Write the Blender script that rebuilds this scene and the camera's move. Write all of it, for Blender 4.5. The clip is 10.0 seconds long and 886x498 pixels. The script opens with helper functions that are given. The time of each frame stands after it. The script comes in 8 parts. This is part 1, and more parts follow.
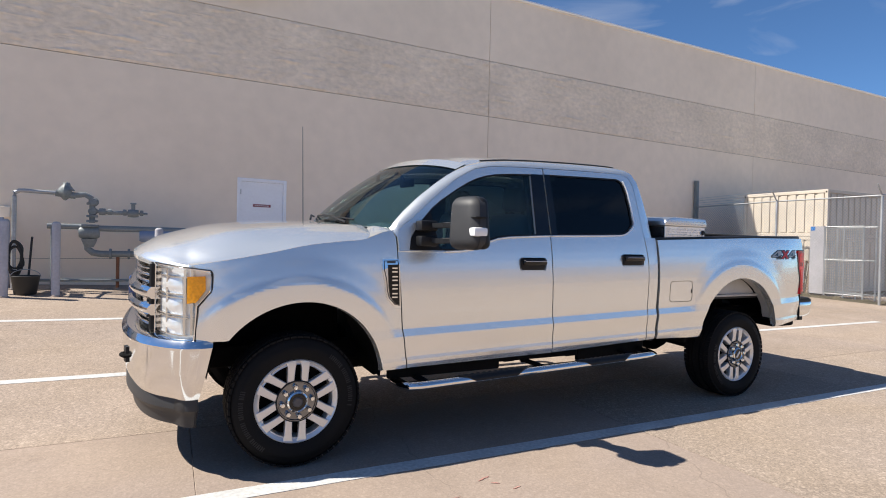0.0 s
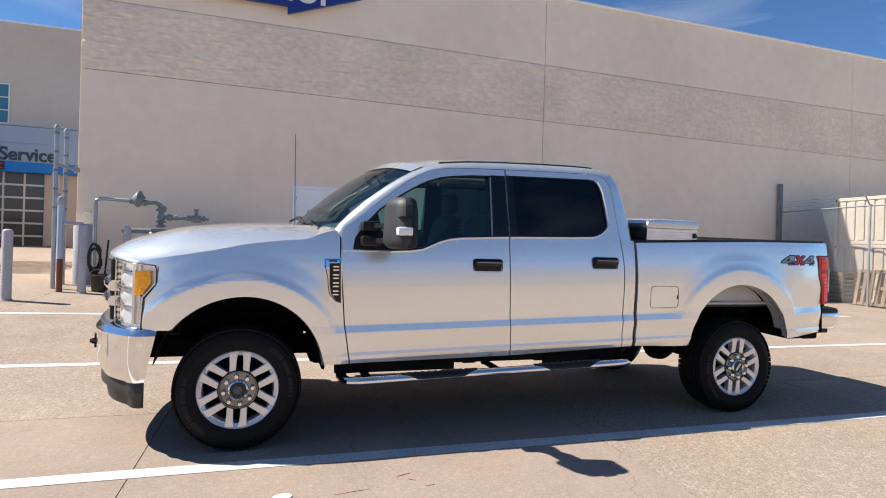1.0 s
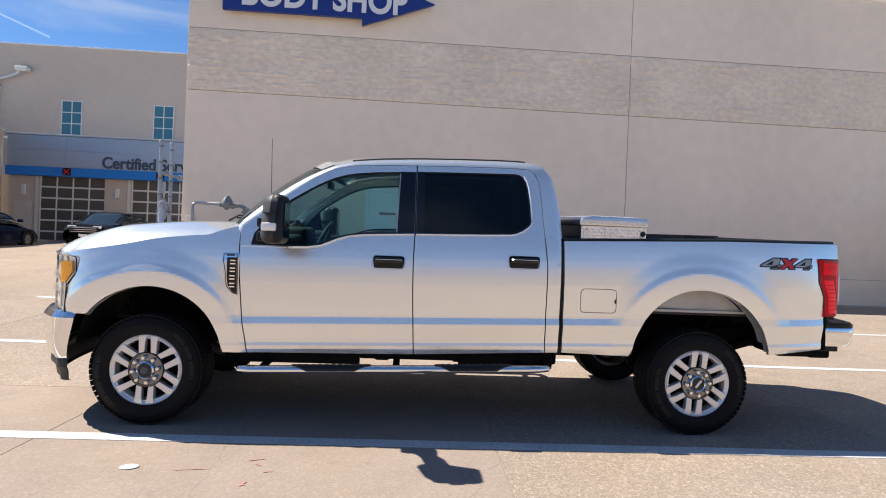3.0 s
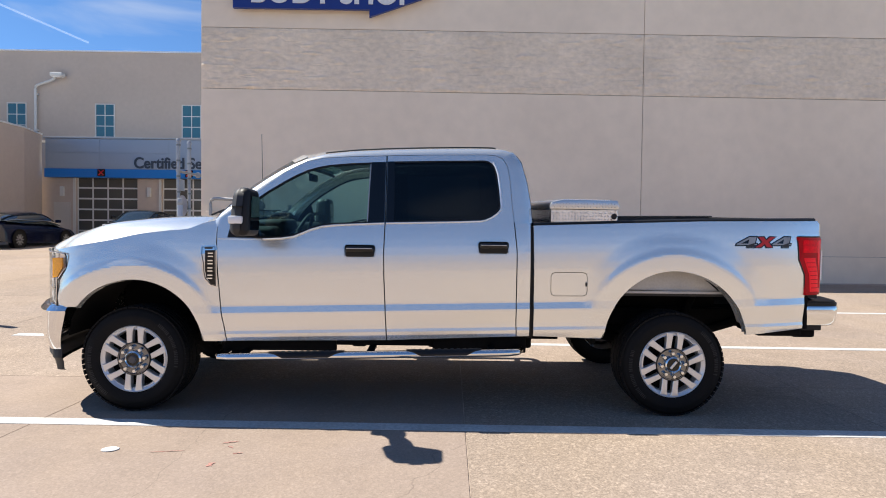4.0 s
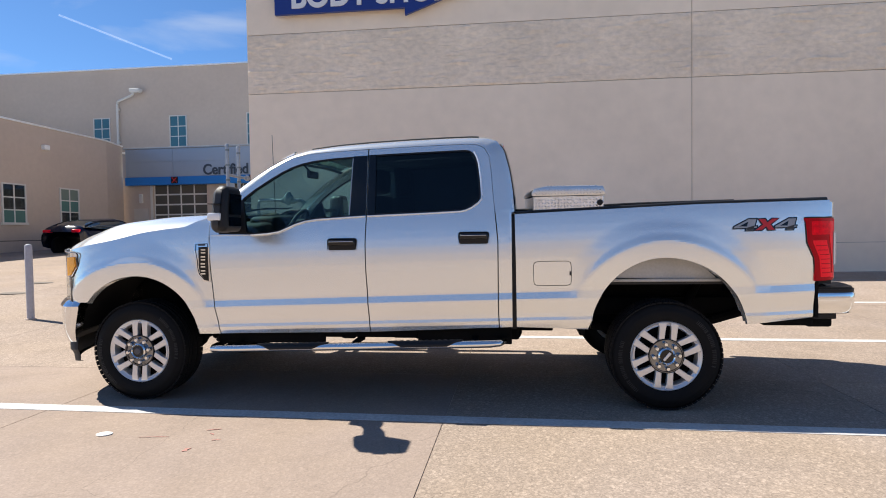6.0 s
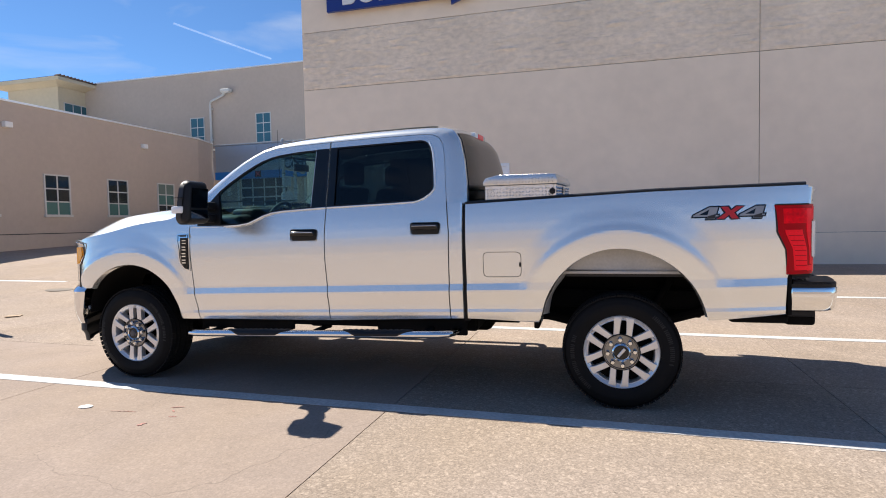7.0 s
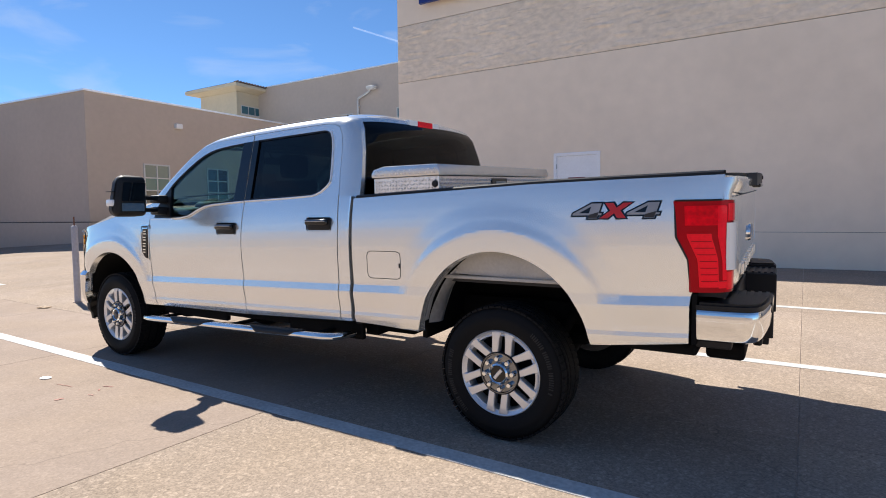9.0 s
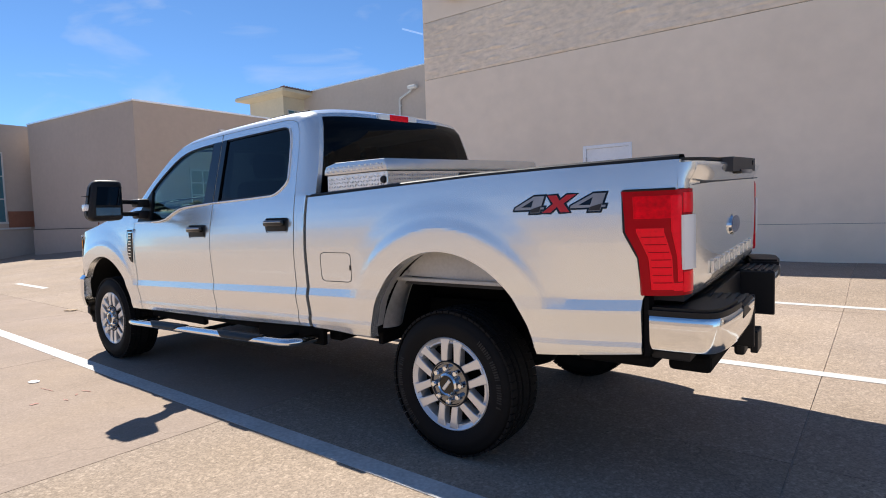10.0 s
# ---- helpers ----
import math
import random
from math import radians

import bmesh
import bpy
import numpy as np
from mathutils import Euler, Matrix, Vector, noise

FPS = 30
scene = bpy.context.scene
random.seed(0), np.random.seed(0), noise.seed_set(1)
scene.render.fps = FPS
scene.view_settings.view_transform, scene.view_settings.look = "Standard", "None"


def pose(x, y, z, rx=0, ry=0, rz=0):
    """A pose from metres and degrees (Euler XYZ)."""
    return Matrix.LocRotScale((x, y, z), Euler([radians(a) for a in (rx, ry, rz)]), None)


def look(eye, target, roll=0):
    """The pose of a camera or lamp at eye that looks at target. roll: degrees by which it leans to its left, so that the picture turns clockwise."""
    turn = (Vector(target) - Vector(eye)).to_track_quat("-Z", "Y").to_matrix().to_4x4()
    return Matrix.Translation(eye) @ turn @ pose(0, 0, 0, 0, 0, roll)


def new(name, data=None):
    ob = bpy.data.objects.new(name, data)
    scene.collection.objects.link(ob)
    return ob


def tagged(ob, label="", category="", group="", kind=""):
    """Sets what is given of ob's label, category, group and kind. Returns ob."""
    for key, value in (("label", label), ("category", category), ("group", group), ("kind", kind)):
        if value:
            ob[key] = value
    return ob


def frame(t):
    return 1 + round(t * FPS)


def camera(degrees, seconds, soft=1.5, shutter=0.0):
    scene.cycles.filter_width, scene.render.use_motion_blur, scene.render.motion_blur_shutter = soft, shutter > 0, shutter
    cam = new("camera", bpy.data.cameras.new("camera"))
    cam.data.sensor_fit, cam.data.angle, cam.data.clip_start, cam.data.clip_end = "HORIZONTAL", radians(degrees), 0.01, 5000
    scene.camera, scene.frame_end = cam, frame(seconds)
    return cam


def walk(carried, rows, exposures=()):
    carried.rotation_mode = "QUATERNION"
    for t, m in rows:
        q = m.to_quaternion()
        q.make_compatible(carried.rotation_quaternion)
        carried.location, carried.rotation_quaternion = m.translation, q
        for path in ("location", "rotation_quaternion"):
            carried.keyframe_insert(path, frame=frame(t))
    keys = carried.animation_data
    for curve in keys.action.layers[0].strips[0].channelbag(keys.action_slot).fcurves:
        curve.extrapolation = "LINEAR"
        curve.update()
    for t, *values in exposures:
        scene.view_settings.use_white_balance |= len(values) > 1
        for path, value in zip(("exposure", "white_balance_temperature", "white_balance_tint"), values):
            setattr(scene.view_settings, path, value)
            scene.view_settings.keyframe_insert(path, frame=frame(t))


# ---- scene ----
cam = camera(76.8, 10.0, soft=1.0)
PATH = [
    (0, (-0.769, -3.363, 1.366), (0.145, -1.584, 1.346), 1.3),
    (0.5, (-0.329, -3.579, 1.344), (0.458, -1.741, 1.335), 1.0),
    (1, (0.108, -3.799, 1.341), (0.73, -1.898, 1.34), 1.7),
    (1.5, (0.542, -3.945, 1.354), (1.033, -2.006, 1.38), 1.7),
    (2, (0.999, -4.013, 1.377), (1.364, -2.047, 1.393), 1.5),
    (2.5, (1.454, -4.085, 1.37), (1.685, -2.098, 1.368), 1.6),
    (2.7, (1.601, -4.087, 1.354), (1.789, -2.096, 1.351), 2.0),
    (3.8, (2.234, -4.175, 1.359), (2.264, -2.175, 1.321), 1.2),
    (4, (2.275, -4.188, 1.356), (2.292, -2.189, 1.306), 0.7),
    (4.5, (2.292, -4.181, 1.358), (2.299, -2.182, 1.298), 0.2),
    (5, (2.324, -4.163, 1.351), (2.317, -2.164, 1.292), -0.3),
    (5.5, (2.485, -4.146, 1.333), (2.391, -2.149, 1.274), -0.9),
    (5.7, (2.649, -4.15, 1.313), (2.506, -2.156, 1.251), -0.8),
    (6.8, (3.703, -4.002, 1.333), (3.234, -2.06, 1.256), -1.3),
    (7, (3.906, -3.953, 1.309), (3.374, -2.027, 1.213), -1.2),
    (7.5, (4.373, -3.768, 1.327), (3.687, -1.892, 1.225), -0.9),
    (8, (4.789, -3.484, 1.35), (3.967, -1.664, 1.232), -1.2),
    (8.5, (5.194, -3.204, 1.338), (4.25, -1.445, 1.217), -0.9),
    (9, (5.469, -2.882, 1.319), (4.419, -1.184, 1.197), -0.6),
    (9.5, (5.694, -2.564, 1.318), (4.558, -0.925, 1.178), -1.2),
    (10, (5.82, -2.34, 1.301), (4.617, -0.747, 1.177), -1.8),
]
walk(cam, [(t, look(eye, target, roll)) for t, eye, target, roll in PATH], exposures=[(0.0, 0.62), (2.0, 0.76), (5.0, 0.76), (8.0, 0.71), (10.0, 0.71)])

# ---- light ----
SUN_TO = Vector((-1.15, 0.382, 1.45)).normalized()
SUN_ELEV = math.asin(SUN_TO.z)
SUN_AZ = math.atan2(SUN_TO.x, SUN_TO.y)

world = bpy.data.worlds.new("world")
scene.world = world
world.use_nodes = True
wn, wl = world.node_tree.nodes, world.node_tree.links
wn.clear()
w_out = wn.new("ShaderNodeOutputWorld")
w_bg = wn.new("ShaderNodeBackground")
w_sky = wn.new("ShaderNodeTexSky")
w_sky.sky_type = "NISHITA"
w_sky.sun_disc = False
w_sky.sun_elevation = SUN_ELEV
w_sky.sun_rotation = SUN_AZ
w_sky.altitude = 2500.0
w_sky.air_density = 1.0
w_sky.dust_density = 0.0
w_sky.ozone_density = 5.0
w_bg.inputs["Strength"].default_value = 0.080
# thin high cirrus, drawn out along one way
w_co = wn.new("ShaderNodeTexCoord")
w_map = wn.new("ShaderNodeMapping")
w_map.inputs["Rotation"].default_value = (0.0, 0.25, 0.5)
w_map.inputs["Scale"].default_value = (1.2, 3.5, 9.0)
w_no = wn.new("ShaderNodeTexNoise")
w_no.inputs["Scale"].default_value = 1.6
w_no.inputs["Detail"].default_value = 7.0
w_no.inputs["Distortion"].default_value = 0.5
w_ramp = wn.new("ShaderNodeValToRGB")
w_ramp.color_ramp.elements[0].position = 0.535
w_ramp.color_ramp.elements[1].position = 0.85
w_ramp.color_ramp.elements[1].color = (0.55, 0.55, 0.55, 1)
w_mix = wn.new("ShaderNodeMix")
w_mix.data_type = "RGBA"
w_mix.inputs[7].default_value = (6.0, 6.3, 6.8, 1)
wl.new(w_co.outputs["Generated"], w_map.inputs["Vector"])
wl.new(w_map.outputs["Vector"], w_no.inputs["Vector"])
wl.new(w_no.outputs["Fac"], w_ramp.inputs["Fac"])
wl.new(w_ramp.outputs["Color"], w_mix.inputs[0])
# the deep blue of a dry desert sky
w_tint = wn.new("ShaderNodeMix")
w_tint.data_type = "RGBA"
w_tint.blend_type = "MULTIPLY"
w_tint.inputs[0].default_value = 1.0
w_tint.inputs[7].default_value = (0.80, 1.0, 1.12, 1)
wl.new(w_sky.outputs["Color"], w_tint.inputs[6])
wl.new(w_tint.outputs[2], w_mix.inputs[6])
wl.new(w_mix.outputs[2], w_bg.inputs["Color"])
wl.new(w_bg.outputs["Background"], w_out.inputs["Surface"])

sun_data = bpy.data.lights.new("sun", "SUN")
sun_data.energy = 5.0
sun_data.angle = radians(0.53)
sun_data.color = (1.0, 0.945, 0.85)
sun = new("sun", sun_data)
sun.matrix_world = look(SUN_TO * 60.0, (0, 0, 0))

# ---- helpers of this scene ----
YC = 1.0  # the truck's centre line


def link(name, data, parent=None, label="", category="", group="", kind=""):
    ob = new(name, data)
    if parent is not None:
        ob.parent = parent
    return tagged(ob, label, category, group, kind)


def mesh_of(name, bm, material, smooth=False, crease=0.7):
    bmesh.ops.recalc_face_normals(bm, faces=bm.faces)
    me = bpy.data.meshes.new(name)
    if smooth:
        for face in bm.faces:
            face.smooth = True
        for edge in bm.edges:
            if len(edge.link_faces) == 2 and edge.calc_face_angle(0.0) > crease:
                edge.smooth = False
    bm.to_mesh(me)
    bm.free()
    me.materials.append(material)
    return me


def part(name, bm, material, parent, label="", smooth=False):
    """One mesh object under a thing or a part."""
    return link(name, mesh_of(name, bm, material, smooth), parent, label)


def thing(name, bm, material, label, category, group="", kind="", smooth=False):
    return link(name, mesh_of(name, bm, material, smooth), None, label, category, group, kind)


def holder(name, at, label, category, group="", kind=""):
    """An Empty at the base of a thing."""
    ob = link(name, None, None, label, category, group, kind)
    ob.empty_display_size = 0.1
    ob.matrix_world = Matrix.Translation(at)
    return ob


def under(ob, parent):
    """Parents ob, whose mesh is in world places, to an Empty that stands elsewhere."""
    ob.parent = parent
    ob.matrix_parent_inverse = parent.matrix_basis.inverted()
    return ob


def box(bm, lo, hi, bevel=0.0, seg=2):
    """A box between two corners, with rounded edges."""
    m = Matrix.Translation([(a + b) / 2 for a, b in zip(lo, hi)]) @ Matrix.Diagonal([abs(b - a) for a, b in zip(lo, hi)] + [1])
    made = bmesh.ops.create_cube(bm, size=1.0, matrix=m)["verts"]
    if bevel > 0:
        edges = list({e for v in made for e in v.link_edges})
        bmesh.ops.bevel(bm, geom=edges, offset=bevel, segments=seg, affect="EDGES", profile=0.5)
    return bm


def boxes(*rows, bevel=0.0):
    bm = bmesh.new()
    for lo, hi in rows:
        box(bm, lo, hi, bevel)
    return bm


def rod(bm, a, b, r, n=12, r2=None):
    """A round bar from a to b."""
    a, b = Vector(a), Vector(b)
    d = b - a
    m = Matrix.Translation((a + b) / 2) @ d.to_track_quat("Z", "Y").to_matrix().to_4x4()
    bmesh.ops.create_cone(bm, cap_ends=True, segments=n, radius1=r, radius2=r if r2 is None else r2, depth=d.length, matrix=m)
    return bm


def tube(bm, points, r, n=10):
    """A round bar along points, with mitred turns."""
    pts = [Vector(p) for p in points]
    rings = []
    ref = Vector((0.31, 0.11, 0.94))
    for i, p in enumerate(pts):
        way = (pts[min(i + 1, len(pts) - 1)] - pts[max(i - 1, 0)]).normalized()
        one = way.cross(ref).normalized()
        two = way.cross(one).normalized()
        rings.append([bm.verts.new(p + r * (math.cos(2 * math.pi * k / n) * one + math.sin(2 * math.pi * k / n) * two)) for k in range(n)])
    for lo, hi in zip(rings, rings[1:]):
        for k in range(n):
            bm.faces.new((lo[k], lo[(k + 1) % n], hi[(k + 1) % n], hi[k]))
    bm.faces.new(rings[0])
    bm.faces.new(list(reversed(rings[-1])))
    return bm


def sheet(fun, us, vs):
    """A grid of points fun(u, v)."""
    bm = bmesh.new()
    rows = [[bm.verts.new(fun(u, v)) for u in us] for v in vs]
    for a, b in zip(rows, rows[1:]):
        for i in range(len(us) - 1):
            bm.faces.new((a[i], a[i + 1], b[i + 1], b[i]))
    return bm


def lip(bm, by):
    """Turns the rim of a sheet inwards by a vector, so that the sheet has depth."""
    rim = [e for e in bm.edges if len(e.link_faces) == 1]
    made = bmesh.ops.extrude_edge_only(bm, edges=rim)["geom"]
    for v in made:
        if isinstance(v, bmesh.types.BMVert):
            v.co += Vector(by)
    return bm


def plate(outline, holes, place, depth):
    """A flat shape with holes, laid by place(a, b), thick by the vector depth."""
    bm = bmesh.new()
    edges = []
    for loop in [outline, *holes]:
        vs = [bm.verts.new((a, b, 0)) for a, b in loop]
        edges += [bm.edges.new((p, q)) for p, q in zip(vs, vs[1:] + vs[:1])]
    bmesh.ops.triangle_fill(bm, use_beauty=True, use_dissolve=False, edges=edges)
    for v in bm.verts:
        v.co = Vector(place(v.co.x, v.co.y))
    if depth is not None:
        made = bmesh.ops.extrude_face_region(bm, geom=list(bm.faces))["geom"]
        for v in made:
            if isinstance(v, bmesh.types.BMVert):
                v.co += Vector(depth)
    return bm


def spin(profile, n, centre, axis="y"):
    """A round body from (radius, along) pairs about an axis through centre."""
    bm = bmesh.new()
    rings = []
    for k in range(n):
        a = 2 * math.pi * k / n
        ring = []
        for r, s in profile:
            c, d = r * math.cos(a), r * math.sin(a)
            off = (c, s, d) if axis == "y" else (c, d, s) if axis == "z" else (s, c, d)
            ring.append(bm.verts.new(Vector(centre) + Vector(off)))
        rings.append(ring)
    for k in range(n):
        a, b = rings[k], rings[(k + 1) % n]
        for i in range(len(profile) - 1):
            bm.faces.new((a[i], a[i + 1], b[i + 1], b[i]))
    bmesh.ops.remove_doubles(bm, verts=bm.verts, dist=1e-5)
    return bm


def flip(bm, yc=YC):
    """Mirrors a body across the truck's centre line."""
    for v in bm.verts:
        v.co.y = 2 * yc - v.co.y
    bmesh.ops.reverse_faces(bm, faces=bm.faces)
    return bm


def lettering(text, size, depth, bold=0.0):
    """The mesh of a line of writing in the built-in font, lying in x and y."""
    cu = bpy.data.curves.new("lettering", "FONT")
    cu.body, cu.size, cu.extrude, cu.offset, cu.align_x, cu.align_y = text, size, depth, bold, "CENTER", "CENTER"
    ob = new("lettering", cu)
    bpy.context.view_layer.update()
    me = bpy.data.meshes.new_from_object(ob.evaluated_get(bpy.context.evaluated_depsgraph_get()))
    bpy.data.objects.remove(ob)
    bm = bmesh.new()
    bm.from_mesh(me)
    return bm


# ---- materials ----
def stuff_of(name, colour, rough=0.6, metal=0.0, vary=0.0, grain=0.0, size=20.0, bump=0.0, coat=0.0, stretch=(1, 1, 1), rand=0.0, spots=0.0, spec=0.5):
    """A surface with two sizes of uneven colour, fine relief, and a shade of its own for each object."""
    m = bpy.data.materials.new(name)
    m.use_nodes = True
    n, l = m.node_tree.nodes, m.node_tree.links
    b = n["Principled BSDF"]
    b.inputs["Base Color"].default_value = (*colour, 1)
    b.inputs["Roughness"].default_value = rough
    b.inputs["Metallic"].default_value = metal
    b.inputs["Coat Weight"].default_value = coat
    b.inputs["Coat Roughness"].default_value = 0.04
    b.inputs["Specular IOR Level"].default_value = spec
    if not (vary or grain or bump or rand or spots):
        return m
    geo = n.new("ShaderNodeNewGeometry")
    mp = n.new("ShaderNodeMapping")
    mp.inputs["Scale"].default_value = stretch
    l.new(geo.outputs["Position"], mp.inputs["Vector"])
    big = n.new("ShaderNodeTexNoise")
    big.inputs["Scale"].default_value = size / 12
    big.inputs["Detail"].default_value = 5
    fine = n.new("ShaderNodeTexNoise")
    fine.inputs["Scale"].default_value = size
    fine.inputs["Detail"].default_value = 6
    l.new(mp.outputs["Vector"], big.inputs["Vector"])
    l.new(mp.outputs["Vector"], fine.inputs["Vector"])

    def span(node, amount):
        r = n.new("ShaderNodeMapRange")
        r.inputs["From Min"].default_value, r.inputs["From Max"].default_value = 0.25, 0.75
        r.inputs["To Min"].default_value, r.inputs["To Max"].default_value = 1 - amount, 1 + amount
        l.new(node, r.inputs["Value"])
        return r.outputs["Result"]

    def times(a, c):
        r = n.new("ShaderNodeMath")
        r.operation = "MULTIPLY"
        l.new(a, r.inputs[0])
        l.new(c, r.inputs[1])
        return r.outputs[0]

    value = times(span(big.outputs["Fac"], vary), span(fine.outputs["Fac"], grain))
    if rand:
        info = n.new("ShaderNodeObjectInfo")
        r = n.new("ShaderNodeMapRange")
        r.inputs["To Min"].default_value, r.inputs["To Max"].default_value = 1 - rand, 1 + rand
        l.new(info.outputs["Random"], r.inputs["Value"])
        value = times(value, r.outputs["Result"])
    if spots:
        sp = n.new("ShaderNodeTexVoronoi")
        sp.inputs["Scale"].default_value = size * 3.2
        l.new(mp.outputs["Vector"], sp.inputs["Vector"])
        r = n.new("ShaderNodeMapRange")
        r.inputs["From Min"].default_value, r.inputs["From Max"].default_value = 0.05, 0.5
        r.inputs["To Min"].default_value, r.inputs["To Max"].default_value = 1 - spots, 1 + spots * 0.3
        l.new(sp.outputs["Distance"], r.inputs["Value"])
        value = times(value, r.outputs["Result"])
    mix = n.new("ShaderNodeVectorMath")
    mix.operation = "SCALE"
    mix.inputs[0].default_value = colour
    l.new(value, mix.inputs["Scale"])
    l.new(mix.outputs["Vector"], b.inputs["Base Color"])
    if bump:
        bp = n.new("ShaderNodeBump")
        bp.inputs["Strength"].default_value = 1.0
        bp.inputs["Distance"].default_value = bump
        l.new(fine.outputs["Fac"], bp.inputs["Height"])
        l.new(bp.outputs["Normal"], b.inputs["Normal"])
    return m


def glass_of(name, tint, rough=0.0, gloss_at=0.035):
    """A thin pane: a tinted see-through body under a clear gloss."""
    m = bpy.data.materials.new(name)
    m.use_nodes = True
    n, l = m.node_tree.nodes, m.node_tree.links
    n.clear()
    out = n.new("ShaderNodeOutputMaterial")
    clear = n.new("ShaderNodeBsdfTransparent")
    clear.inputs["Color"].default_value = (*tint, 1)
    gloss = n.new("ShaderNodeBsdfGlossy")
    gloss.inputs["Roughness"].default_value = rough
    edge = n.new("ShaderNodeLayerWeight")
    edge.inputs["Blend"].default_value = 0.5
    rise = n.new("ShaderNodeMath")
    rise.operation = "POWER"
    rise.inputs[1].default_value = 5.0
    share = n.new("ShaderNodeMath")
    share.operation = "MULTIPLY_ADD"
    share.inputs[1].default_value = 1.0 - gloss_at
    share.inputs[2].default_value = gloss_at
    mix = n.new("ShaderNodeMixShader")
    l.new(edge.outputs["Facing"], rise.inputs[0])
    l.new(rise.outputs["Value"], share.inputs[0])
    l.new(share.outputs["Value"], mix.inputs["Fac"])
    l.new(clear.outputs["BSDF"], mix.inputs[1])
    l.new(gloss.outputs["BSDF"], mix.inputs[2])
    l.new(mix.outputs["Shader"], out.inputs["Surface"])
    return m


def cloud_of(name, colour, thick):
    """Thin cloud: sunlight scatters through it and the sky shows behind."""
    m = bpy.data.materials.new(name)
    m.use_nodes = True
    n, l = m.node_tree.nodes, m.node_tree.links
    n.clear()
    out = n.new("ShaderNodeOutputMaterial")
    front = n.new("ShaderNodeBsdfDiffuse")
    back = n.new("ShaderNodeBsdfTranslucent")
    for node in (front, back):
        node.inputs["Color"].default_value = (*colour, 1)
    body = n.new("ShaderNodeAddShader")
    clear = n.new("ShaderNodeBsdfTransparent")
    mix = n.new("ShaderNodeMixShader")
    mix.inputs["Fac"].default_value = thick
    l.new(front.outputs["BSDF"], body.inputs[0])
    l.new(back.outputs["BSDF"], body.inputs[1])
    l.new(clear.outputs["BSDF"], mix.inputs[1])
    l.new(body.outputs["Shader"], mix.inputs[2])
    l.new(mix.outputs["Shader"], out.inputs["Surface"])
    return m


PAINT = stuff_of("silver_paint", (0.90, 0.905, 0.868), rough=0.27, metal=0.74, grain=0.03, size=900, coat=1.0)
CHROME = stuff_of("chrome", (0.84, 0.84, 0.83), rough=0.10, metal=1.0)
ALLOY = stuff_of("machined_alloy", (0.76, 0.755, 0.75), rough=0.32, metal=0.6, coat=0.3)
ALLOY_DARK = stuff_of("alloy_recess", (0.10, 0.10, 0.11), rough=0.5, metal=0.5)
BLACK = stuff_of("black_plastic", (0.009, 0.009, 0.010), rough=0.5, grain=0.12, size=300, bump=0.0002, spec=0.35)
BLACK_GLOSS = stuff_of("gloss_black", (0.004, 0.004, 0.005), rough=0.10, coat=0.3, spec=0.35)
GREY_PLASTIC = stuff_of("grey_plastic", (0.030, 0.030, 0.032), rough=0.55, grain=0.12, size=300, bump=0.0002)
RUBBER = stuff_of("tyre_rubber", (0.006, 0.006, 0.0065), rough=0.75, spec=0.22, vary=0.15, grain=0.15, size=120, bump=0.0004)
UNDER = stuff_of("underbody_black", (0.005, 0.005, 0.005), rough=0.85, spec=0.15, vary=0.3, grain=0.2, size=40)
LINER = stuff_of("painted_inner_wing", (0.50, 0.49, 0.47), rough=0.6, metal=0.2, vary=0.12, grain=0.08, size=60)
GALV_DULL = stuff_of("dull_metal", (0.58, 0.57, 0.55), rough=0.38, metal=0.5, vary=0.2, grain=0.15, size=30)
RED_LENS = stuff_of("red_lens", (1.0, 0.002, 0.022), rough=0.32, metal=0.55, vary=0.10, grain=0.12, size=60, bump=0.0006, spec=0.08, coat=0.40)
RED_DARK = stuff_of("dark_red_lens", (0.42, 0.0, 0.008), rough=0.25, metal=0.3, vary=0.2, size=40, spec=0.08, coat=0.2)
RED_MID = stuff_of("mid_red_lens", (0.80, 0.0, 0.014), rough=0.28, metal=0.5, vary=0.3, grain=0.3, size=40, bump=0.001, spec=0.08, coat=0.2)
WHITE_LENS = stuff_of("white_lens", (0.90, 0.90, 0.89), rough=0.15, coat=1.0)
AMBER = stuff_of("amber_lens", (1.0, 0.40, 0.008), rough=0.25, metal=0.35, vary=0.2, grain=0.25, size=70, bump=0.004, coat=0.6)
LAMP_INNER = stuff_of("lamp_reflector", (0.95, 0.95, 0.95), rough=0.20, metal=0.45, grain=0.05, size=30, bump=0.004)
SEAT = stuff_of("grey_cloth", (0.085, 0.088, 0.092), rough=0.9, vary=0.1, grain=0.2, size=200)
TRIM_DARK = stuff_of("cabin_trim", (0.03, 0.03, 0.032), rough=0.7, grain=0.1, size=200)
HEADLINER = stuff_of("headliner", (0.28, 0.28, 0.27), rough=0.9, grain=0.1, size=200)
MIRROR = stuff_of("mirror_glass", (0.10, 0.11, 0.12), rough=0.03, metal=1.0)
# spots paint in the dark contrast of the tread relief
DIAMOND = stuff_of("bright_aluminium", (0.80, 0.80, 0.79), rough=0.22, metal=0.95, vary=0.10, grain=0.10, size=16, spots=0.40)
SMOOTH_ALU = stuff_of("smooth_aluminium", (0.72, 0.72, 0.71), rough=0.30, metal=0.9, vary=0.06, grain=0.05, size=12, stretch=(6, 1, 1))
GLASS_CLEAR = glass_of("clear_glass", (0.40, 0.56, 0.58))
GLASS_FRONT = glass_of("tinted_glass", (0.70, 0.84, 0.83))
GLASS_DARK = glass_of("dark_privacy_glass", (0.17, 0.23, 0.26))
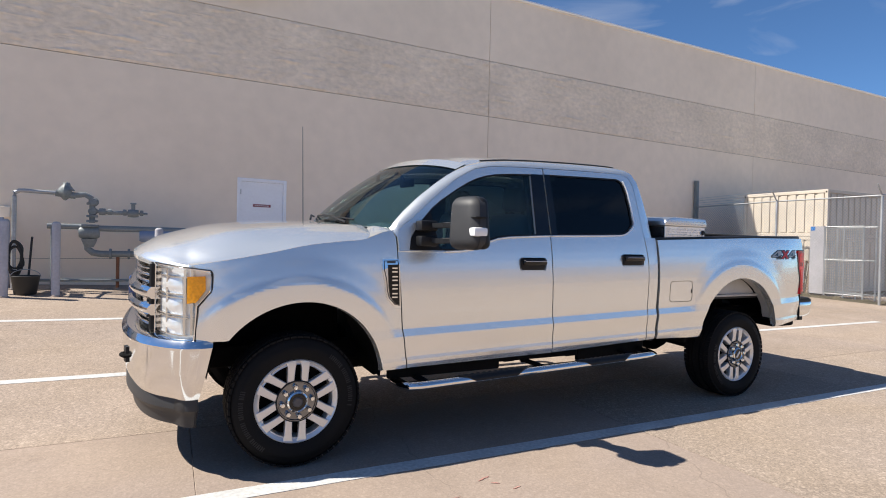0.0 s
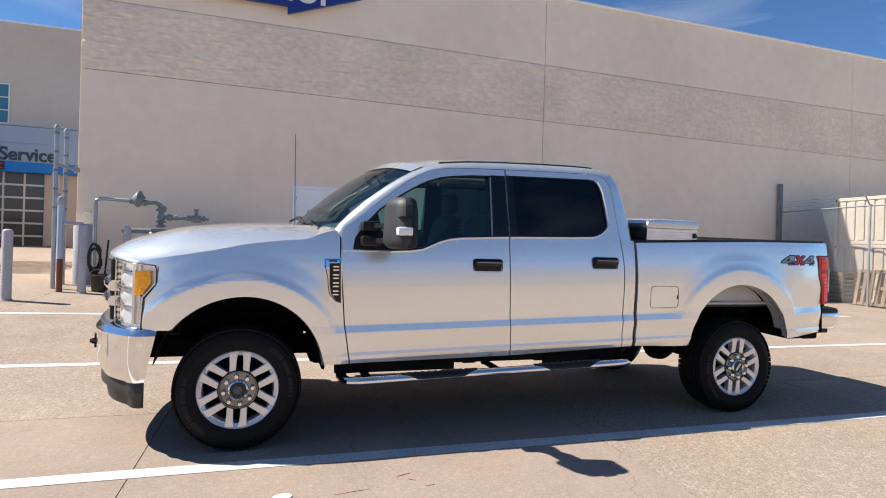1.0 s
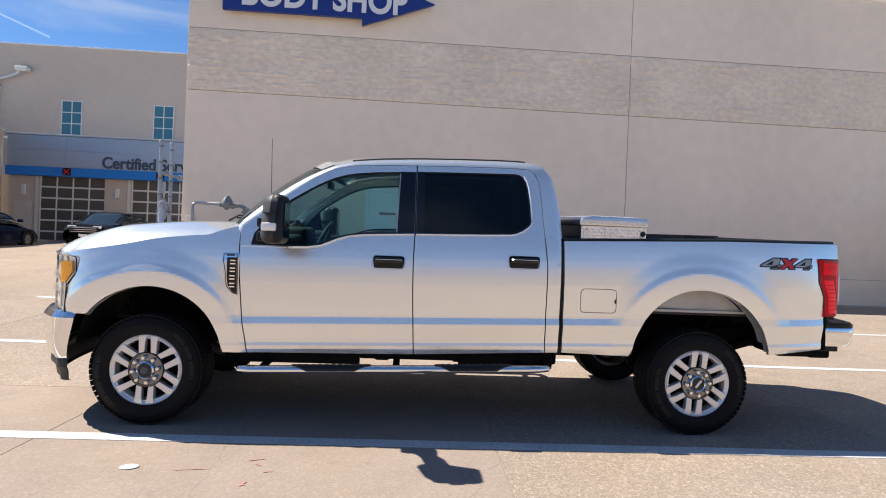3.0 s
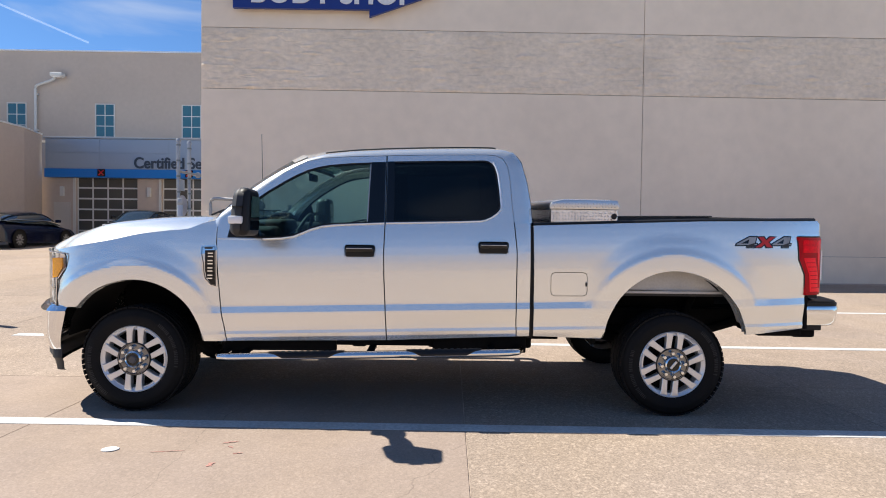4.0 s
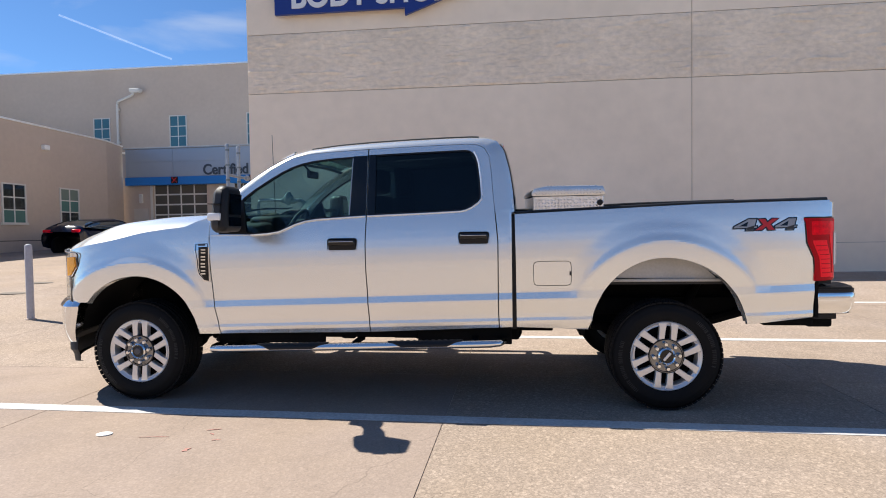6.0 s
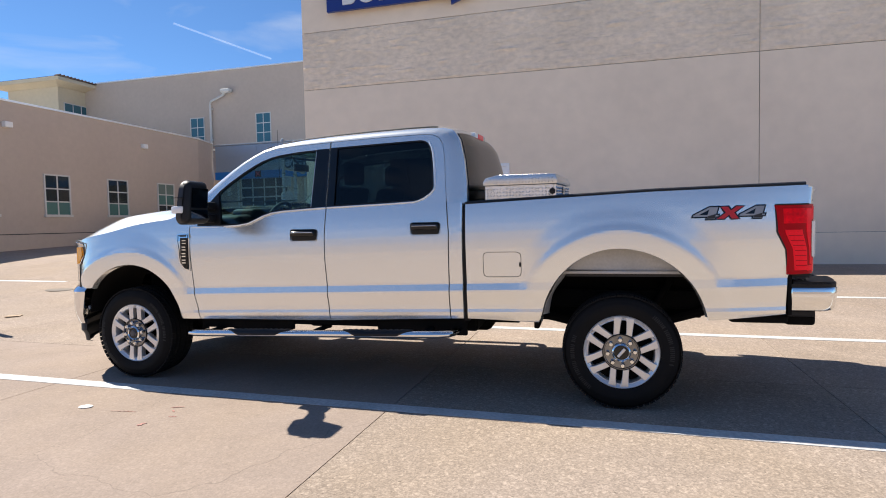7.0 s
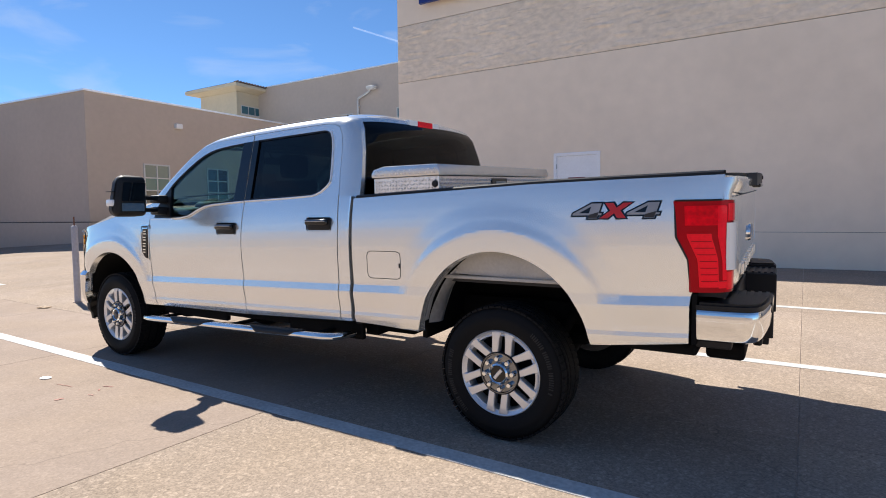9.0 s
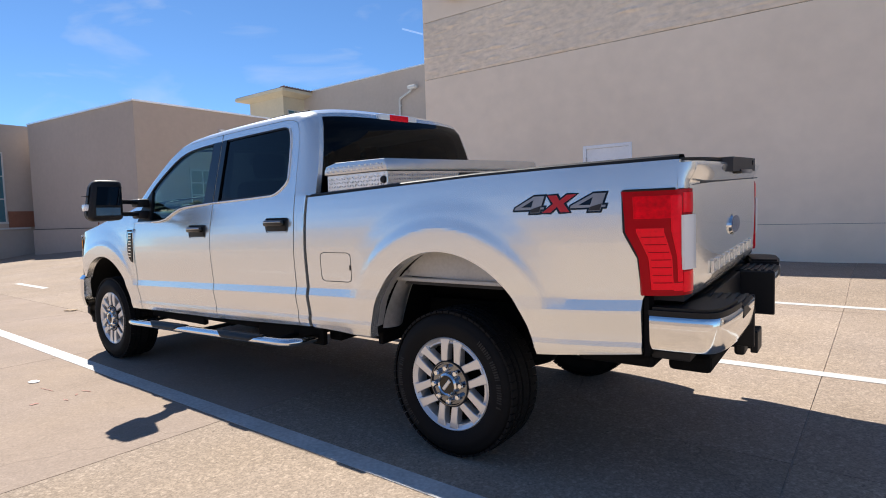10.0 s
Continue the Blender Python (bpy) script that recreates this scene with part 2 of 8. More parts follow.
LENS_CLEAR = glass_of("clear_lens", (0.93, 0.94, 0.94))



def concrete_of(name, colour, coarse=1.0):
    """Broom-finished concrete: stains, blotches, fine aggregate and hairline cracks."""
    m = bpy.data.materials.new(name)
    m.use_nodes = True
    n, l = m.node_tree.nodes, m.node_tree.links
    p = n["Principled BSDF"]
    p.inputs["Roughness"].default_value = 0.96
    p.inputs["Specular IOR Level"].default_value = 0.12
    geo = n.new("ShaderNodeNewGeometry")
    info = n.new("ShaderNodeObjectInfo")

    def noisy(scale, detail, lo, hi, a, b_, kind="ShaderNodeTexNoise", socket="Fac", distort=0.0):
        t = n.new(kind)
        t.inputs["Scale"].default_value = scale
        if kind == "ShaderNodeTexNoise":
            t.inputs["Detail"].default_value = detail
            t.inputs["Distortion"].default_value = distort
        l.new(geo.outputs["Position"], t.inputs["Vector"])
        r = n.new("ShaderNodeMapRange")
        r.inputs["From Min"].default_value, r.inputs["From Max"].default_value = lo, hi
        r.inputs["To Min"].default_value, r.inputs["To Max"].default_value = a, b_
        l.new(t.outputs[socket], r.inputs["Value"])
        return r.outputs["Result"], t

    def times(a, c):
        r = n.new("ShaderNodeMath")
        r.operation = "MULTIPLY"
        l.new(a, r.inputs[0])
        l.new(c, r.inputs[1])
        return r.outputs[0]

    wide, _ = noisy(0.35, 4, 0.35, 0.65, 0.93, 1.05)
    blot, _ = noisy(1.7, 6, 0.35, 0.68, 0.94, 1.04, distort=0.8)
    spots, _ = noisy(6.0, 3, 0.62, 0.78, 1.0, 0.88)
    grain, g = noisy(60.0, 5, 0.30, 0.70, 1 - 0.10 * min(1.0, coarse + 0.3), 1 + 0.10 * min(1.0, coarse + 0.3))
    grit, v = noisy(105.0, 0, 0.25, 0.85, 1 - 0.18 * coarse, 1 + 0.145 * coarse, "ShaderNodeTexVoronoi", "Color")
    stone, _ = noisy(48.0, 0, 0.70, 0.76, 1 - 0.035 * coarse, 1 + 0.16 * coarse, "ShaderNodeTexVoronoi", "Color")
    pits, _ = noisy(34.0, 2, 0.66, 0.74, 1.0, 1 - 0.36 * coarse)
    cr = n.new("ShaderNodeTexVoronoi")
    cr.feature = "DISTANCE_TO_EDGE"
    cr.inputs["Scale"].default_value = 0.23
    warp = n.new("ShaderNodeTexNoise")
    warp.inputs["Scale"].default_value = 1.3
    warp.inputs["Detail"].default_value = 5
    add = n.new("ShaderNodeVectorMath")
    add.operation = "MULTIPLY_ADD"
    add.inputs[1].default_value = (0.5, 0.5, 0.5)
    l.new(geo.outputs["Position"], warp.inputs["Vector"])
    l.new(warp.outputs["Color"], add.inputs[0])
    l.new(geo.outputs["Position"], add.inputs[2])
    l.new(add.outputs["Vector"], cr.inputs["Vector"])
    crr = n.new("ShaderNodeMapRange")
    crr.inputs["From Min"].default_value, crr.inputs["From Max"].default_value = 0.0, 0.0012
    crr.inputs["To Min"].default_value, crr.inputs["To Max"].default_value = 0.78, 1.0
    l.new(cr.outputs["Distance"], crr.inputs["Value"])
    each = n.new("ShaderNodeMapRange")
    each.inputs["To Min"].default_value, each.inputs["To Max"].default_value = 0.95, 1.05
    l.new(info.outputs["Random"], each.inputs["Value"])
    value = each.outputs["Result"]
    for k in (wide, blot, spots, grain, grit, stone, pits, crr.outputs["Result"]):
        value = times(value, k)
    hue, _ = noisy(0.9, 3, 0.35, 0.65, 0.0, 1.0)
    tint = n.new("ShaderNodeMix")
    tint.data_type = "RGBA"
    tint.inputs[6].default_value = (*colour, 1)
    tint.inputs[7].default_value = (colour[0] * 1.0, colour[1] * 0.985, colour[2] * 0.94, 1)
    l.new(hue, tint.inputs[0])
    mix = n.new("ShaderNodeVectorMath")
    mix.operation = "SCALE"
    l.new(tint.outputs[2], mix.inputs[0])
    l.new(value, mix.inputs["Scale"])
    l.new(mix.outputs["Vector"], p.inputs["Base Color"])
    bp = n.new("ShaderNodeBump")
    bp.inputs["Distance"].default_value = 0.003
    bp.inputs["Strength"].default_value = 0.8
    l.new(g.outputs["Fac"], bp.inputs["Height"])
    l.new(bp.outputs["Normal"], p.inputs["Normal"])
    return m


CONCRETE = concrete_of("concrete_slab", (0.350, 0.281, 0.231))
# the bay slabs: an older fine-grained pour and a later one with open aggregate
CONCRETE_FINE = concrete_of("fine_concrete_slab", (0.326, 0.260, 0.218), 0.40)
CONCRETE_COARSE = concrete_of("coarse_concrete_slab", (0.358, 0.288, 0.234), 1.05)
JOINT = stuff_of("joint_filler", (0.42, 0.34, 0.28), rough=0.9, vary=0.3, grain=0.3, size=60)
ROAD_PAINT = stuff_of("road_paint", (0.55, 0.54, 0.52), rough=0.75, vary=0.14, grain=0.20, size=40, bump=0.0008)
WALL = stuff_of("painted_concrete_wall", (0.93, 0.785, 0.625), rough=0.85, vary=0.06, grain=0.04, size=3, bump=0.002, rand=0.015)
WALL_ROUGH = stuff_of("rough_cast_band", (0.86, 0.722, 0.57), rough=0.9, vary=0.10, grain=0.12, size=8, bump=0.006, stretch=(0.85, 1, 1.3))
WALL_FAR = stuff_of("stucco_wall", (0.505, 0.420, 0.353), rough=0.9, vary=0.05, grain=0.04, size=5, bump=0.002)
CREAM = stuff_of("cream_stucco", (0.62, 0.53, 0.38), rough=0.9, vary=0.05, grain=0.04, size=5, bump=0.002)
COPING = stuff_of("metal_coping", (0.93, 0.93, 0.92), rough=0.30, metal=0.6, vary=0.05, size=10)
DOOR_WHITE = stuff_of("white_door_paint", (0.95, 0.96, 0.98), rough=0.45, vary=0.05, grain=0.03, size=20)
DOOR_GREY = stuff_of("grey_door_paint", (0.52, 0.48, 0.43), rough=0.5, vary=0.05, grain=0.03, size=20)
GALV = stuff_of("galvanised_steel", (0.42, 0.43, 0.44), rough=0.45, metal=0.6, vary=0.15, grain=0.12, size=30)
PIPE_GREY = stuff_of("grey_pipe_paint", (0.20, 0.225, 0.23), rough=0.5, vary=0.15, grain=0.15, size=30, bump=0.001)
POST_GREY = stuff_of("bollard_paint", (0.44, 0.43, 0.46), rough=0.6, vary=0.12, grain=0.1, size=25, bump=0.001)
RUST = stuff_of("rusty_steel", (0.20, 0.085, 0.045), rough=0.9, vary=0.3, grain=0.3, size=40, bump=0.002)
SIGN_BLUE = stuff_of("sign_blue", (0.012, 0.035, 0.22), rough=0.4, vary=0.05, size=10)
SIGN_WHITE = stuff_of("sign_white", (0.80, 0.80, 0.80), rough=0.4)
FASCIA = stuff_of("fascia_panel", (0.34, 0.405, 0.49), rough=0.35, metal=0.3, vary=0.05, size=4)
FASCIA_BLUE = stuff_of("fascia_blue", (0.01, 0.18, 0.56), rough=0.4)
TEXT_DARK = stuff_of("dark_lettering", (0.04, 0.06, 0.09), rough=0.5)
RED = stuff_of("red_paint", (0.55, 0.02, 0.03), rough=0.5)
# lighter teal and uneven tone painted in for reflections in these opaque panes
WINDOW_BLUE = stuff_of("window_glass", (0.045, 0.15, 0.19), rough=0.05, vary=0.35, size=1.5, coat=0.6)
WINDOW_DARK = stuff_of("dark_window_glass", (0.02, 0.028, 0.03), rough=0.06, coat=0.6)
FRAME_WHITE = stuff_of("window_frame_paint", (0.62, 0.61, 0.58), rough=0.5)
ROOF_TILE = stuff_of("roof_tile", (0.12, 0.075, 0.06), rough=0.8, vary=0.2, grain=0.2, size=20)
CONTAINER = stuff_of("cream_container_paint", (0.60, 0.53, 0.44), rough=0.55, vary=0.08, grain=0.05, size=10)
WOOD = stuff_of("pallet_wood", (0.30, 0.21, 0.14), rough=0.85, vary=0.2, grain=0.25, size=20, stretch=(1, 1, 6), rand=0.2, bump=0.002)
PLASTIC_BUCKET = stuff_of("dark_bucket", (0.03, 0.03, 0.03), rough=0.5)
CAR_BLACK = stuff_of("black_car_paint", (0.008, 0.009, 0.010), rough=0.22, coat=0.4, spec=0.3)
CAR_BLUE = stuff_of("dark_blue_car_paint", (0.004, 0.006, 0.022), rough=0.18, coat=0.25, spec=0.2)
PAPER = stuff_of("litter_white", (0.78, 0.78, 0.76), rough=0.7)
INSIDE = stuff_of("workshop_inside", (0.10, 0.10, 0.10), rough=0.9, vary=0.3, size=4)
BRICK_RED = stuff_of("terracotta_base", (0.30, 0.12, 0.07), rough=0.9, vary=0.15, grain=0.15, size=20)
CABLE = stuff_of("cable_black", (0.02, 0.02, 0.02), rough=0.6)
CLOUD_WHITE = cloud_of("ice_trail", (0.97, 0.98, 1.0), 0.045)
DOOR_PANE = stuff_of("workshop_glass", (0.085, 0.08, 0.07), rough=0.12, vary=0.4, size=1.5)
PANE_BLIND = stuff_of("blind_behind_glass", (0.17, 0.22, 0.19), rough=0.12, vary=0.1, size=4)
PANE_GREEN = stuff_of("green_blind_behind_glass", (0.09, 0.19, 0.17), rough=0.12, vary=0.1, size=4)
RIM_DARK = stuff_of("dull_rim", (0.40, 0.40, 0.41), rough=0.4, metal=0.7)
PATCH_RED = stuff_of("worn_red_paint", (0.43, 0.22, 0.18), rough=0.9, vary=0.3, grain=0.3, size=60)
TWIG = stuff_of("dry_twigs", (0.05, 0.04, 0.035), rough=0.95, vary=0.2, size=30)
BRIGHT_TRIM = stuff_of("bright_trim", (0.92, 0.93, 0.95), rough=0.28, metal=0.35)
DECAL_GREY = stuff_of("decal_silver", (0.33, 0.34, 0.36), rough=0.35, metal=0.2, vary=0.25, size=60)
BADGE_BLUE = stuff_of("badge_blue", (0.02, 0.05, 0.16), rough=0.2, coat=0.5)
GLASS_BLACK = glass_of("black_privacy_glass", (0.02, 0.024, 0.028), gloss_at=0.02)


# ---- the ground ----
def clamp(v, lo, hi):
    return max(lo, min(hi, v))


def smooth(lo, hi, v):
    t = clamp((v - lo) / (hi - lo), 0, 1)
    return t * t * (3 - 2 * t)


def gz(x, y):
    """The height of the yard, which rises gently to the buildings."""
    s = clamp((y - 1.9) / 8.0, 0.0, 1.0) ** (1.2 + 0.7 * clamp((x + 1) / 6, 0, 1))
    # the last term is a hump added to move the edge of the wall's shadow
    return 0.22 * s * (1 + 0.14 * clamp(5 - x, 0, 9)) + 0.030 * clamp(y - 9.9, 0, 25) - 0.035 * clamp(-18 - x, 0, 8) * clamp((12 - y) / 3, 0, 1) - 0.030 * clamp(-14 - x, 0, 5) * clamp((8.3 - y) / 2, 0, 1) + 0.11 * smooth(5.8, 7.4, y) * (1 - smooth(7.5, 9.9, y)) * smooth(2.5, 5.0, x) * (1 - smooth(12.5, 15.0, x))


far = [-3000, -900, -300, -100, -60, *np.linspace(-45, 45, 181), 60, 100, 300, 900, 3000]
ground = thing("ground", sheet(lambda u, v: (u, v, gz(u, v) - 0.014), far, far), stuff_of("yard_concrete", (0.325, 0.26, 0.205), rough=0.9, vary=0.12, grain=0.1, size=4), "sunlit beige concrete parking yard", "ground", kind="structure")

SKEW = 0.021  # the bays lie a little askew to the truck


def yard(bm):
    """Turns a flat body of the yard by the skew of its bays and lays it on the ground."""
    for v in bm.verts:
        x, y, z = v.co
        v.co = Vector((x + SKEW * y, y - SKEW * (x - 2.3), z + gz(x + SKEW * y, y - SKEW * (x - 2.3))))
    return bm


STRIPES = [(-0.285, -5.2, 10.5, 0.13), (2.76, -3.1, 12.0, 0.13), (5.81, -4.6, 13.0, 0.13), (5.3, -9.6, -7.3, 0.12), (1.75, -9.9, -8.0, 0.12), (-3.4, -3.0, 11.0, 0.13)]
for y, x0, x1, w in STRIPES:
    link("parking_line", mesh_of("parking_line", lip(yard(sheet(lambda u, v: (u, v, 0.0035), np.linspace(x0, x1, 60), (y - w / 2, y + w / 2))), (0, 0, -0.003)), ROAD_PAINT), None, "worn white painted parking bay line", "parking line", "parking lines", "structure")

# ---- the large building ----
# its long wall runs from the corner at WALL_AT, a little askew to the parking bays
WALL_AT = Vector((-3.47, 9.40))
WALL_WAY = Vector((10.9, 0.53)).normalized()
WY = 9.93


def wall_xy(s, back):
    """The place s metres along the wall from its corner and back metres behind its face."""
    return WALL_AT.x + WALL_WAY.x * s - WALL_WAY.y * back, WALL_AT.y + WALL_WAY.y * s + WALL_WAY.x * back


def wall_z(s, z):
    """Heights on the wall, whose courses climb a little away from the corner."""
    return float(np.interp(z, (-1.0, 3.5, 4.82, 6.28, 8.03), (-1.0, 3.5, 4.82 + 0.0085 * s, 6.28 + 0.0155 * s, 8.03 + 0.024 * s))) + max(0.0, z - 8.03)


def on_wall(bm):
    """Lays a body given as (along, back, up) against the wall."""
    for v in bm.verts:
        s, back, z = v.co
        v.co = Vector((*wall_xy(s, back), wall_z(s, z)))
    return bm


def wboxes(*rows, bevel=0.0):
    return on_wall(boxes(*rows, bevel=bevel))


BAYS = [(0.0, 10.855), (10.87, 23.325), (23.34, 35.7), (35.715, 48.0)]
LOW, HIGH, TOP = 4.82, 6.28, 8.03
wall_core = thing("wall_north", wboxes(((0.03, 0.03, -0.2), (48, 0.30, TOP - 0.03)), ((0.03, 0.30, -0.2), (0.28, 13.5, TOP - 0.03))), stuff_of("wall_joint", (0.16, 0.135, 0.115), rough=0.9, vary=0.1, size=10), "tall beige tilt-up concrete wall with a rough band", "wall", kind="structure")
DOOR_S = (4.27, 5.34)
for n, (x0, x1) in enumerate(BAYS):
    d0, d1 = DOOR_S
    cols = [(x0, d0), (d1, x1)] if n == 0 else [(x0, x1)]
    rows_ = [((a, 0.0, 0.918), (b, 0.05, LOW - 0.006)) for a, b in cols] + ([((d0, 0.0, 2.71), (d1, 0.05, LOW - 0.006))] if n == 0 else [])
    part("wall_panel", wboxes(*rows_), WALL, wall_core)
    part("wall_panel", wboxes(*[((a, -0.012, -0.2), (b, 0.05, 0.91)) for a, b in cols]), WALL, wall_core)
    part("wall_panel", wboxes(((x0, 0.0, HIGH + 0.006), (x1, 0.05, TOP))), WALL, wall_core)

    def rough(u, v):
        k = noise.noise(Vector((u * 1.6, 3.1, v * 4.0))) * 0.7 + noise.noise(Vector((u * 4.5, 9.0, v * 9.0))) * 0.5
        ledge = noise.noise(Vector((u * 2.0, 21.0, v * 12.0)))
        k += 1.3 * max(0.0, ledge - 0.16)
        edge = min(u - x0, x1 - u, v - LOW, HIGH - v)
        return (u, -(0.004 + 0.028 * abs(k)) * clamp(edge * 20, 0, 1), v)

    band = sheet(rough, np.linspace(x0, x1, 300), np.linspace(LOW + 0.007, HIGH - 0.007, 64))
    part("rough_band", on_wall(lip(band, (0, 0.05, 0))), WALL_ROUGH, wall_core, "rough split-face band")
part("end_panel", wboxes(((-0.02, 0.05, -0.2), (0.03, 13.5, TOP))), WALL, wall_core)
part("coping", wboxes(((-0.07, -0.06, TOP), (48, 0.34, TOP + 0.09)), bevel=0.04), COPING, wall_core, "thin pale metal coping")
# the rest of the block behind the wall
thing("building_roof", wboxes(((0.28, 0.3, 7.2), (48, 13.5, 7.4))), COPING, "flat roof behind the parapet", "roof", kind="structure")

# a steel door in the wall
dz, (d0, d1) = 0.36, DOOR_S
door_1 = thing("door_1", wboxes(((d0 + 0.075, 0.012, dz + 0.01), (d1 - 0.075, 0.05, 2.635)), bevel=0.004), DOOR_WHITE, "white steel service door in the wall", "door", kind="structure")
part("door_frame", wboxes(((d0, -0.02, dz - 0.1), (d0 + 0.072, 0.06, 2.71)), ((d1 - 0.072, -0.02, dz - 0.1), (d1, 0.06, 2.71)), ((d0 + 0.072, -0.02, 2.638), (d1 - 0.072, 0.06, 2.71)), bevel=0.006), DOOR_WHITE, door_1)
dm = (d0 + d1) / 2
notice = part("notice", wboxes(((dm - 0.19, 0.006, 2.085), (dm + 0.19, 0.0125, 2.145))), stuff_of("notice_red", (0.22, 0.03, 0.045), rough=0.5), door_1, "small dark red notice")
for k in range(7):
    part("notice_bar", wboxes(((dm - 0.155 + 0.045 * k, 0.0045, 2.104), (dm - 0.125 + 0.045 * k, 0.0065, 2.126))), SIGN_WHITE, notice)
for z in (0.75, 1.5, 2.35):
    part("hinge", wboxes(((d0 + 0.066, -0.03, z), (d0 + 0.082, -0.018, z + 0.11)), bevel=0.004), GALV, door_1)
part("handle", on_wall(rod(bmesh.new(), (d1 - 0.22, -0.05, 1.35), (d1 - 0.09, -0.05, 1.35), 0.012)), GALV, door_1)

# the arrow sign
arrow = [(0.81, 6.66), (4.02, 6.665), (4.02, 6.49), (5.74, 7.10), (4.02, 7.71), (4.02, 7.50), (0.81, 7.46)]
sign = thing("arrow_sign", on_wall(plate(arrow, [], lambda a, b: (a, -0.24, b), (0, 0.09, 0))), SIGN_BLUE, "blue arrow-shaped sign with white capital letters", "sign")
word = lettering("BODY SHOP", 0.66, 0.012, 0.020)
xs = [v.co.x for v in word.verts]
ys = [v.co.y for v in word.verts]
k, kz = 3.84 / (max(xs) - min(xs)), 0.60 / (max(ys) - min(ys))
for v in word.verts:
    v.co = Vector((3.14 + v.co.x * k, -0.252 - v.co.z, 6.775 + (v.co.y - min(ys)) * kz))
part("lettering", on_wall(word), SIGN_WHITE, sign, "white capital letters")
for x in (1.4, 3.0, 4.5):
    part("bracket", wboxes(((x, -0.15, 6.95), (x + 0.05, 0.0, 7.20))), GALV, sign)

# ---- service court ----
CY = 24.5
court = thing("wall_court", boxes(((-18.2, CY + 0.35, -0.2), (-16.42, CY + 0.65, 4.6)), ((-13.28, CY + 0.35, -0.2), (-12.02, CY + 0.65, 4.6)), ((-8.90, CY + 0.35, -0.2), (-3.4, CY + 0.65, 4.6)), ((-16.42, CY + 0.35, 4.25), (-13.28, CY + 0.65, 4.6)), ((-12.02, CY + 0.35, 4.25), (-8.90, CY + 0.65, 4.6))), WALL_FAR, "beige wall of the service entrance", "wall", kind="structure")
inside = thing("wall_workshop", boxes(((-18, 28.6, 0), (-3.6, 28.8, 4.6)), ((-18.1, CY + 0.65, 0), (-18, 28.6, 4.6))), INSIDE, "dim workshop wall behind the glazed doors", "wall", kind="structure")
fascia = thing("canopy", boxes(((-17.75, CY + 0.02, 4.64), (-3.4, CY + 0.36, 6.16))), FASCIA, "silver panelled canopy fascia with a blue band", "canopy", kind="structure")
for x0, x1 in ((-17.75, -15.0), (-14.985, -11.5), (-11.485, -8.0), (-7.985, -3.4)):
    for z0, z1 in ((4.66, 5.44), (5.455, 6.15)):
        part("fascia_panel", boxes(((x0, CY, z0), (x1, CY + 0.019, z1)), bevel=0.004), FASCIA, fascia)
part("blue_band", boxes(((-17.8, CY - 0.03, 4.20), (-3.4, CY + 0.34, 4.635)), bevel=0.01), FASCIA_BLUE, fascia, "blue band")
part("cap", boxes(((-17.85, CY - 0.04, 6.165), (-3.4, CY + 0.40, 6.25)), bevel=0.01), GALV, fascia)
word = lettering("Certified Service", 0.78, 0.02, 0.016)
xs = [v.co.x for v in word.verts]
k = 4.85 / (max(xs) - min(xs))
for v in word.verts:
    v.co = Vector((-10.83 + v.co.x * k, CY - 0.022 - v.co.z, 4.94 + v.co.y))
part("lettering", word, TEXT_DARK, fascia, "dark blue-grey letters")
for x in (-14.9, -10.45):
    cross = boxes(((x - 0.19, CY - 0.06, 4.26), (x + 0.19, CY - 0.031, 4.62)))
    panel = part("lane_signal", cross, BLACK_GLOSS, fascia, "small black panel with a red cross")
    bm = bmesh.new()
    rod(bm, (x - 0.13, CY - 0.07, 4.31), (x + 0.13, CY - 0.07, 4.57), 0.03, 6)
    rod(bm, (x - 0.13, CY - 0.07, 4.57), (x + 0.13, CY - 0.07, 4.31), 0.03, 6)
    part("red_cross", bm, RED, panel, "red cross")
thing("roof_court", boxes(((-18.2, CY + 0.37, 6.0), (-3.4, 29.5, 6.1))), COPING, "flat roof of the service entrance", "roof", kind="structure")


def sectional_door(x0, x1, name):
    """A glazed sectional door: five rows of four panes."""
    z0, z1, y = gz(-14, CY) + 0.0, 4.25, CY + 0.45
    ob = thing(name, boxes(*[((x0 + (x1 - x0) * i / 4 - 0.035, y, z0), (x0 + (x1 - x0) * i / 4 + 0.035, y + 0.05, z1)) for i in range(5)]), FRAME_WHITE, "glazed white sectional garage door, closed", "garage door", "garage doors", "structure")
    for j in range(7):
        z = z0 + (z1 - z0) * j / 6
        part("rail", boxes(((x0, y - 0.006, z - 0.04), (x1, y + 0.056, z + 0.04))), FRAME_WHITE, ob)
    for i in range(4):
        for j in range(6):
            a, b = x0 + (x1 - x0) * i / 4 + 0.035, x0 + (x1 - x0) * (i + 1) / 4 - 0.035
            c, d = z0 + (z1 - z0) * j / 6 + 0.04, z0 + (z1 - z0) * (j + 1) / 6 - 0.04
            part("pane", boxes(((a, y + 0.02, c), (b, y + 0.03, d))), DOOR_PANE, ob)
    part("jamb", boxes(((x0 - 0.16, CY + 0.30, z0), (x0 - 0.04, CY + 0.349, z1))), FRAME_WHITE, ob)
    return ob


sectional_door(-16.40, -13.30, "garage_door_1")
sectional_door(-12.0, -8.92, "garage_door_2")
for x in (-17.1, -12.65):
    thing("wall_lamp", boxes(((x - 0.1, CY + 0.22, 3.25), (x + 0.1, CY + 0.349, 3.75)), bevel=0.03), FRAME_WHITE, "white box wall lamp beside a garage door", "wall lamp", "wall lamps")
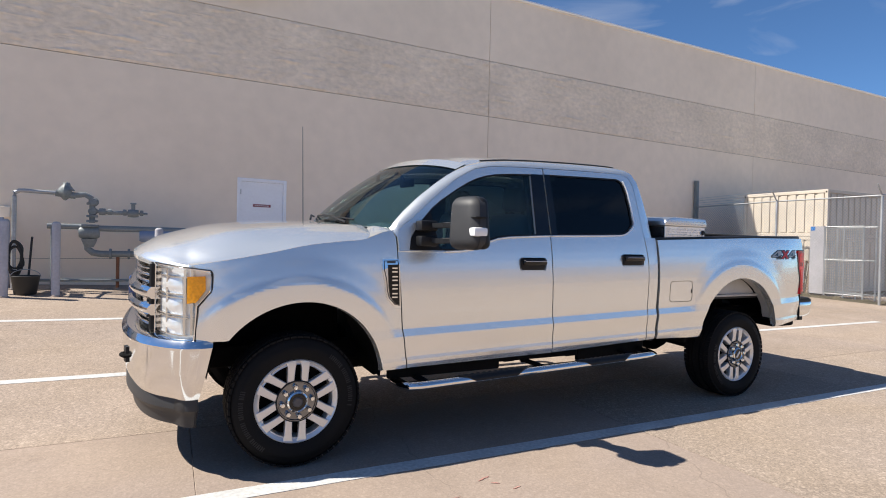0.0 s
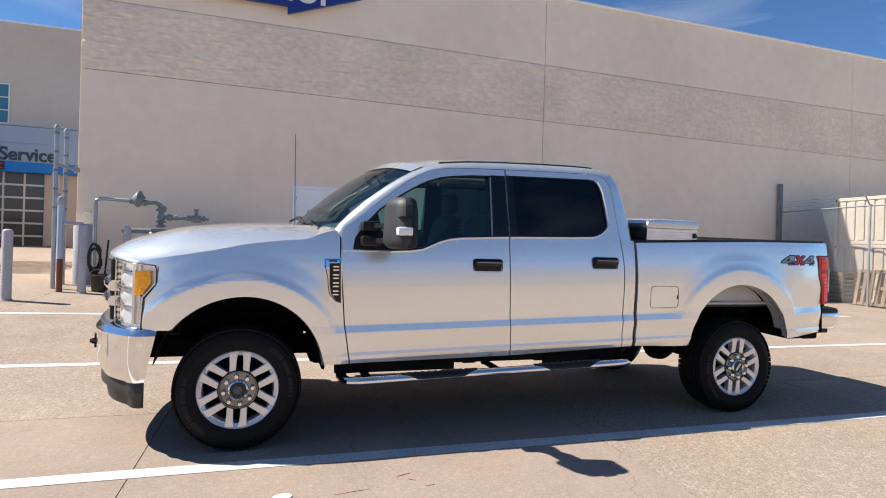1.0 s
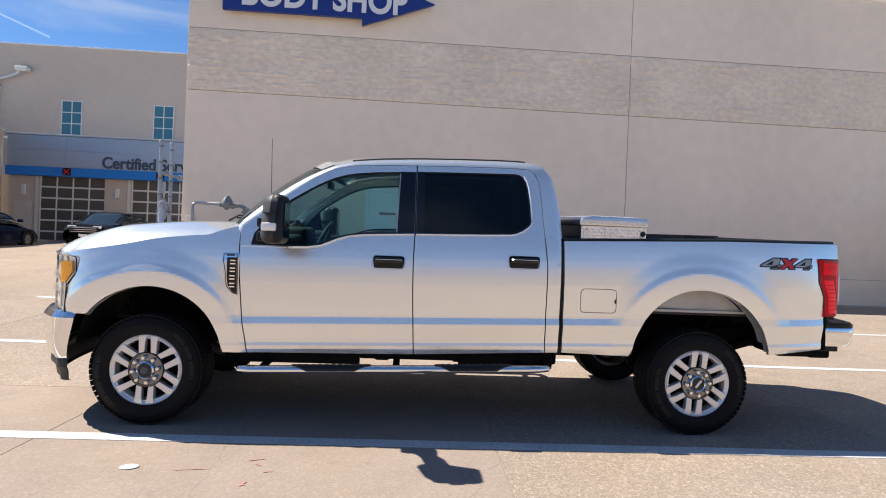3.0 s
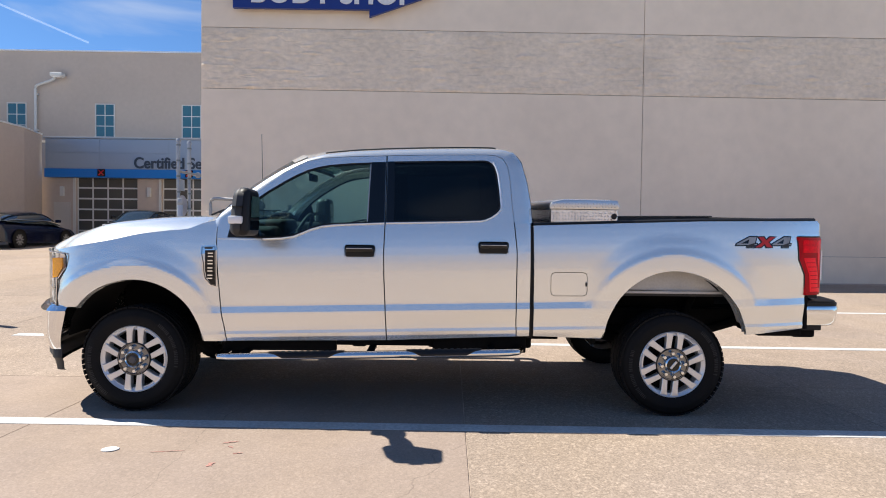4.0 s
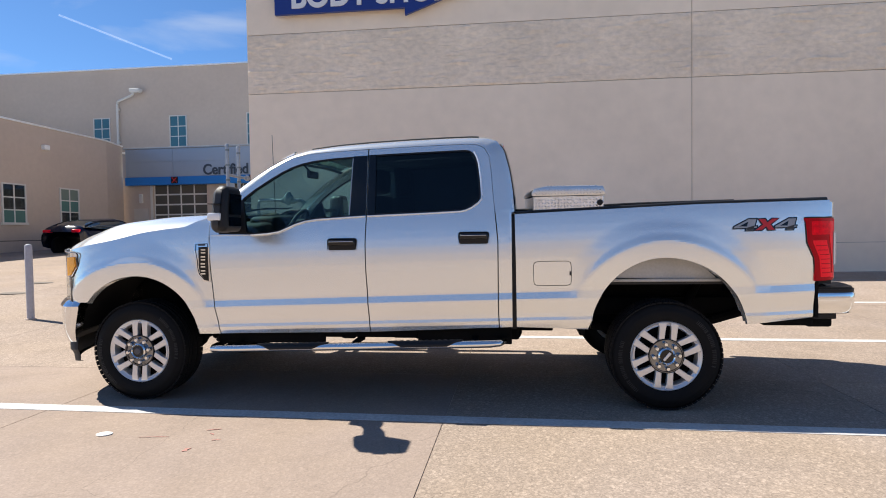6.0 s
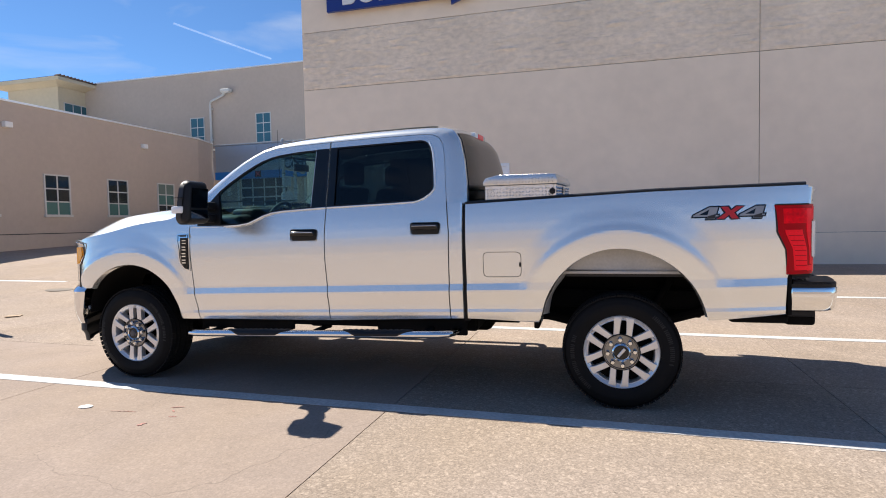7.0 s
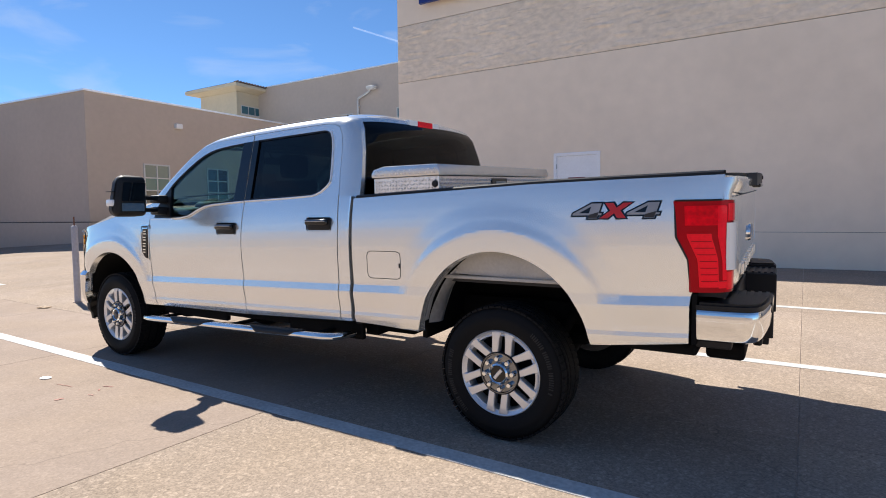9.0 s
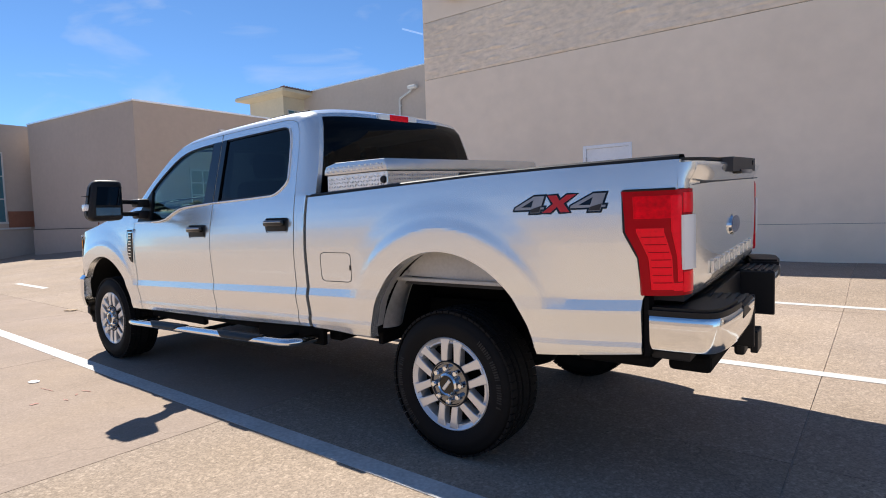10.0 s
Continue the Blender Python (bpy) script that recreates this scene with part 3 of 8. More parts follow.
door_2 = thing("door_2", boxes(((-17.55, CY + 0.30, 0.95), (-16.7, CY + 0.349, 2.95)), bevel=0.004), DOOR_GREY, "pale steel side door", "door", kind="structure")

# upper storey behind
UY = 29.5
upper = thing("wall_upper", boxes(((-32.6, UY, 0), (-2.0, UY + 0.3, 12.12))), WALL_FAR, "tall beige upper wall of the service building", "wall", kind="structure")
part("coping", boxes(((-31.5, UY - 0.06, 12.12), (-2.0, UY + 0.36, 12.2))), COPING, upper)


def small_window(name, place, w, h, nx, nz, glass):
    """A window with bars; place(a, b, out) gives its corner, along, up and outwards."""
    def slab(a0, a1, b0, b1, o0, o1):
        lo, hi = Vector(place(a0, b0, o0)), Vector(place(a1, b1, o1))
        return [min(p, q) for p, q in zip(lo, hi)], [max(p, q) for p, q in zip(lo, hi)]

    f = 0.06
    ob = thing(name, boxes(slab(-f, 0, -f, h + f, -0.02, 0.05), slab(w, w + f, -f, h + f, -0.02, 0.05), slab(0, w, h, h + f, -0.02, 0.05)), FRAME_WHITE, "small window with white glazing bars in a beige wall", "window", "windows", "structure")
    part("window_sill", boxes(slab(-0.1, w + 0.1, -0.1, -0.001, -0.02, 0.09)), FRAME_WHITE, ob)
    for i in range(1, nx):
        part("glazing_bar", boxes(slab(w * i / nx - 0.025, w * i / nx + 0.025, 0, h, 0.0, 0.035)), FRAME_WHITE, ob)
    for j in range(1, nz):
        part("glazing_bar", boxes(slab(0, w, h * j / nz - 0.025, h * j / nz + 0.025, 0.0, 0.033)), FRAME_WHITE, ob)
    for i in range(nx):
        for j in range(nz):
            part("pane", boxes(slab(w * i / nx, w * (i + 1) / nx, h * j / nz, h * (j + 1) / nz, 0.004, 0.012)), glass[j] if isinstance(glass, tuple) else glass, ob)
    return ob


for n, x in enumerate((-23.42, -18.20, -13.06)):
    small_window(f"window_{n + 1}", lambda a, b, o, x=x: (x + a, UY - o, 7.10 + b), 1.05, 1.9, 2, 3, WINDOW_BLUE)

pipe = bmesh.new()
tube(pipe, [(-21.70, UY - 0.15, 6.2), (-21.70, UY - 0.15, 9.85), (-21.67, UY - 0.16, 9.98), (-21.58, UY - 0.18, 10.06), (-20.62, UY - 0.3, 10.34), (-20.50, UY - 0.32, 10.42), (-20.45, UY - 0.33, 10.52)], 0.075, 10)
lamp = thing("yard_lamp", pipe, FRAME_WHITE, "white floodlight on a bent pipe against the upper wall", "floodlight", smooth=True)
for z in (7.4, 9.5):
    part("bracket", boxes(((-21.80, UY - 0.15, z), (-21.60, UY, z + 0.1))), FRAME_WHITE, lamp)
part("lamp_head", box(bmesh.new(), (-20.62, UY - 0.55, 10.52), (-19.90, UY - 0.15, 10.76), 0.07, 2), FRAME_WHITE, lamp)
part("lamp_glass", box(bmesh.new(), (-20.52, UY - 0.50, 10.50), (-20.00, UY - 0.20, 10.53), 0.01, 1), WHITE_LENS, lamp)

COURT_DROP = 0.13
for ob in list(scene.collection.all_objects):
    if ob.parent is None and ob.name.split(".")[0] in ("wall_court", "canopy", "roof_court", "garage_door_1", "garage_door_2", "wall_lamp", "door_2", "wall_upper", "window_1", "window_2", "window_3", "yard_lamp"):
        ob.location.z -= COURT_DROP

# tower with a hipped tile roof
tower = thing("tower", boxes(((-37.2, 27.3, 0), (-32.6, 34.0, 11.42))), CREAM, "cream stucco tower with a low hipped tile roof", "tower", kind="structure")
part("eaves", boxes(((-38.2, 26.5, 11.62), (-31.6, 34.5, 11.9)), bevel=0.05), CREAM, tower)
cove = bmesh.new()
for z0, z1, d0, d1 in ((11.42, 11.53, 0.02, 0.30), (11.53, 11.618, 0.30, 0.80)):
    lo_ = [cove.verts.new(p) for p in ((-37.2 - d0, 27.3 - d0, z0), (-32.6 + d0, 27.3 - d0, z0), (-32.6 + d0, 34.2, z0), (-37.2 - d0, 34.2, z0))]
    hi_ = [cove.verts.new(p) for p in ((-37.2 - d1, 27.3 - d1, z1), (-32.6 + d1, 27.3 - d1, z1), (-32.6 + d1, 34.2, z1), (-37.2 - d1, 34.2, z1))]
    for k in range(4):
        cove.faces.new((lo_[k], lo_[(k + 1) % 4], hi_[(k + 1) % 4], hi_[k]))
part("cove", cove, CREAM, tower, "curved cove under the eaves")
bm = bmesh.new()
low = [bm.verts.new(p) for p in ((-38.15, 26.55, 11.93), (-31.65, 26.55, 11.93), (-31.65, 34.4, 11.93), (-38.15, 34.4, 11.93))]
top = [bm.verts.new(p) for p in ((-34.9, 29.8, 12.55), (-34.9, 31.2, 12.55))]
for f in ((low[0], low[1], top[0]), (low[1], low[2], top[1], top[0]), (low[2], low[3], top[1]), (low[3], low[0], top[0], top[1]), (low[3], low[2], low[1], low[0])):
    bm.faces.new(f)
part("roof", bm, ROOF_TILE, tower, "brown tile roof")
for k in range(16):
    y = 26.6 + 0.28 * k
    part("roof_tile", spin([(0.05, -0.25), (0.06, 0.25), (0.04, 0.25), (0.0, 0.25)], 8, (-31.70, y, 11.96), "x"), ROOF_TILE, tower)
small_window("window_4", lambda a, b, o: (-32.6 + o, 27.75 + a, 9.72 + b), 2.0, 0.62, 3, 1, WINDOW_BLUE)

# ---- low building across the court ----
LX = -17.5
plan = [(LX, 8.35), (LX, 22.7), (-18.0, 24.6), (-40, 24.6), (-40, 9.5), (-26.6, 9.5), (-26.5, 7.49)]
low_wall = thing("wall_west", plate(plan, [], lambda a, b: (a, b, -0.3), (0, 0, 6.5)), WALL_FAR, "long low beige stucco building with small windows", "building", kind="structure")
part("coping", plate([(a + (0.05 if a > -20 else 0), b - (0.05 if b < 9 else 0)) for a, b in plan], [], lambda a, b: (a, b, 6.2), (0, 0, 0.07)), COPING, low_wall)
part("plinth", plate([(LX + 0.07, 8.28), (LX + 0.07, 22.7), (LX - 0.1, 22.7), (LX - 0.1, 8.45), (-26.5, 7.6), (-26.52, 7.42)], [], lambda a, b: (a, b, -0.3), (0, 0, 1.46)), WALL_FAR, low_wall, "projecting plinth")
part("plinth_seam", plate([(LX + 0.04, 8.31), (LX + 0.04, 22.7), (LX - 0.1, 22.7), (LX - 0.1, 8.45), (-26.5, 7.6), (-26.52, 7.45)], [], lambda a, b: (a, b, 1.165), (0, 0, 0.03)), GREY_PLASTIC, low_wall, "dark sealant line")
for n, y in enumerate((10.6, 13.58, 16.6, 19.6)):
    small_window(f"window_{n + 5}", lambda a, b, o, y=y: (LX + o, y + a, 1.95 + b), 1.05, 1.58, 2, 3, (WINDOW_DARK, PANE_GREEN, PANE_BLIND) if n in (0, 3) else (PANE_GREEN, WINDOW_DARK, WINDOW_DARK))
for y in (12.0, 18.6):
    thing("wall_light", boxes(((LX, y, 5.2), (LX + 0.2, y + 0.3, 5.42)), bevel=0.03), SIGN_WHITE, "small white wall light high on the stucco", "wall light", "wall lights")
annex = thing("wall_annex", boxes(((-40, 4.0, -0.3), (-27.5, 9.4, 6.3))), WALL_FAR, "set-back end of the low stucco building", "wall", kind="structure")
small_window("window_9", lambda a, b, o: (-27.5 + o, 5.02 + a, 1.6 + b), 1.6, 3.3, 2, 3, WINDOW_BLUE)
part("terracotta_base", boxes(((-27.499, 6.74, 1.32), (-27.42, 7.80, 2.10))), BRICK_RED, annex, "terracotta panel over the plinth")
part("ledge", boxes(((-27.499, 4.2, 1.22), (-27.36, 7.6, 1.30)), bevel=0.01), FRAME_WHITE, annex, "pale ledge")

# unseen plain wall far behind the walk, added to warm the truck's reflections
wall_south = thing("wall_south", boxes(((-70, -34.0, -0.3), (70, -33.6, 6.0))), WALL_FAR, "unseen plain beige wall added behind the camera", "wall", kind="structure")
part("coping", boxes(((-70, -34.05, 6.0), (70, -33.55, 6.08))), COPING, wall_south)


# ---- the pickup truck ----
def along(table):
    a, b = zip(*table)
    return lambda v: float(np.interp(v, a, b))


def curve_of(table):
    """A smooth curve through (a, b) pairs."""
    a, b = np.array(table).T
    d = np.gradient(b, a)

    def at(v):
        i = int(clamp(np.searchsorted(a, v) - 1, 0, len(a) - 2))
        h = a[i + 1] - a[i]
        t = clamp((v - a[i]) / h, 0.0, 1.0)
        return float((2 * t**3 - 3 * t**2 + 1) * b[i] + (t**3 - 2 * t**2 + t) * h * d[i] + (3 * t**2 - 2 * t**3) * b[i + 1] + (t**3 - t**2) * h * d[i + 1])

    return at


SECTION = along([(0.46, 0.07), (0.52, 0.03), (0.56, 0.0), (0.60, -0.017), (0.626, -0.0222), (0.648, -0.0185), (0.68, -0.0195), (0.75, -0.0315), (0.775, -0.0345), (0.786, -0.0340), (0.832, -0.0238), (0.846, -0.0230), (0.90, -0.0266), (0.96, -0.0305), (1.02, -0.0335), (1.08, -0.0345), (1.14, -0.0325), (1.20, -0.028), (1.26, -0.0215), (1.32, -0.012), (1.38, 0.000), (1.44, 0.014), (1.50, 0.033)])
BED_SECTION = along([(0.46, 0.07), (0.52, 0.03), (0.56, 0.0), (0.60, -0.017), (0.626, -0.0222), (0.648, -0.0185), (0.68, -0.0195), (0.75, -0.0315), (0.775, -0.0345), (0.786, -0.0340), (0.832, -0.0238), (0.846, -0.0230), (0.90, -0.0266), (0.96, -0.0305), (1.02, -0.0335), (1.08, -0.0350), (1.14, -0.0335), (1.20, -0.0300), (1.26, -0.0245), (1.32, -0.0165), (1.38, -0.006), (1.44, 0.007), (1.50, 0.024)])


def side_y(x, z):
    """How far out the near flank lies, flares included."""
    s = z - 0.0245 * (x - 1.88)
    y = BED_SECTION(s) if x > 2.95 else SECTION(s)
    if x < 1.2:
        d = math.hypot((x - 0.03) * (1 - 0.15 * smooth(0.03, -0.25, x)), z - 0.49)
        flare = (0.45 * smooth(0.672, 0.612, d) + 0.55 * smooth(0.79, 0.62, d)) * (0.5 + 0.5 * smooth(0.70, 1.05, z))
        y = y * (1 - 0.75 * flare) + flare * (-0.052 + 0.05 * max(0, 0.80 - z)) * 1.0
        y += 1.15 * max(0.0, -0.36 - x) ** 2
        y += 0.06 * max(0.0, z - 1.24) * smooth(0.5, -0.3, x)
    if x > 3.0:
        d = math.hypot((x - 4.05) * 0.98, (z - 0.54) * 0.97)
        flare = (0.45 * smooth(0.722, 0.660, d) + 0.55 * smooth(0.84, 0.66, d)) * (0.35 + 0.65 * smooth(0.72, 1.12, z)) * smooth(1.42, 1.31, z)
        y = y * (1 - 0.75 * flare) + flare * -0.046
        y += 0.31 * max(0.0, x - 4.6) ** 2
    return y


ARCH_F = (0.03, 0.49, 0.53, 0.50, 0.51)
ARCH_R = (4.04, 0.543, 0.52, 0.565, 0.565)


def arch_point(arch, a):
    cx, cz, left, right, high = arch
    return cx + (left if math.cos(a) < 0 else right) * math.cos(a), cz + high * math.sin(a)


def arch_z(arch, x):
    cx, cz, left, right, high = arch
    t = (x - cx) / (left if x < cx else right)
    return cz + high * math.sqrt(max(0.0, 1 - t * t)) if abs(t) < 1 else -9.0


HOOD_LINE = curve_of([(-0.62, 1.205), (-0.50, 1.228), (-0.386, 1.248), (-0.173, 1.288), (0.04, 1.335), (0.252, 1.364), (0.42, 1.385), (0.52, 1.425), (0.64, 1.452)])
SILL = along([(-0.6, 0.54), (0.703, 0.545), (1.879, 0.561), (2.845, 0.60), (2.98, 0.605), (3.52, 0.590), (4.57, 0.630), (4.70, 0.642), (5.1, 0.678)])
BELT = curve_of([(0.60, 1.312), (0.85, 1.309), (1.006, 1.309), (1.196, 1.327), (1.322, 1.382), (1.491, 1.417), (1.871, 1.436), (2.378, 1.450), (2.589, 1.458), (2.90, 1.47)])
CUT_A = along([(0.5, 0.708), (0.554, 0.703), (0.806, 0.661), (1.10, 0.637), (1.288, 0.624), (1.46, 0.622)])
CUT_B = along([(0.55, 1.896), (0.729, 1.887), (1.023, 1.873), (1.233, 1.869), (1.45, 1.874)])
CUT_C = along([(0.55, 2.870), (0.735, 2.862), (1.239, 2.864), (1.427, 2.847), (1.5, 2.842)])
FENDER_FRONT = along([(0.75, -0.575), (0.93, -0.572), (0.985, -0.565), (1.065, -0.502), (1.165, -0.494), (1.19, -0.56), (1.22, -0.60)])
BED_FRONT = along([(0.5, 2.992), (1.0, 2.990), (1.45, 2.984)])
BED_REAR = along([(0.65, 5.068), (0.90, 5.072), (1.25, 5.20), (1.5, 5.21)])
RAIL = along([(2.97, 1.434), (3.633, 1.459), (4.26, 1.482), (5.2, 1.496)])

truck = holder("pickup_truck", (2.0, YC, 0.0), "silver four-door four-wheel-drive pickup truck parked on the yard", "pickup truck")


LEAN = 0.045  # the body leans: its far side sits higher


def lean(bm):
    for v in bm.verts:
        v.co.z += LEAN * max(0.0, v.co.y - 0.05)
    return bm


def tpart(name, bm, material, label="", smooth=True, parent=None, crease=0.7):
    lean(bm)
    ob = link(name, mesh_of(name, bm, material, smooth, crease), None, label)
    if parent is None:
        return under(ob, truck)
    ob.parent = parent
    return ob


FLANK_LEVELS = sorted({0.46, 0.52, 0.56, 0.60, 0.626, 0.648, 0.68, 0.75, 0.775, 0.786, 0.832, 0.846} | {round(v, 4) for v in np.linspace(0.40, 0.62, 12)} | {round(v, 4) for v in np.linspace(0.86, 1.60, 50)})


def flank(x_of_front, x_of_rear, low, high, xs, gap=0.004, depth=0.03):
    """A body panel of the near flank between two cuts and two curves, its rows along the pressed lines."""
    def at(u, s):
        z = 1.0
        x = x_of_front(z) + (x_of_rear(z) - x_of_front(z)) * u
        for _ in range(5):
            z = max(low(x), min(high(x), s + 0.0245 * (x - 1.88)))
            a, b = x_of_front(z) + gap, x_of_rear(z) - gap
            x = a + (b - a) * u
        return (x, side_y(x, z), z)

    bm = sheet(at, xs, FLANK_LEVELS)
    bmesh.ops.remove_doubles(bm, verts=bm.verts, dist=2e-4)
    return lip(bm, (0, depth, 0))


def pair(name, make, material, label="", smooth=True, crease=0.7):
    out = []
    for far_side in (False, True):
        bm = make()
        if far_side:
            flip(bm)
        out.append(tpart(name, bm, material, label, smooth, None, crease))
    return out


def spread(lo, hi, marks, n):
    """Even steps from 0 to 1 with extra ones at marks."""
    vals = set(np.linspace(0, 1, n).round(5))
    vals |= {round((m - lo) / (hi - lo), 5) for m in marks if lo < m < hi}
    return sorted(vals)


f_marks = [arch_point(ARCH_F, a)[0] for a in np.linspace(0.0, 0.9, 16)] + [arch_point(ARCH_F, a)[0] for a in np.linspace(2.2, 2.6, 6)]
r_marks = [arch_point(ARCH_R, a)[0] for a in np.linspace(0.0, 0.9, 16)] + [arch_point(ARCH_R, math.pi - a)[0] for a in np.linspace(0.0, 0.9, 16)]
fender_low = lambda x: max(0.79 if x < -0.40 else SILL(x), arch_z(ARCH_F, x))
bed_low = lambda x: max(SILL(x), arch_z(ARCH_R, x))

pair("front_fender", lambda: flank(FENDER_FRONT, CUT_A, fender_low, HOOD_LINE, spread(-0.52, 0.66, f_marks, 64)), PAINT, crease=0.13)
front_doors = pair("front_door", lambda: flank(CUT_A, CUT_B, SILL, BELT, np.linspace(0, 1, 40)), PAINT, crease=0.13)
rear_doors = pair("rear_door", lambda: flank(CUT_B, CUT_C, SILL, BELT, np.linspace(0, 1, 34)), PAINT, crease=0.13)
pair("cab_corner", lambda: flank(CUT_C, lambda z: 2.968, SILL, lambda x: 1.45, np.linspace(0, 1, 8), depth=0.06), PAINT, crease=0.13)
bedsides = pair("bedside", lambda: flank(BED_FRONT, BED_REAR, bed_low, RAIL, spread(2.99, 5.02, r_marks, 90)), PAINT, crease=0.13)


# black filler strip that paints the deep shade of the gap behind the cab
pair("cab_gap", lambda: lip(sheet(lambda u, z: (2.958 + 0.040 * u, side_y(2.975, z) + 0.034, z), (0, 1), np.linspace(0.58, 1.425, 24)), (0, 0.02, 0)), BLACK, "black strip standing in for the shade between cab and bed")


def arch_flange(arch, a0, a1):
    pts = [arch_point(arch, a) for a in np.linspace(a0, a1, 60)]
    return sheet(lambda u, v: (pts[u][0] + (arch[0] - pts[u][0]) * 0.012 * (v > 1), side_y(pts[u][0], pts[u][1] + 0.002) + 0.001 + (0, 0.012, 0.05)[v] * (1 if v else 0), pts[u][1] - 0.006 * (v > 1)), range(60), range(3))


pair("arch_lip", lambda: arch_flange(ARCH_F, 0.105, 2.53), PAINT)
pair("arch_lip", lambda: arch_flange(ARCH_R, 0.20, math.pi - 0.095), PAINT)


def well(arch, a0, a1, deep, shrink=1.0):
    """The inner skin of a wheel arch."""
    pts = [arch_point(arch, a) for a in np.linspace(a0, a1, 30)]
    cx, cz = arch[0], arch[1]
    return sheet(lambda u, v: (cx + (pts[u][0] - cx) * (1.02 if v < 2 else shrink), side_y(*pts[u]) + (0.045, 0.10, deep)[v], cz + (pts[u][1] - cz) * (1.02 if v < 2 else shrink)), range(30), range(3))


pair("wheel_arch_liner", lambda: well(ARCH_F, 0.0, 3.0, 0.62, 1.05), UNDER, "black wheel arch liner")
pair("wheel_arch_liner", lambda: well(ARCH_R, 0.85, 3.04, 0.60, 1.0), UNDER, "black wheel arch liner")
# the pale painted inside of the bedside, seen round the rear arch
pair("arch_return", lambda: sheet(lambda u, v: (4.04 + (arch_point(ARCH_R, u)[0] - 4.04) * (1.004 + 0.02 * v), side_y(*arch_point(ARCH_R, u)) + 0.040 + 0.10 * v, 0.543 + (arch_point(ARCH_R, u)[1] - 0.543) * (1.004 + 0.012 * v)), np.linspace(0.30, 2.95, 40), (0, 0.5, 1)), LINER)
# the pale painted wheel house over the rear wheel
pair("inner_wing", lambda: lip(sheet(lambda u, v: (arch_point(ARCH_R, u)[0] * 0.96 + 4.04 * 0.04, 0.10, max(0.945 + 0.01 * (u - 1.5), 0.945 + v * (arch_point(ARCH_R, u)[1] - 0.93))), np.linspace(0.62, 2.50, 30), (0, 0.5, 1)), (0, 0.02, 0)), LINER, "pale painted inner wing")
# a folded bare-metal strip inside the front of the rear arch
pair("arch_fold", lambda: lip(sheet(lambda u, v: (4.04 + (arch_point(ARCH_R, u)[0] - 4.04) * (0.985 - 0.05 * math.sin(v * math.pi) + 0.012 * math.sin(9 * u + 5 * v)), 0.075 + 0.17 * v, 0.543 + (arch_point(ARCH_R, u)[1] - 0.543) * (0.985 - 0.05 * math.sin(v * math.pi))), np.linspace(2.22, 2.98, 24), np.linspace(0, 1, 9)), (0.004, 0.0, 0)), GALV_DULL, "folded metal strip")
pair("inner_wing_flange", lambda: boxes(((3.64, 0.075, 0.925), (4.46, 0.115, 0.945)), bevel=0.004), LINER)

# ---- the cab above the belt ----
def up_y(z):
    return 0.008 + (z - 1.43) * 0.235


front_frame = [(0.630, 1.31), (0.628, 1.40), (0.642, 1.456), (0.74, 1.530), (0.86, 1.63), (1.0, 1.742), (1.097, 1.815), (1.19, 1.867), (1.268, 1.905), (1.395, 1.932), (1.6, 1.945), (1.868, 1.954), (1.871, 1.437), (1.68, 1.428), (1.491, 1.418), (1.40, 1.405), (1.322, 1.383), (1.25, 1.35), (1.196, 1.328), (1.10, 1.313), (1.006, 1.310), (0.85, 1.310)]
front_hole = [(0.705, 1.318), (0.72, 1.40), (0.80, 1.510), (0.892, 1.606), (0.969, 1.665), (1.097, 1.747), (1.19, 1.800), (1.268, 1.836), (1.35, 1.862), (1.438, 1.879), (1.60, 1.895), (1.862, 1.908), (1.865, 1.443), (1.68, 1.435), (1.491, 1.425), (1.40, 1.413), (1.322, 1.391), (1.25, 1.358), (1.196, 1.336), (1.10, 1.321), (1.006, 1.317)]
rear_frame = [(1.880, 1.438), (1.878, 1.955), (2.2, 1.965), (2.634, 1.972), (2.71, 1.966), (2.763, 1.942), (2.80, 1.88), (2.818, 1.75), (2.828, 1.60), (2.842, 1.463), (2.589, 1.459), (2.378, 1.451)]
rear_hole = [(1.888, 1.445), (1.888, 1.912), (2.25, 1.922), (2.62, 1.930), (2.655, 1.924), (2.683, 1.905), (2.703, 1.87), (2.718, 1.82), (2.733, 1.70), (2.741, 1.585), (2.738, 1.555), (2.715, 1.527), (2.673, 1.495), (2.63, 1.475), (2.589, 1.466), (2.378, 1.459)]


def on_side(out=0.0):
    return lambda a, b: (a, up_y(b) - out, b)


def shrink_loop(loop, d):
    """A loop drawn in by d."""
    n = len(loop)
    area = sum(loop[i][0] * loop[(i + 1) % n][1] - loop[(i + 1) % n][0] * loop[i][1] for i in range(n))
    s = 1 if area > 0 else -1
    out = []
    for i in range(n):
        p, q, r = (np.array(loop[(i + k) % n]) for k in (-1, 0, 1))
        e1, e2 = (q - p) / np.linalg.norm(q - p), (r - q) / np.linalg.norm(r - q)
        n1, n2 = np.array([-e1[1], e1[0]]) * s, np.array([-e2[1], e2[0]]) * s
        m = n1 + n2
        m = m / max(0.5, m @ n1)
        out.append(tuple(q + m * d))
    return out


def ring(loop, width, out, deep):
    return plate(loop, [shrink_loop(loop, width)], on_side(out), (0, deep, 0))


def sub(parent, name, make, material, label="", smooth=False, far_side=False):
    bm = make()
    if far_side:
        flip(bm)
    ob = tpart(name, bm, material, label, smooth, parent)
    ob.matrix_parent_inverse = parent.matrix_world.inverted()
    return ob


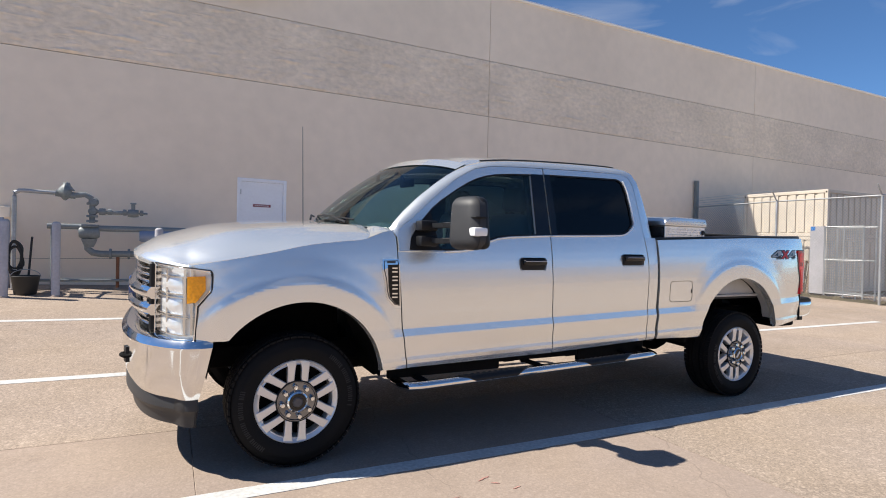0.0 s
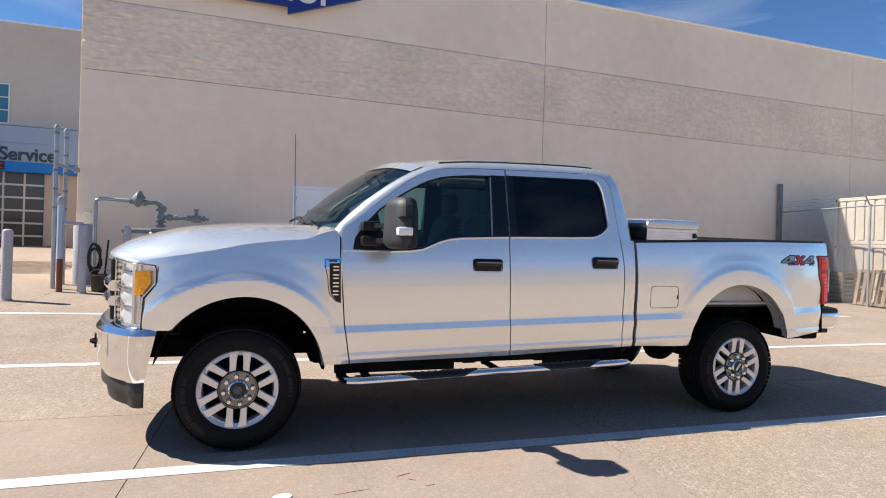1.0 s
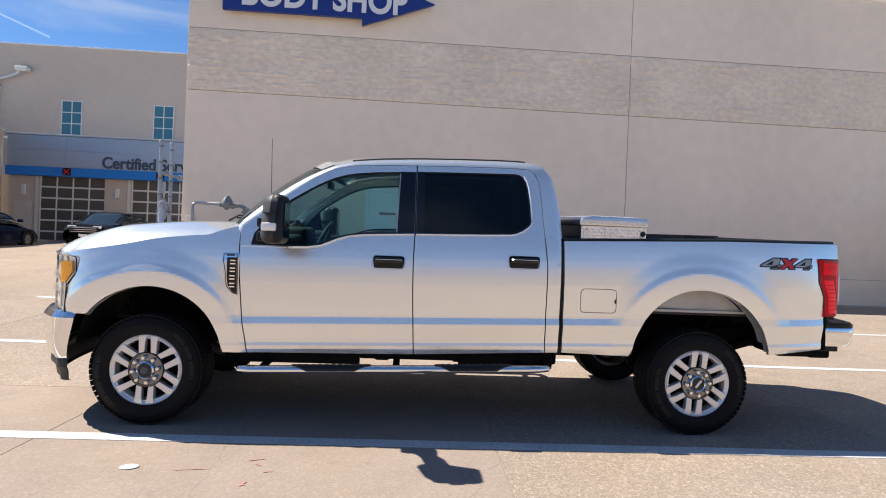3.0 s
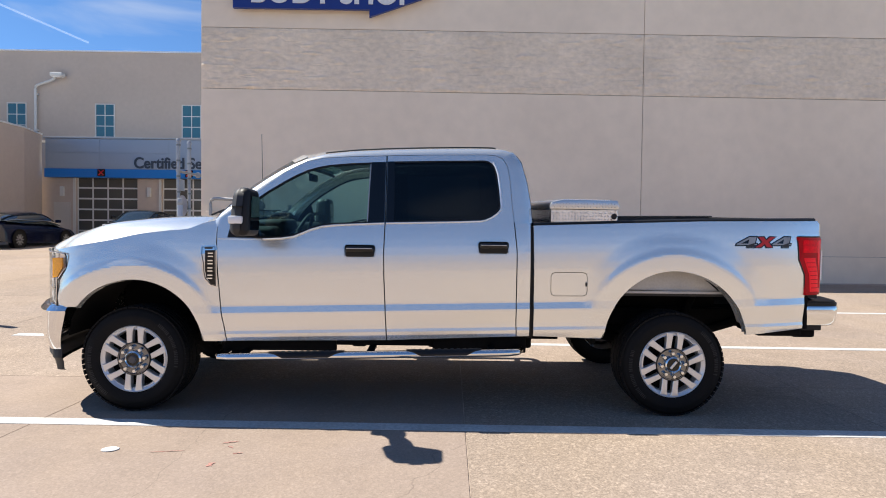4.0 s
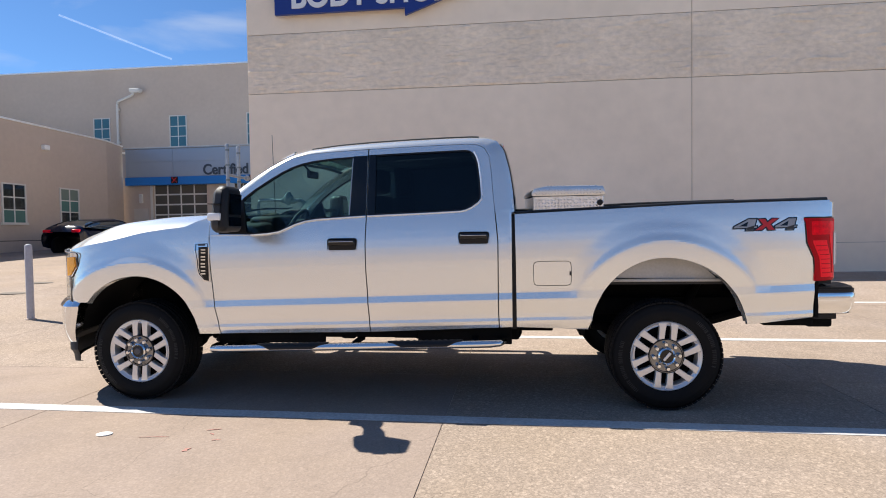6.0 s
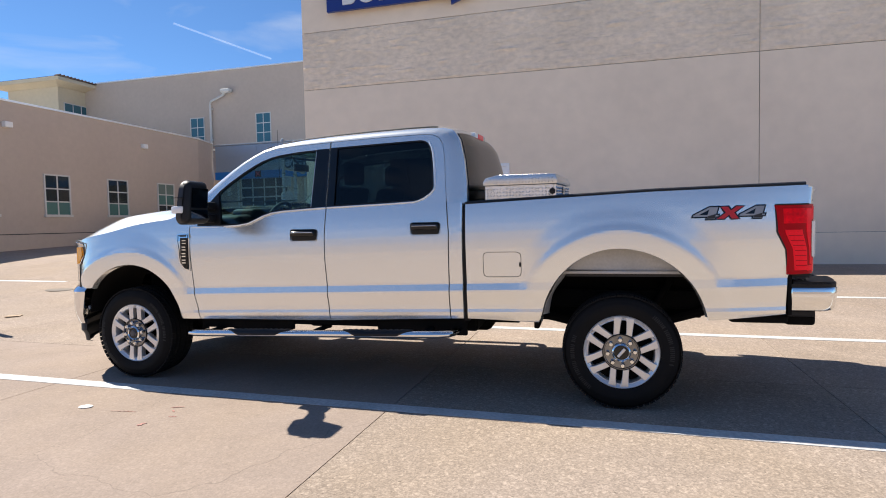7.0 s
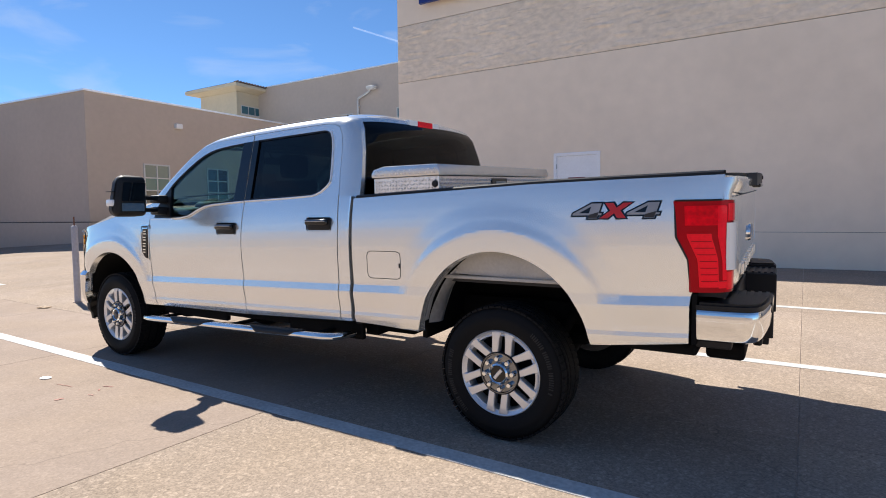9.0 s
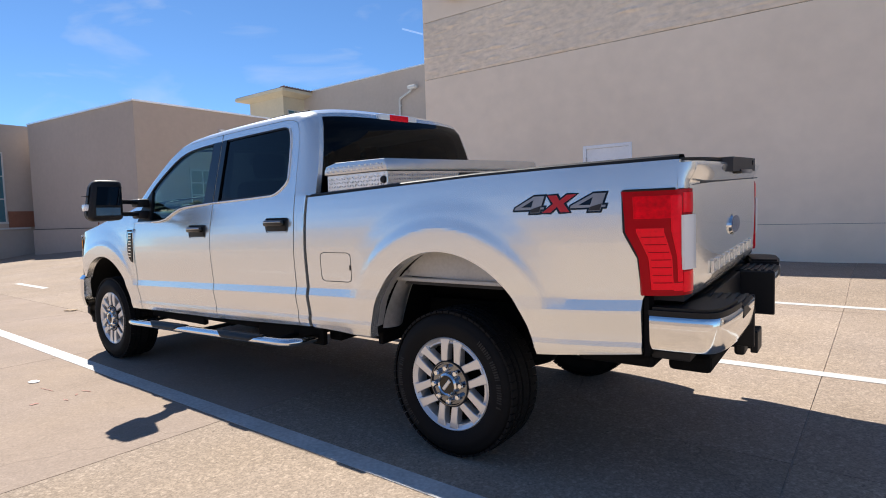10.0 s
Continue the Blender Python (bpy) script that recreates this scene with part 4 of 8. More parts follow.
CHROME_BELT_F = [(0.97, 1.309), (1.006, 1.3095), (1.10, 1.314), (1.196, 1.329), (1.25, 1.352), (1.322, 1.384), (1.40, 1.407), (1.491, 1.419), (1.68, 1.429), (1.868, 1.438)]
CHROME_BELT_R = [(1.882, 1.4385), (2.378, 1.4525), (2.589, 1.461), (2.63, 1.470), (2.673, 1.489), (2.72, 1.522), (2.745, 1.553), (2.749, 1.585), (2.741, 1.70), (2.726, 1.82), (2.711, 1.872), (2.69, 1.912)]

bpy.context.view_layer.update()
for far_side in (False, True):
    fd, rd = front_doors[far_side], rear_doors[far_side]
    S = lambda parent, name, make, material, label="", smooth=False: sub(parent, name, make, material, label, smooth, far_side)
    S(fd, "window_frame", lambda: plate(front_frame, [front_hole], on_side(), (0, 0.05, 0)), PAINT)
    S(fd, "window_seal", lambda: ring(front_hole, 0.012, -0.004, 0.04), BLACK)
    S(fd, "window", lambda: plate(shrink_loop(front_hole, 0.006), [], on_side(-0.012), (0, 0.004, 0)), GLASS_FRONT, "lightly tinted side glass")
    S(fd, "pillar_cover", lambda: plate([(1.757, 1.905), (1.8672, 1.908), (1.8700, 1.445), (1.745, 1.440)], [], on_side(0.0015), (0, 0.03, 0)), BLACK_GLOSS, "gloss black pillar cover")
    S(fd, "window_channel", lambda: plate([(1.747, 1.903), (1.756, 1.903), (1.744, 1.440), (1.735, 1.440)], [], on_side(-0.006), (0, 0.01, 0)), GALV, "bright glass channel")
    S(fd, "mirror_patch", lambda: plate([(0.708, 1.322), (0.722, 1.40), (0.80, 1.508), (0.875, 1.585), (0.885, 1.56), (0.93, 1.322)], [], on_side(-0.001), (0, 0.03, 0)), BLACK, "black mirror mounting patch")
    S(fd, "chrome_strip", lambda: tube(bmesh.new(), [(a, up_y(b) - 0.004, b + 0.002) for a, b in CHROME_BELT_F], 0.0055, 8), BRIGHT_TRIM, "bright belt strip", True)
    S(rd, "window_frame", lambda: plate(rear_frame, [rear_hole], on_side(), (0, 0.05, 0)), PAINT)
    S(rd, "window_seal", lambda: ring(rear_hole, 0.012, -0.004, 0.04), BLACK)
    S(rd, "window", lambda: plate(shrink_loop(rear_hole, 0.006), [], on_side(-0.012), (0, 0.004, 0)), GLASS_DARK, "dark privacy glass")
    S(rd, "pillar_cover", lambda: plate([(1.8790, 1.911), (1.935, 1.912), (1.940, 1.447), (1.8808, 1.446)], [], on_side(0.0015), (0, 0.03, 0)), BLACK_GLOSS, "gloss black pillar cover")
    S(rd, "chrome_strip", lambda: tube(bmesh.new(), [(a, up_y(b) - 0.004, b + 0.002) for a, b in CHROME_BELT_R], 0.0055, 8), BRIGHT_TRIM, "bright belt strip", True)
    for door, x0, z0 in ((fd, 1.578, 1.178), (rd, 2.573, 1.213)):
        y0 = side_y(x0 + 0.11, z0 + 0.05)

        def bezel():
            return box(bmesh.new(), (x0, y0 - 0.010, z0), (x0 + 0.228, y0 + 0.012, z0 + 0.098), 0.022, 4)

        def grip():
            bm = box(bmesh.new(), (x0 + 0.012, y0 - 0.042, z0 + 0.044), (x0 + 0.216, y0 - 0.012, z0 + 0.084), 0.012, 3)
            return bm

        S(door, "handle_bezel", bezel, BLACK, "black handle recess", True)
        S(door, "handle", grip, BLACK_GLOSS, "gloss black pull handle", True)
        S(door, "handle_strip", lambda: box(bmesh.new(), (x0 + 0.02, y0 - 0.0445, z0 + 0.068), (x0 + 0.208, y0 - 0.036, z0 + 0.074), 0.002, 1), CHROME)

# pillars and roof rails: from the door openings (D) round to roof and screens (R)
RIM = [((0.628, 1.39), (0.59, 1.455), 0.06), ((0.640, 1.458), (0.625, 1.50), 0.06), ((0.74, 1.532), (0.70, 1.572), 0.07), ((0.86, 1.633), (0.815, 1.672), 0.07), ((1.0, 1.745), (0.955, 1.775), 0.07), ((1.097, 1.818), (1.06, 1.843), 0.075), ((1.19, 1.870), (1.15, 1.893), 0.085), ((1.268, 1.908), (1.25, 1.938), 0.10), ((1.395, 1.935), (1.39, 1.978), 0.11), ((1.6, 1.948), (1.6, 2.002), 0.12), ((1.868, 1.958), (1.868, 2.018), 0.12), ((2.2, 1.968), (2.2, 2.030), 0.12), ((2.5, 1.973), (2.5, 2.036), 0.12), ((2.634, 1.975), (2.66, 2.036), 0.12), ((2.71, 1.969), (2.79, 2.028), 0.11), ((2.766, 1.945), (2.860, 2.000), 0.09), ((2.803, 1.882), (2.915, 1.92), 0.07), ((2.821, 1.75), (2.955, 1.765), 0.06), ((2.831, 1.60), (2.978, 1.605), 0.055), ((2.845, 1.463), (2.988, 1.463), 0.05), ((2.850, 1.44), (2.985, 1.44), 0.05)]


def rim_point(i, t):
    (dx, dz_), (rx, rz), out = RIM[i]
    d = Vector((dx, up_y(dz_), dz_))
    r = Vector((rx, up_y(dz_) + out, rz))
    c = Vector((rx * 0.75 + dx * 0.25, up_y(dz_) + 0.012, rz * 0.8 + dz_ * 0.2))
    return d * (1 - t) ** 2 + c * 2 * t * (1 - t) + r * t * t


def side_rim():
    fine = np.linspace(0, len(RIM) - 1, 90)

    def at(u, t):
        i = int(clamp(math.floor(u), 0, len(RIM) - 2))
        k = u - i
        return rim_point(i, t).lerp(rim_point(i + 1, t), k)

    return sheet(at, fine, np.linspace(0, 1, 8))


pair("cab_side", side_rim, PAINT)
roof_edge = [rim_point(i, 1.0) for i in range(7, 16)]
edge_y = along([(p.x, p.y) for p in roof_edge])
edge_z = along([(p.x, p.z) for p in roof_edge])


def roof_at(u, w):
    """u from the windscreen to the rear, w from the near rail to the far one."""
    s = 2 * w - 1
    x_front = 1.25 - 0.17 * (1 - s * s)
    x = x_front + (2.860 - x_front) * u
    xe = max(x, 1.25)
    y = edge_y(xe) + (2 * (YC - edge_y(xe))) * w
    z = edge_z(xe) + 0.052 * (1 - s**4) * smooth(3.15, 2.6, x) - max(0, 1.25 - x) * 0.16
    z += 0.035 * smooth(1.6, 1.2, x) * (1 - s * s) * 0.9
    return (x, y, z)


tpart("roof", sheet(roof_at, np.linspace(0, 1, 40), np.linspace(0, 1, 30)), PAINT, "silver roof panel")
pair("roof_moulding", lambda: tube(bmesh.new(), [(x, edge_y(x) + 0.015, edge_z(x) + 0.004) for x in np.linspace(1.38, 2.72, 24)], 0.009, 8), BLACK, "black roof drip moulding")


def screen_at(u, w):
    s = 2 * w - 1
    i = u * 7
    k = int(clamp(math.floor(i), 0, 6))
    e = rim_point(k, 1.0).lerp(rim_point(k + 1, 1.0), i - k)
    top = Vector(roof_at(0, w))
    bow = (1 - s * s)
    x = e.x - bow * (0.20 * (1 - u) + 0.17 * u)
    y = e.y + 2 * (YC - e.y) * w
    z = e.z + bow * 0.012 * (1 - u) + (top.z - rim_point(7, 1.0).z) * u
    return (x, y, z)


tpart("windscreen", lip(sheet(screen_at, np.linspace(0.02, 1, 24), np.linspace(0, 1, 30)), (0.004, 0, -0.004)), GLASS_CLEAR, "clear raked windscreen")
tpart("screen_header", sheet(lambda u, w: Vector(screen_at(0.86 + 0.14 * u, w)) + Vector((-0.004 - 0.003 * u, 0, 0.005 + 0.003 * u)), np.linspace(0, 1, 6), np.linspace(0, 1, 24)), PAINT)
tpart("screen_band", sheet(lambda u, w: Vector(screen_at(0.83 + 0.05 * u, w)) + Vector((0.010, 0, -0.010)), (0, 1), np.linspace(0, 1, 24)), BLACK)
tpart("cowl", sheet(lambda u, w: Vector(screen_at(0.03, w)) + Vector((-0.20 * u, 0, -0.012 - 0.045 * u)), (0, 0.5, 1), np.linspace(0.10, 0.90, 24)), BLACK, "black cowl panel")
# fender tops between the hood's rear corners and the pillars
pair("fender_top", lambda: sheet(lambda u, v: (u, side_y(min(u, 0.66), HOOD_LINE(min(u, 0.64))) + 0.003 + 0.30 * v, HOOD_LINE(min(u, 0.64)) + 0.045 * math.sin(v * math.pi / 2) * smooth(0.40, 0.56, u) + 0.001), np.linspace(0.43, 0.70, 14), np.linspace(0, 1, 10)), PAINT)
# wipers
for far_side in (False, True):
    bm = bmesh.new()
    y = 0.45 if not far_side else 1.15
    a, b = Vector(screen_at(0.03, (y - 0.1) / 1.76)), Vector(screen_at(0.05, (y + 0.5) / 1.76))
    tube(bm, [a + Vector((-0.06, 0, 0.01)), (a + b) / 2 + Vector((-0.05, 0, 0.045)), b + Vector((-0.02, 0, 0.035))], 0.008, 6)
    tube(bm, [a + Vector((0.0, 0.0, 0.03)), b + Vector((0.02, 0.02, 0.045))], 0.006, 6)
    tpart("wiper", bm, BLACK, "black wiper")


# back of the cab with its window
def back_at(u, w):
    """u from the roof down to the bed, w across."""
    s = 2 * w - 1
    i = 15 + u * 5
    k = int(clamp(math.floor(i), 15, 19))
    e = rim_point(k, 1.0).lerp(rim_point(k + 1, 1.0), i - k)
    return (e.x + 0.022 * (1 - s**4), e.y + 2 * (YC - e.y) * w, e.z + (roof_at(1.0, w)[2] - edge_z(2.860)) * max(0, 1 - u * 2.2))


us, ws = np.linspace(0, 1, 26), np.concatenate([np.linspace(0, 0.026, 3), np.linspace(0.06, 0.94, 25), np.linspace(0.974, 1, 3)])
bm = bmesh.new()
rows = [[bm.verts.new(back_at(u, w)) for u in us] for w in ws]
for j in range(30):
    for i in range(25):
        if i >= 2 and 2 <= j < 28:
            continue
        bm.faces.new((rows[j][i], rows[j][i + 1], rows[j + 1][i + 1], rows[j + 1][i]))
tpart("cab_back", bm, PAINT)
tpart("rear_window", lip(sheet(lambda u, w: Vector(back_at(u, w)) + Vector((0.006, 0, 0)), np.linspace(us[2] - 0.012, us[25], 16), np.linspace(ws[2] - 0.006, ws[28] + 0.006, 20)), (-0.005, 0, 0)), GLASS_BLACK, "dark tinted rear window")
p = Vector(back_at(0.01, 0.5))
stop = tpart("brake_light", box(bmesh.new(), (p.x - 0.04, YC - 0.22, 1.985), (p.x + 0.024, YC + 0.22, 2.040), 0.012, 2), WHITE_LENS, "high brake light, red between white ends")
sub(stop, "red_lens", lambda: box(bmesh.new(), (p.x - 0.02, YC - 0.11, 1.988), (p.x + 0.029, YC + 0.11, 2.037), 0.008, 2), RED_LENS, "red lens")

# ---- hood and nose ----
HOOD_RISE = curve_of([(0.0, 1.195), (0.012, 1.222), (0.035, 1.244), (0.085, 1.274), (0.15, 1.306), (0.29, 1.352), (0.47, 1.401), (0.70, 1.430), (0.92, 1.449), (1.10, 1.457), (1.5, 1.460)])


def nose_x(w):
    """The leading edge in plan, w from -1 to 1."""
    return -0.90 + 0.30 * abs(w) ** 3.2


def hood_at(u, w):
    a = abs(w)
    x0 = nose_x(w)
    x1 = 0.60 - 0.20 * (1 - w * w)
    x = x0 + (x1 - x0) * u
    ye = side_y(clamp(x, -0.6, 0.62), HOOD_LINE(clamp(x, -0.62, 0.62))) + 0.004
    y = YC + w * (YC - ye)
    low, high = HOOD_LINE(clamp(x, -0.62, 0.42)) + 0.002, HOOD_RISE((x - x0) + 0.03 * (1 - a))
    f = (1 - a**5.5) if a < 1 else 0
    rib = 0.012 * math.exp(-((a - 0.66) / 0.07) ** 2) * smooth(-0.75, -0.3, x)
    z = low + (high - low) * f if high > low else high
    z += (rib + 0.012 * (1 - a * a)) * f * smooth(0.0, 0.15, x - x0)
    return (x, y, z)


hood_ws = np.concatenate([np.linspace(-1, -0.8, 10), np.linspace(-0.78, 0.78, 30), np.linspace(0.8, 1, 10)])
hood_us = np.concatenate([np.linspace(0, 0.04, 7), np.linspace(0.055, 0.15, 7), np.linspace(0.19, 1, 30)])
tpart("hood", lip(sheet(hood_at, hood_us, hood_ws), (0, 0, -0.02)), PAINT, "silver hood with raised edges")
# dark panel behind the top of the grille and lamps
tpart("radiator_panel", boxes(((-0.72, 0.40, 0.84), (-0.62, 2 * YC - 0.40, 1.19)), ((-0.56, 0.16, 0.84), (-0.40, 2 * YC - 0.16, 1.17)), bevel=0.02), UNDER, "", False)


def corner(y, flat, reach):
    """x of a wrap-round front at y: flat in the middle, drawn back at the ends."""
    a = abs(y - YC) / 1.0
    return flat + reach * max(0.0, a - 0.45) ** 2.2 / 0.55**2.2


def wrap(flat, reach, y0, y1, n=40):
    return [(corner(y, flat, reach), y) for y in np.linspace(y0, y1, n)]


# front bumper: a chrome shell that wraps the corners
BUMP = [(-0.44, -0.045), (-0.52, -0.05), (-0.60, -0.035), (-0.66, 0.0), (-0.74, 0.08), (-0.82, 0.18), (-0.885, 0.32), (-0.93, 0.50), (-0.955, 0.70), (-0.965, YC)]
bump_plan = BUMP + [(x, 2 * YC - y) for x, y in reversed(BUMP[:-1])]


def inward(plan, d):
    out = []
    for i, (x, y) in enumerate(plan):
        p, q = plan[max(i - 1, 0)], plan[min(i + 1, len(plan) - 1)]
        t = Vector((q[0] - p[0], q[1] - p[1])).normalized()
        out.append((x + t.y * d, y - t.x * d))
    return out


def swept(plan, profile):
    """A strip along a plan, from (inwards, z) pairs."""
    rows = [inward(plan, d) for d, _ in profile]
    return sheet(lambda u, v: (rows[v][u][0], rows[v][u][1], profile[v][1] + 0.0), range(len(plan)), range(len(profile)))


def dense(plan, n=8):
    """A plan with steps between its points, by smooth curves."""
    x, y = curve_of([(i, p[0]) for i, p in enumerate(plan)]), curve_of([(i, p[1]) for i, p in enumerate(plan)])
    return [(x(t), y(t)) for t in np.linspace(0, len(plan) - 1, (len(plan) - 1) * n + 1)]


bp = dense(bump_plan, 6)
bump_shell = swept(bp, [(0.10, 0.803), (0.048, 0.801), (0.030, 0.794), (0.008, 0.768), (0.003, 0.758), (0.008, 0.745), (0.010, 0.62), (0.016, 0.56), (0.035, 0.50), (0.05, 0.468), (0.10, 0.462)])
for v in bump_shell.verts:
    v.co.x -= clamp((v.co.x + 0.66) / 0.22, 0, 1) * (0.034 + 0.21 * max(0.0, 0.79 - v.co.z))
bumper = tpart("front_bumper", bump_shell, CHROME, "chromed front bumper", crease=0.35)
for y in (0.40, 1.45):
    tow = [(x, b) for x, b in inward(bp, -0.0015) if y + 0.02 <= b <= y + 0.13 and x < -0.7]
    sub(bumper, "tow_opening", lambda: lip(sheet(lambda u, v: (tow[u][0], tow[u][1], 0.600 + 0.090 * v), range(len(tow)), (0, 0.5, 1)), (0.02, 0, 0)), BLACK, "black tow hook opening")
    tpart("tow_hook", tube(bmesh.new(), [(-0.86, y + 0.03, 0.635), (-0.925, y + 0.035, 0.640), (-0.938, y + 0.05, 0.642), (-0.942, y + 0.068, 0.642), (-0.938, y + 0.086, 0.642), (-0.925, y + 0.10, 0.640), (-0.86, y + 0.105, 0.635)], 0.013, 8), UNDER, "black tow hook")
dp = dense([(-0.45, 0.02)] + [(x + 0.03, y + 0.06) for x, y in BUMP[1:-1]] + [(-0.93, YC)] + [(x + 0.03, 2 * YC - y - 0.06) for x, y in reversed(BUMP[1:-1])] + [(-0.45, 2 * YC - 0.02)], 5)
dam = lip(swept(dp, [(0.02, 0.50), (0.0, 0.46), (0.0, 0.40), (0.015, 0.385), (0.03, 0.36), (0.04, 0.30), (0.07, 0.295)]), (0, 0, -0.004))
for v in dam.verts:
    v.co.x -= clamp((v.co.x + 0.66) / 0.22, 0, 1) * 0.10
tpart("air_dam", dam, GREY_PLASTIC, "dark grey plastic air dam")
# bumper top filler
tpart("bumper_step", lip(sheet(lambda u, w: (nose_x(w) * 0.98 + 0.10 - 0.14 * u, YC + w * 0.86, 0.79 + 0.012 * (1 - u)), (0, 1), np.linspace(-1, 1, 24)), (0, 0, -0.02)), GREY_PLASTIC)

# headlights
HL = [(-0.497, -0.016), (-0.53, -0.010), (-0.575, 0.004), (-0.625, 0.03), (-0.68, 0.085), (-0.718, 0.145), (-0.746, 0.21), (-0.768, 0.270)]
hl = dense(HL, 4)
HL_LOW = along([(-0.79, 0.80), (-0.575, 0.80), (-0.565, 0.985), (-0.502, 1.065), (-0.49, 1.07)])
HL_HIGH = along([(-0.79, 1.205), (-0.70, 1.205), (-0.58, 1.192), (-0.47, 1.178)])


def lamp_sheet(i0, i1, lo, hi, inn, rows=8):
    plan = inward(hl, inn)
    return sheet(lambda u, v: (plan[u][0], plan[u][1], (HL_LOW(hl[u][0]) if lo is None else lo) * (1 - v) + (HL_HIGH(hl[u][0]) if hi is None else hi) * v), range(i0, i1), np.linspace(0, 1, rows))


for far_side in (False, True):
    bm = lamp_sheet(0, len(hl), None, None, 0.030)
    if far_side:
        flip(bm)
    lamp_ob = tpart("headlight", bm, LAMP_INNER, "clear headlight with an amber side marker")
    L = lambda name, make, material, label="", smooth=True: sub(lamp_ob, name, make, material, label, smooth, far_side)
    L("lens", lambda: lip(lamp_sheet(0, len(hl), None, None, 0.0), (0.01, 0.004, 0)), LENS_CLEAR, "clear lens").visible_shadow = False
    L("amber_marker", lambda: lip(plate([(-0.612, 1.150), (-0.522, 1.154), (-0.519, 1.078), (-0.566, 1.008), (-0.612, 1.000)], [], lambda a, b: (a, along([(x, y) for x, y in sorted(hl)])(a) - 0.005, b), None), (0, 0.02, 0)), AMBER, "amber side marker", False)
    for z in (0.868, 0.978, 1.095):
        L("lamp_cell", lambda: lip(sheet(lambda u, v: (lambda p: (p[0], p[1], z - 0.046 + 0.092 * v))(inward(hl, 0.026 - 0.014 * math.sin(math.pi * v) * math.sin(math.pi * u / 12))[14 + u]), range(0, 13), np.linspace(0, 1, 9)), (0.006, 0.006, 0)), LAMP_INNER, "bright reflector cell")
        for dz_ in (-0.05, 0.047):
            L("cell_rib", lambda: lip(sheet(lambda u, v: (lambda p: (p[0], p[1], z + dz_ + 0.006 * v))(inward(hl, 0.012)[11 + u]), range(0, 17), (0, 1)), (0.02, 0.02, 0)), CHROME)
    for i in (9, 12, 20):
        L("lamp_divider", lambda: lip(sheet(lambda u, v: (lambda p: (p[0], p[1], 0.825 + 0.365 * v))(inward(hl, 0.014)[i + u]), range(0, 2), (0, 1)), (0.02, 0.02, 0)), CHROME)
    for k in range(5):
        z = 0.845 + 0.035 * k
        L("lamp_step", lambda: lip(sheet(lambda u, v: (lambda p: (p[0], p[1], z + 0.012 * v))(inward(hl, 0.022)[3 + u]), range(0, 6), (0, 1)), (0.01, 0.01, 0)), CHROME)
    L("lamp_gap", lambda: tube(bmesh.new(), [(x + 0.004, y - 0.002, HL_LOW(x) - 0.004) for x, y in hl[:18]][::-1] + [(hl[0][0] + 0.010, hl[0][1] - 0.002, z) for z in (1.08, 1.12, 1.165)] + [(x, y - 0.002, HL_HIGH(x) + 0.004) for x, y in hl], 0.0045, 6), BLACK, "dark gap round the lamp")
    L("bezel", lambda: tube(bmesh.new(), [(x, y - 0.004, HL_LOW(x)) for x, y in hl] + [(x, y - 0.003, HL_HIGH(x)) for x, y in reversed(hl)], 0.004, 6), CHROME)

# grille
grille = tpart("grille", box(bmesh.new(), (-0.80, 0.275, 0.81), (-0.76, 2 * YC - 0.275, 1.21), 0.01, 1), BLACK, "black mesh grille with chrome bars", False)


def bar(y0, y1, z0, z1, out, flat=-0.86):
    pts = np.linspace(y0, y1, 26)
    return lip(sheet(lambda u, v: (flat - out * math.sin(math.pi * v) + 0.115 * (abs(pts[u] - YC) / 0.73) ** 3, pts[u], z0 + (z1 - z0) * v), range(26), np.linspace(0, 1, 7)), (0.05, 0, 0))


for z in (1.165, 1.125, 1.085, 0.875, 0.84):
    sub(grille, "grille_slat", lambda: bar(0.275, 2 * YC - 0.275, z - 0.008, z + 0.012, 0.012, -0.875), CHROME, "chrome slat")
sub(grille, "grille_bar", lambda: bar(0.268, 2 * YC - 0.268, 0.998, 1.067, 0.022, -0.905), CHROME, "chrome bar")
sub(grille, "grille_bar", lambda: bar(0.268, 2 * YC - 0.268, 0.903, 0.967, 0.022, -0.905), CHROME, "chrome bar")
for y in (0.40, 2 * YC - 0.46):
    sub(grille, "grille_post", lambda: boxes(((-0.83, y, 0.89), (-0.77, y + 0.06, 1.07)), bevel=0.006), CHROME)
for y in (0.315, 2 * YC - 0.345):
    for k in range(9):
        sub(grille, "mesh_rib", lambda: boxes(((-0.812, y, 0.885 + 0.023 * k), (-0.77, y + 0.03, 0.897 + 0.023 * k)), bevel=0.003), BLACK)
sub(grille, "badge", lambda: spin([(0.0, -0.012), (0.065, -0.010), (0.075, 0.0), (0.08, 0.03)], 28, (-0.918, YC, 0.985), "x"), BADGE_BLUE, "plain oval badge")

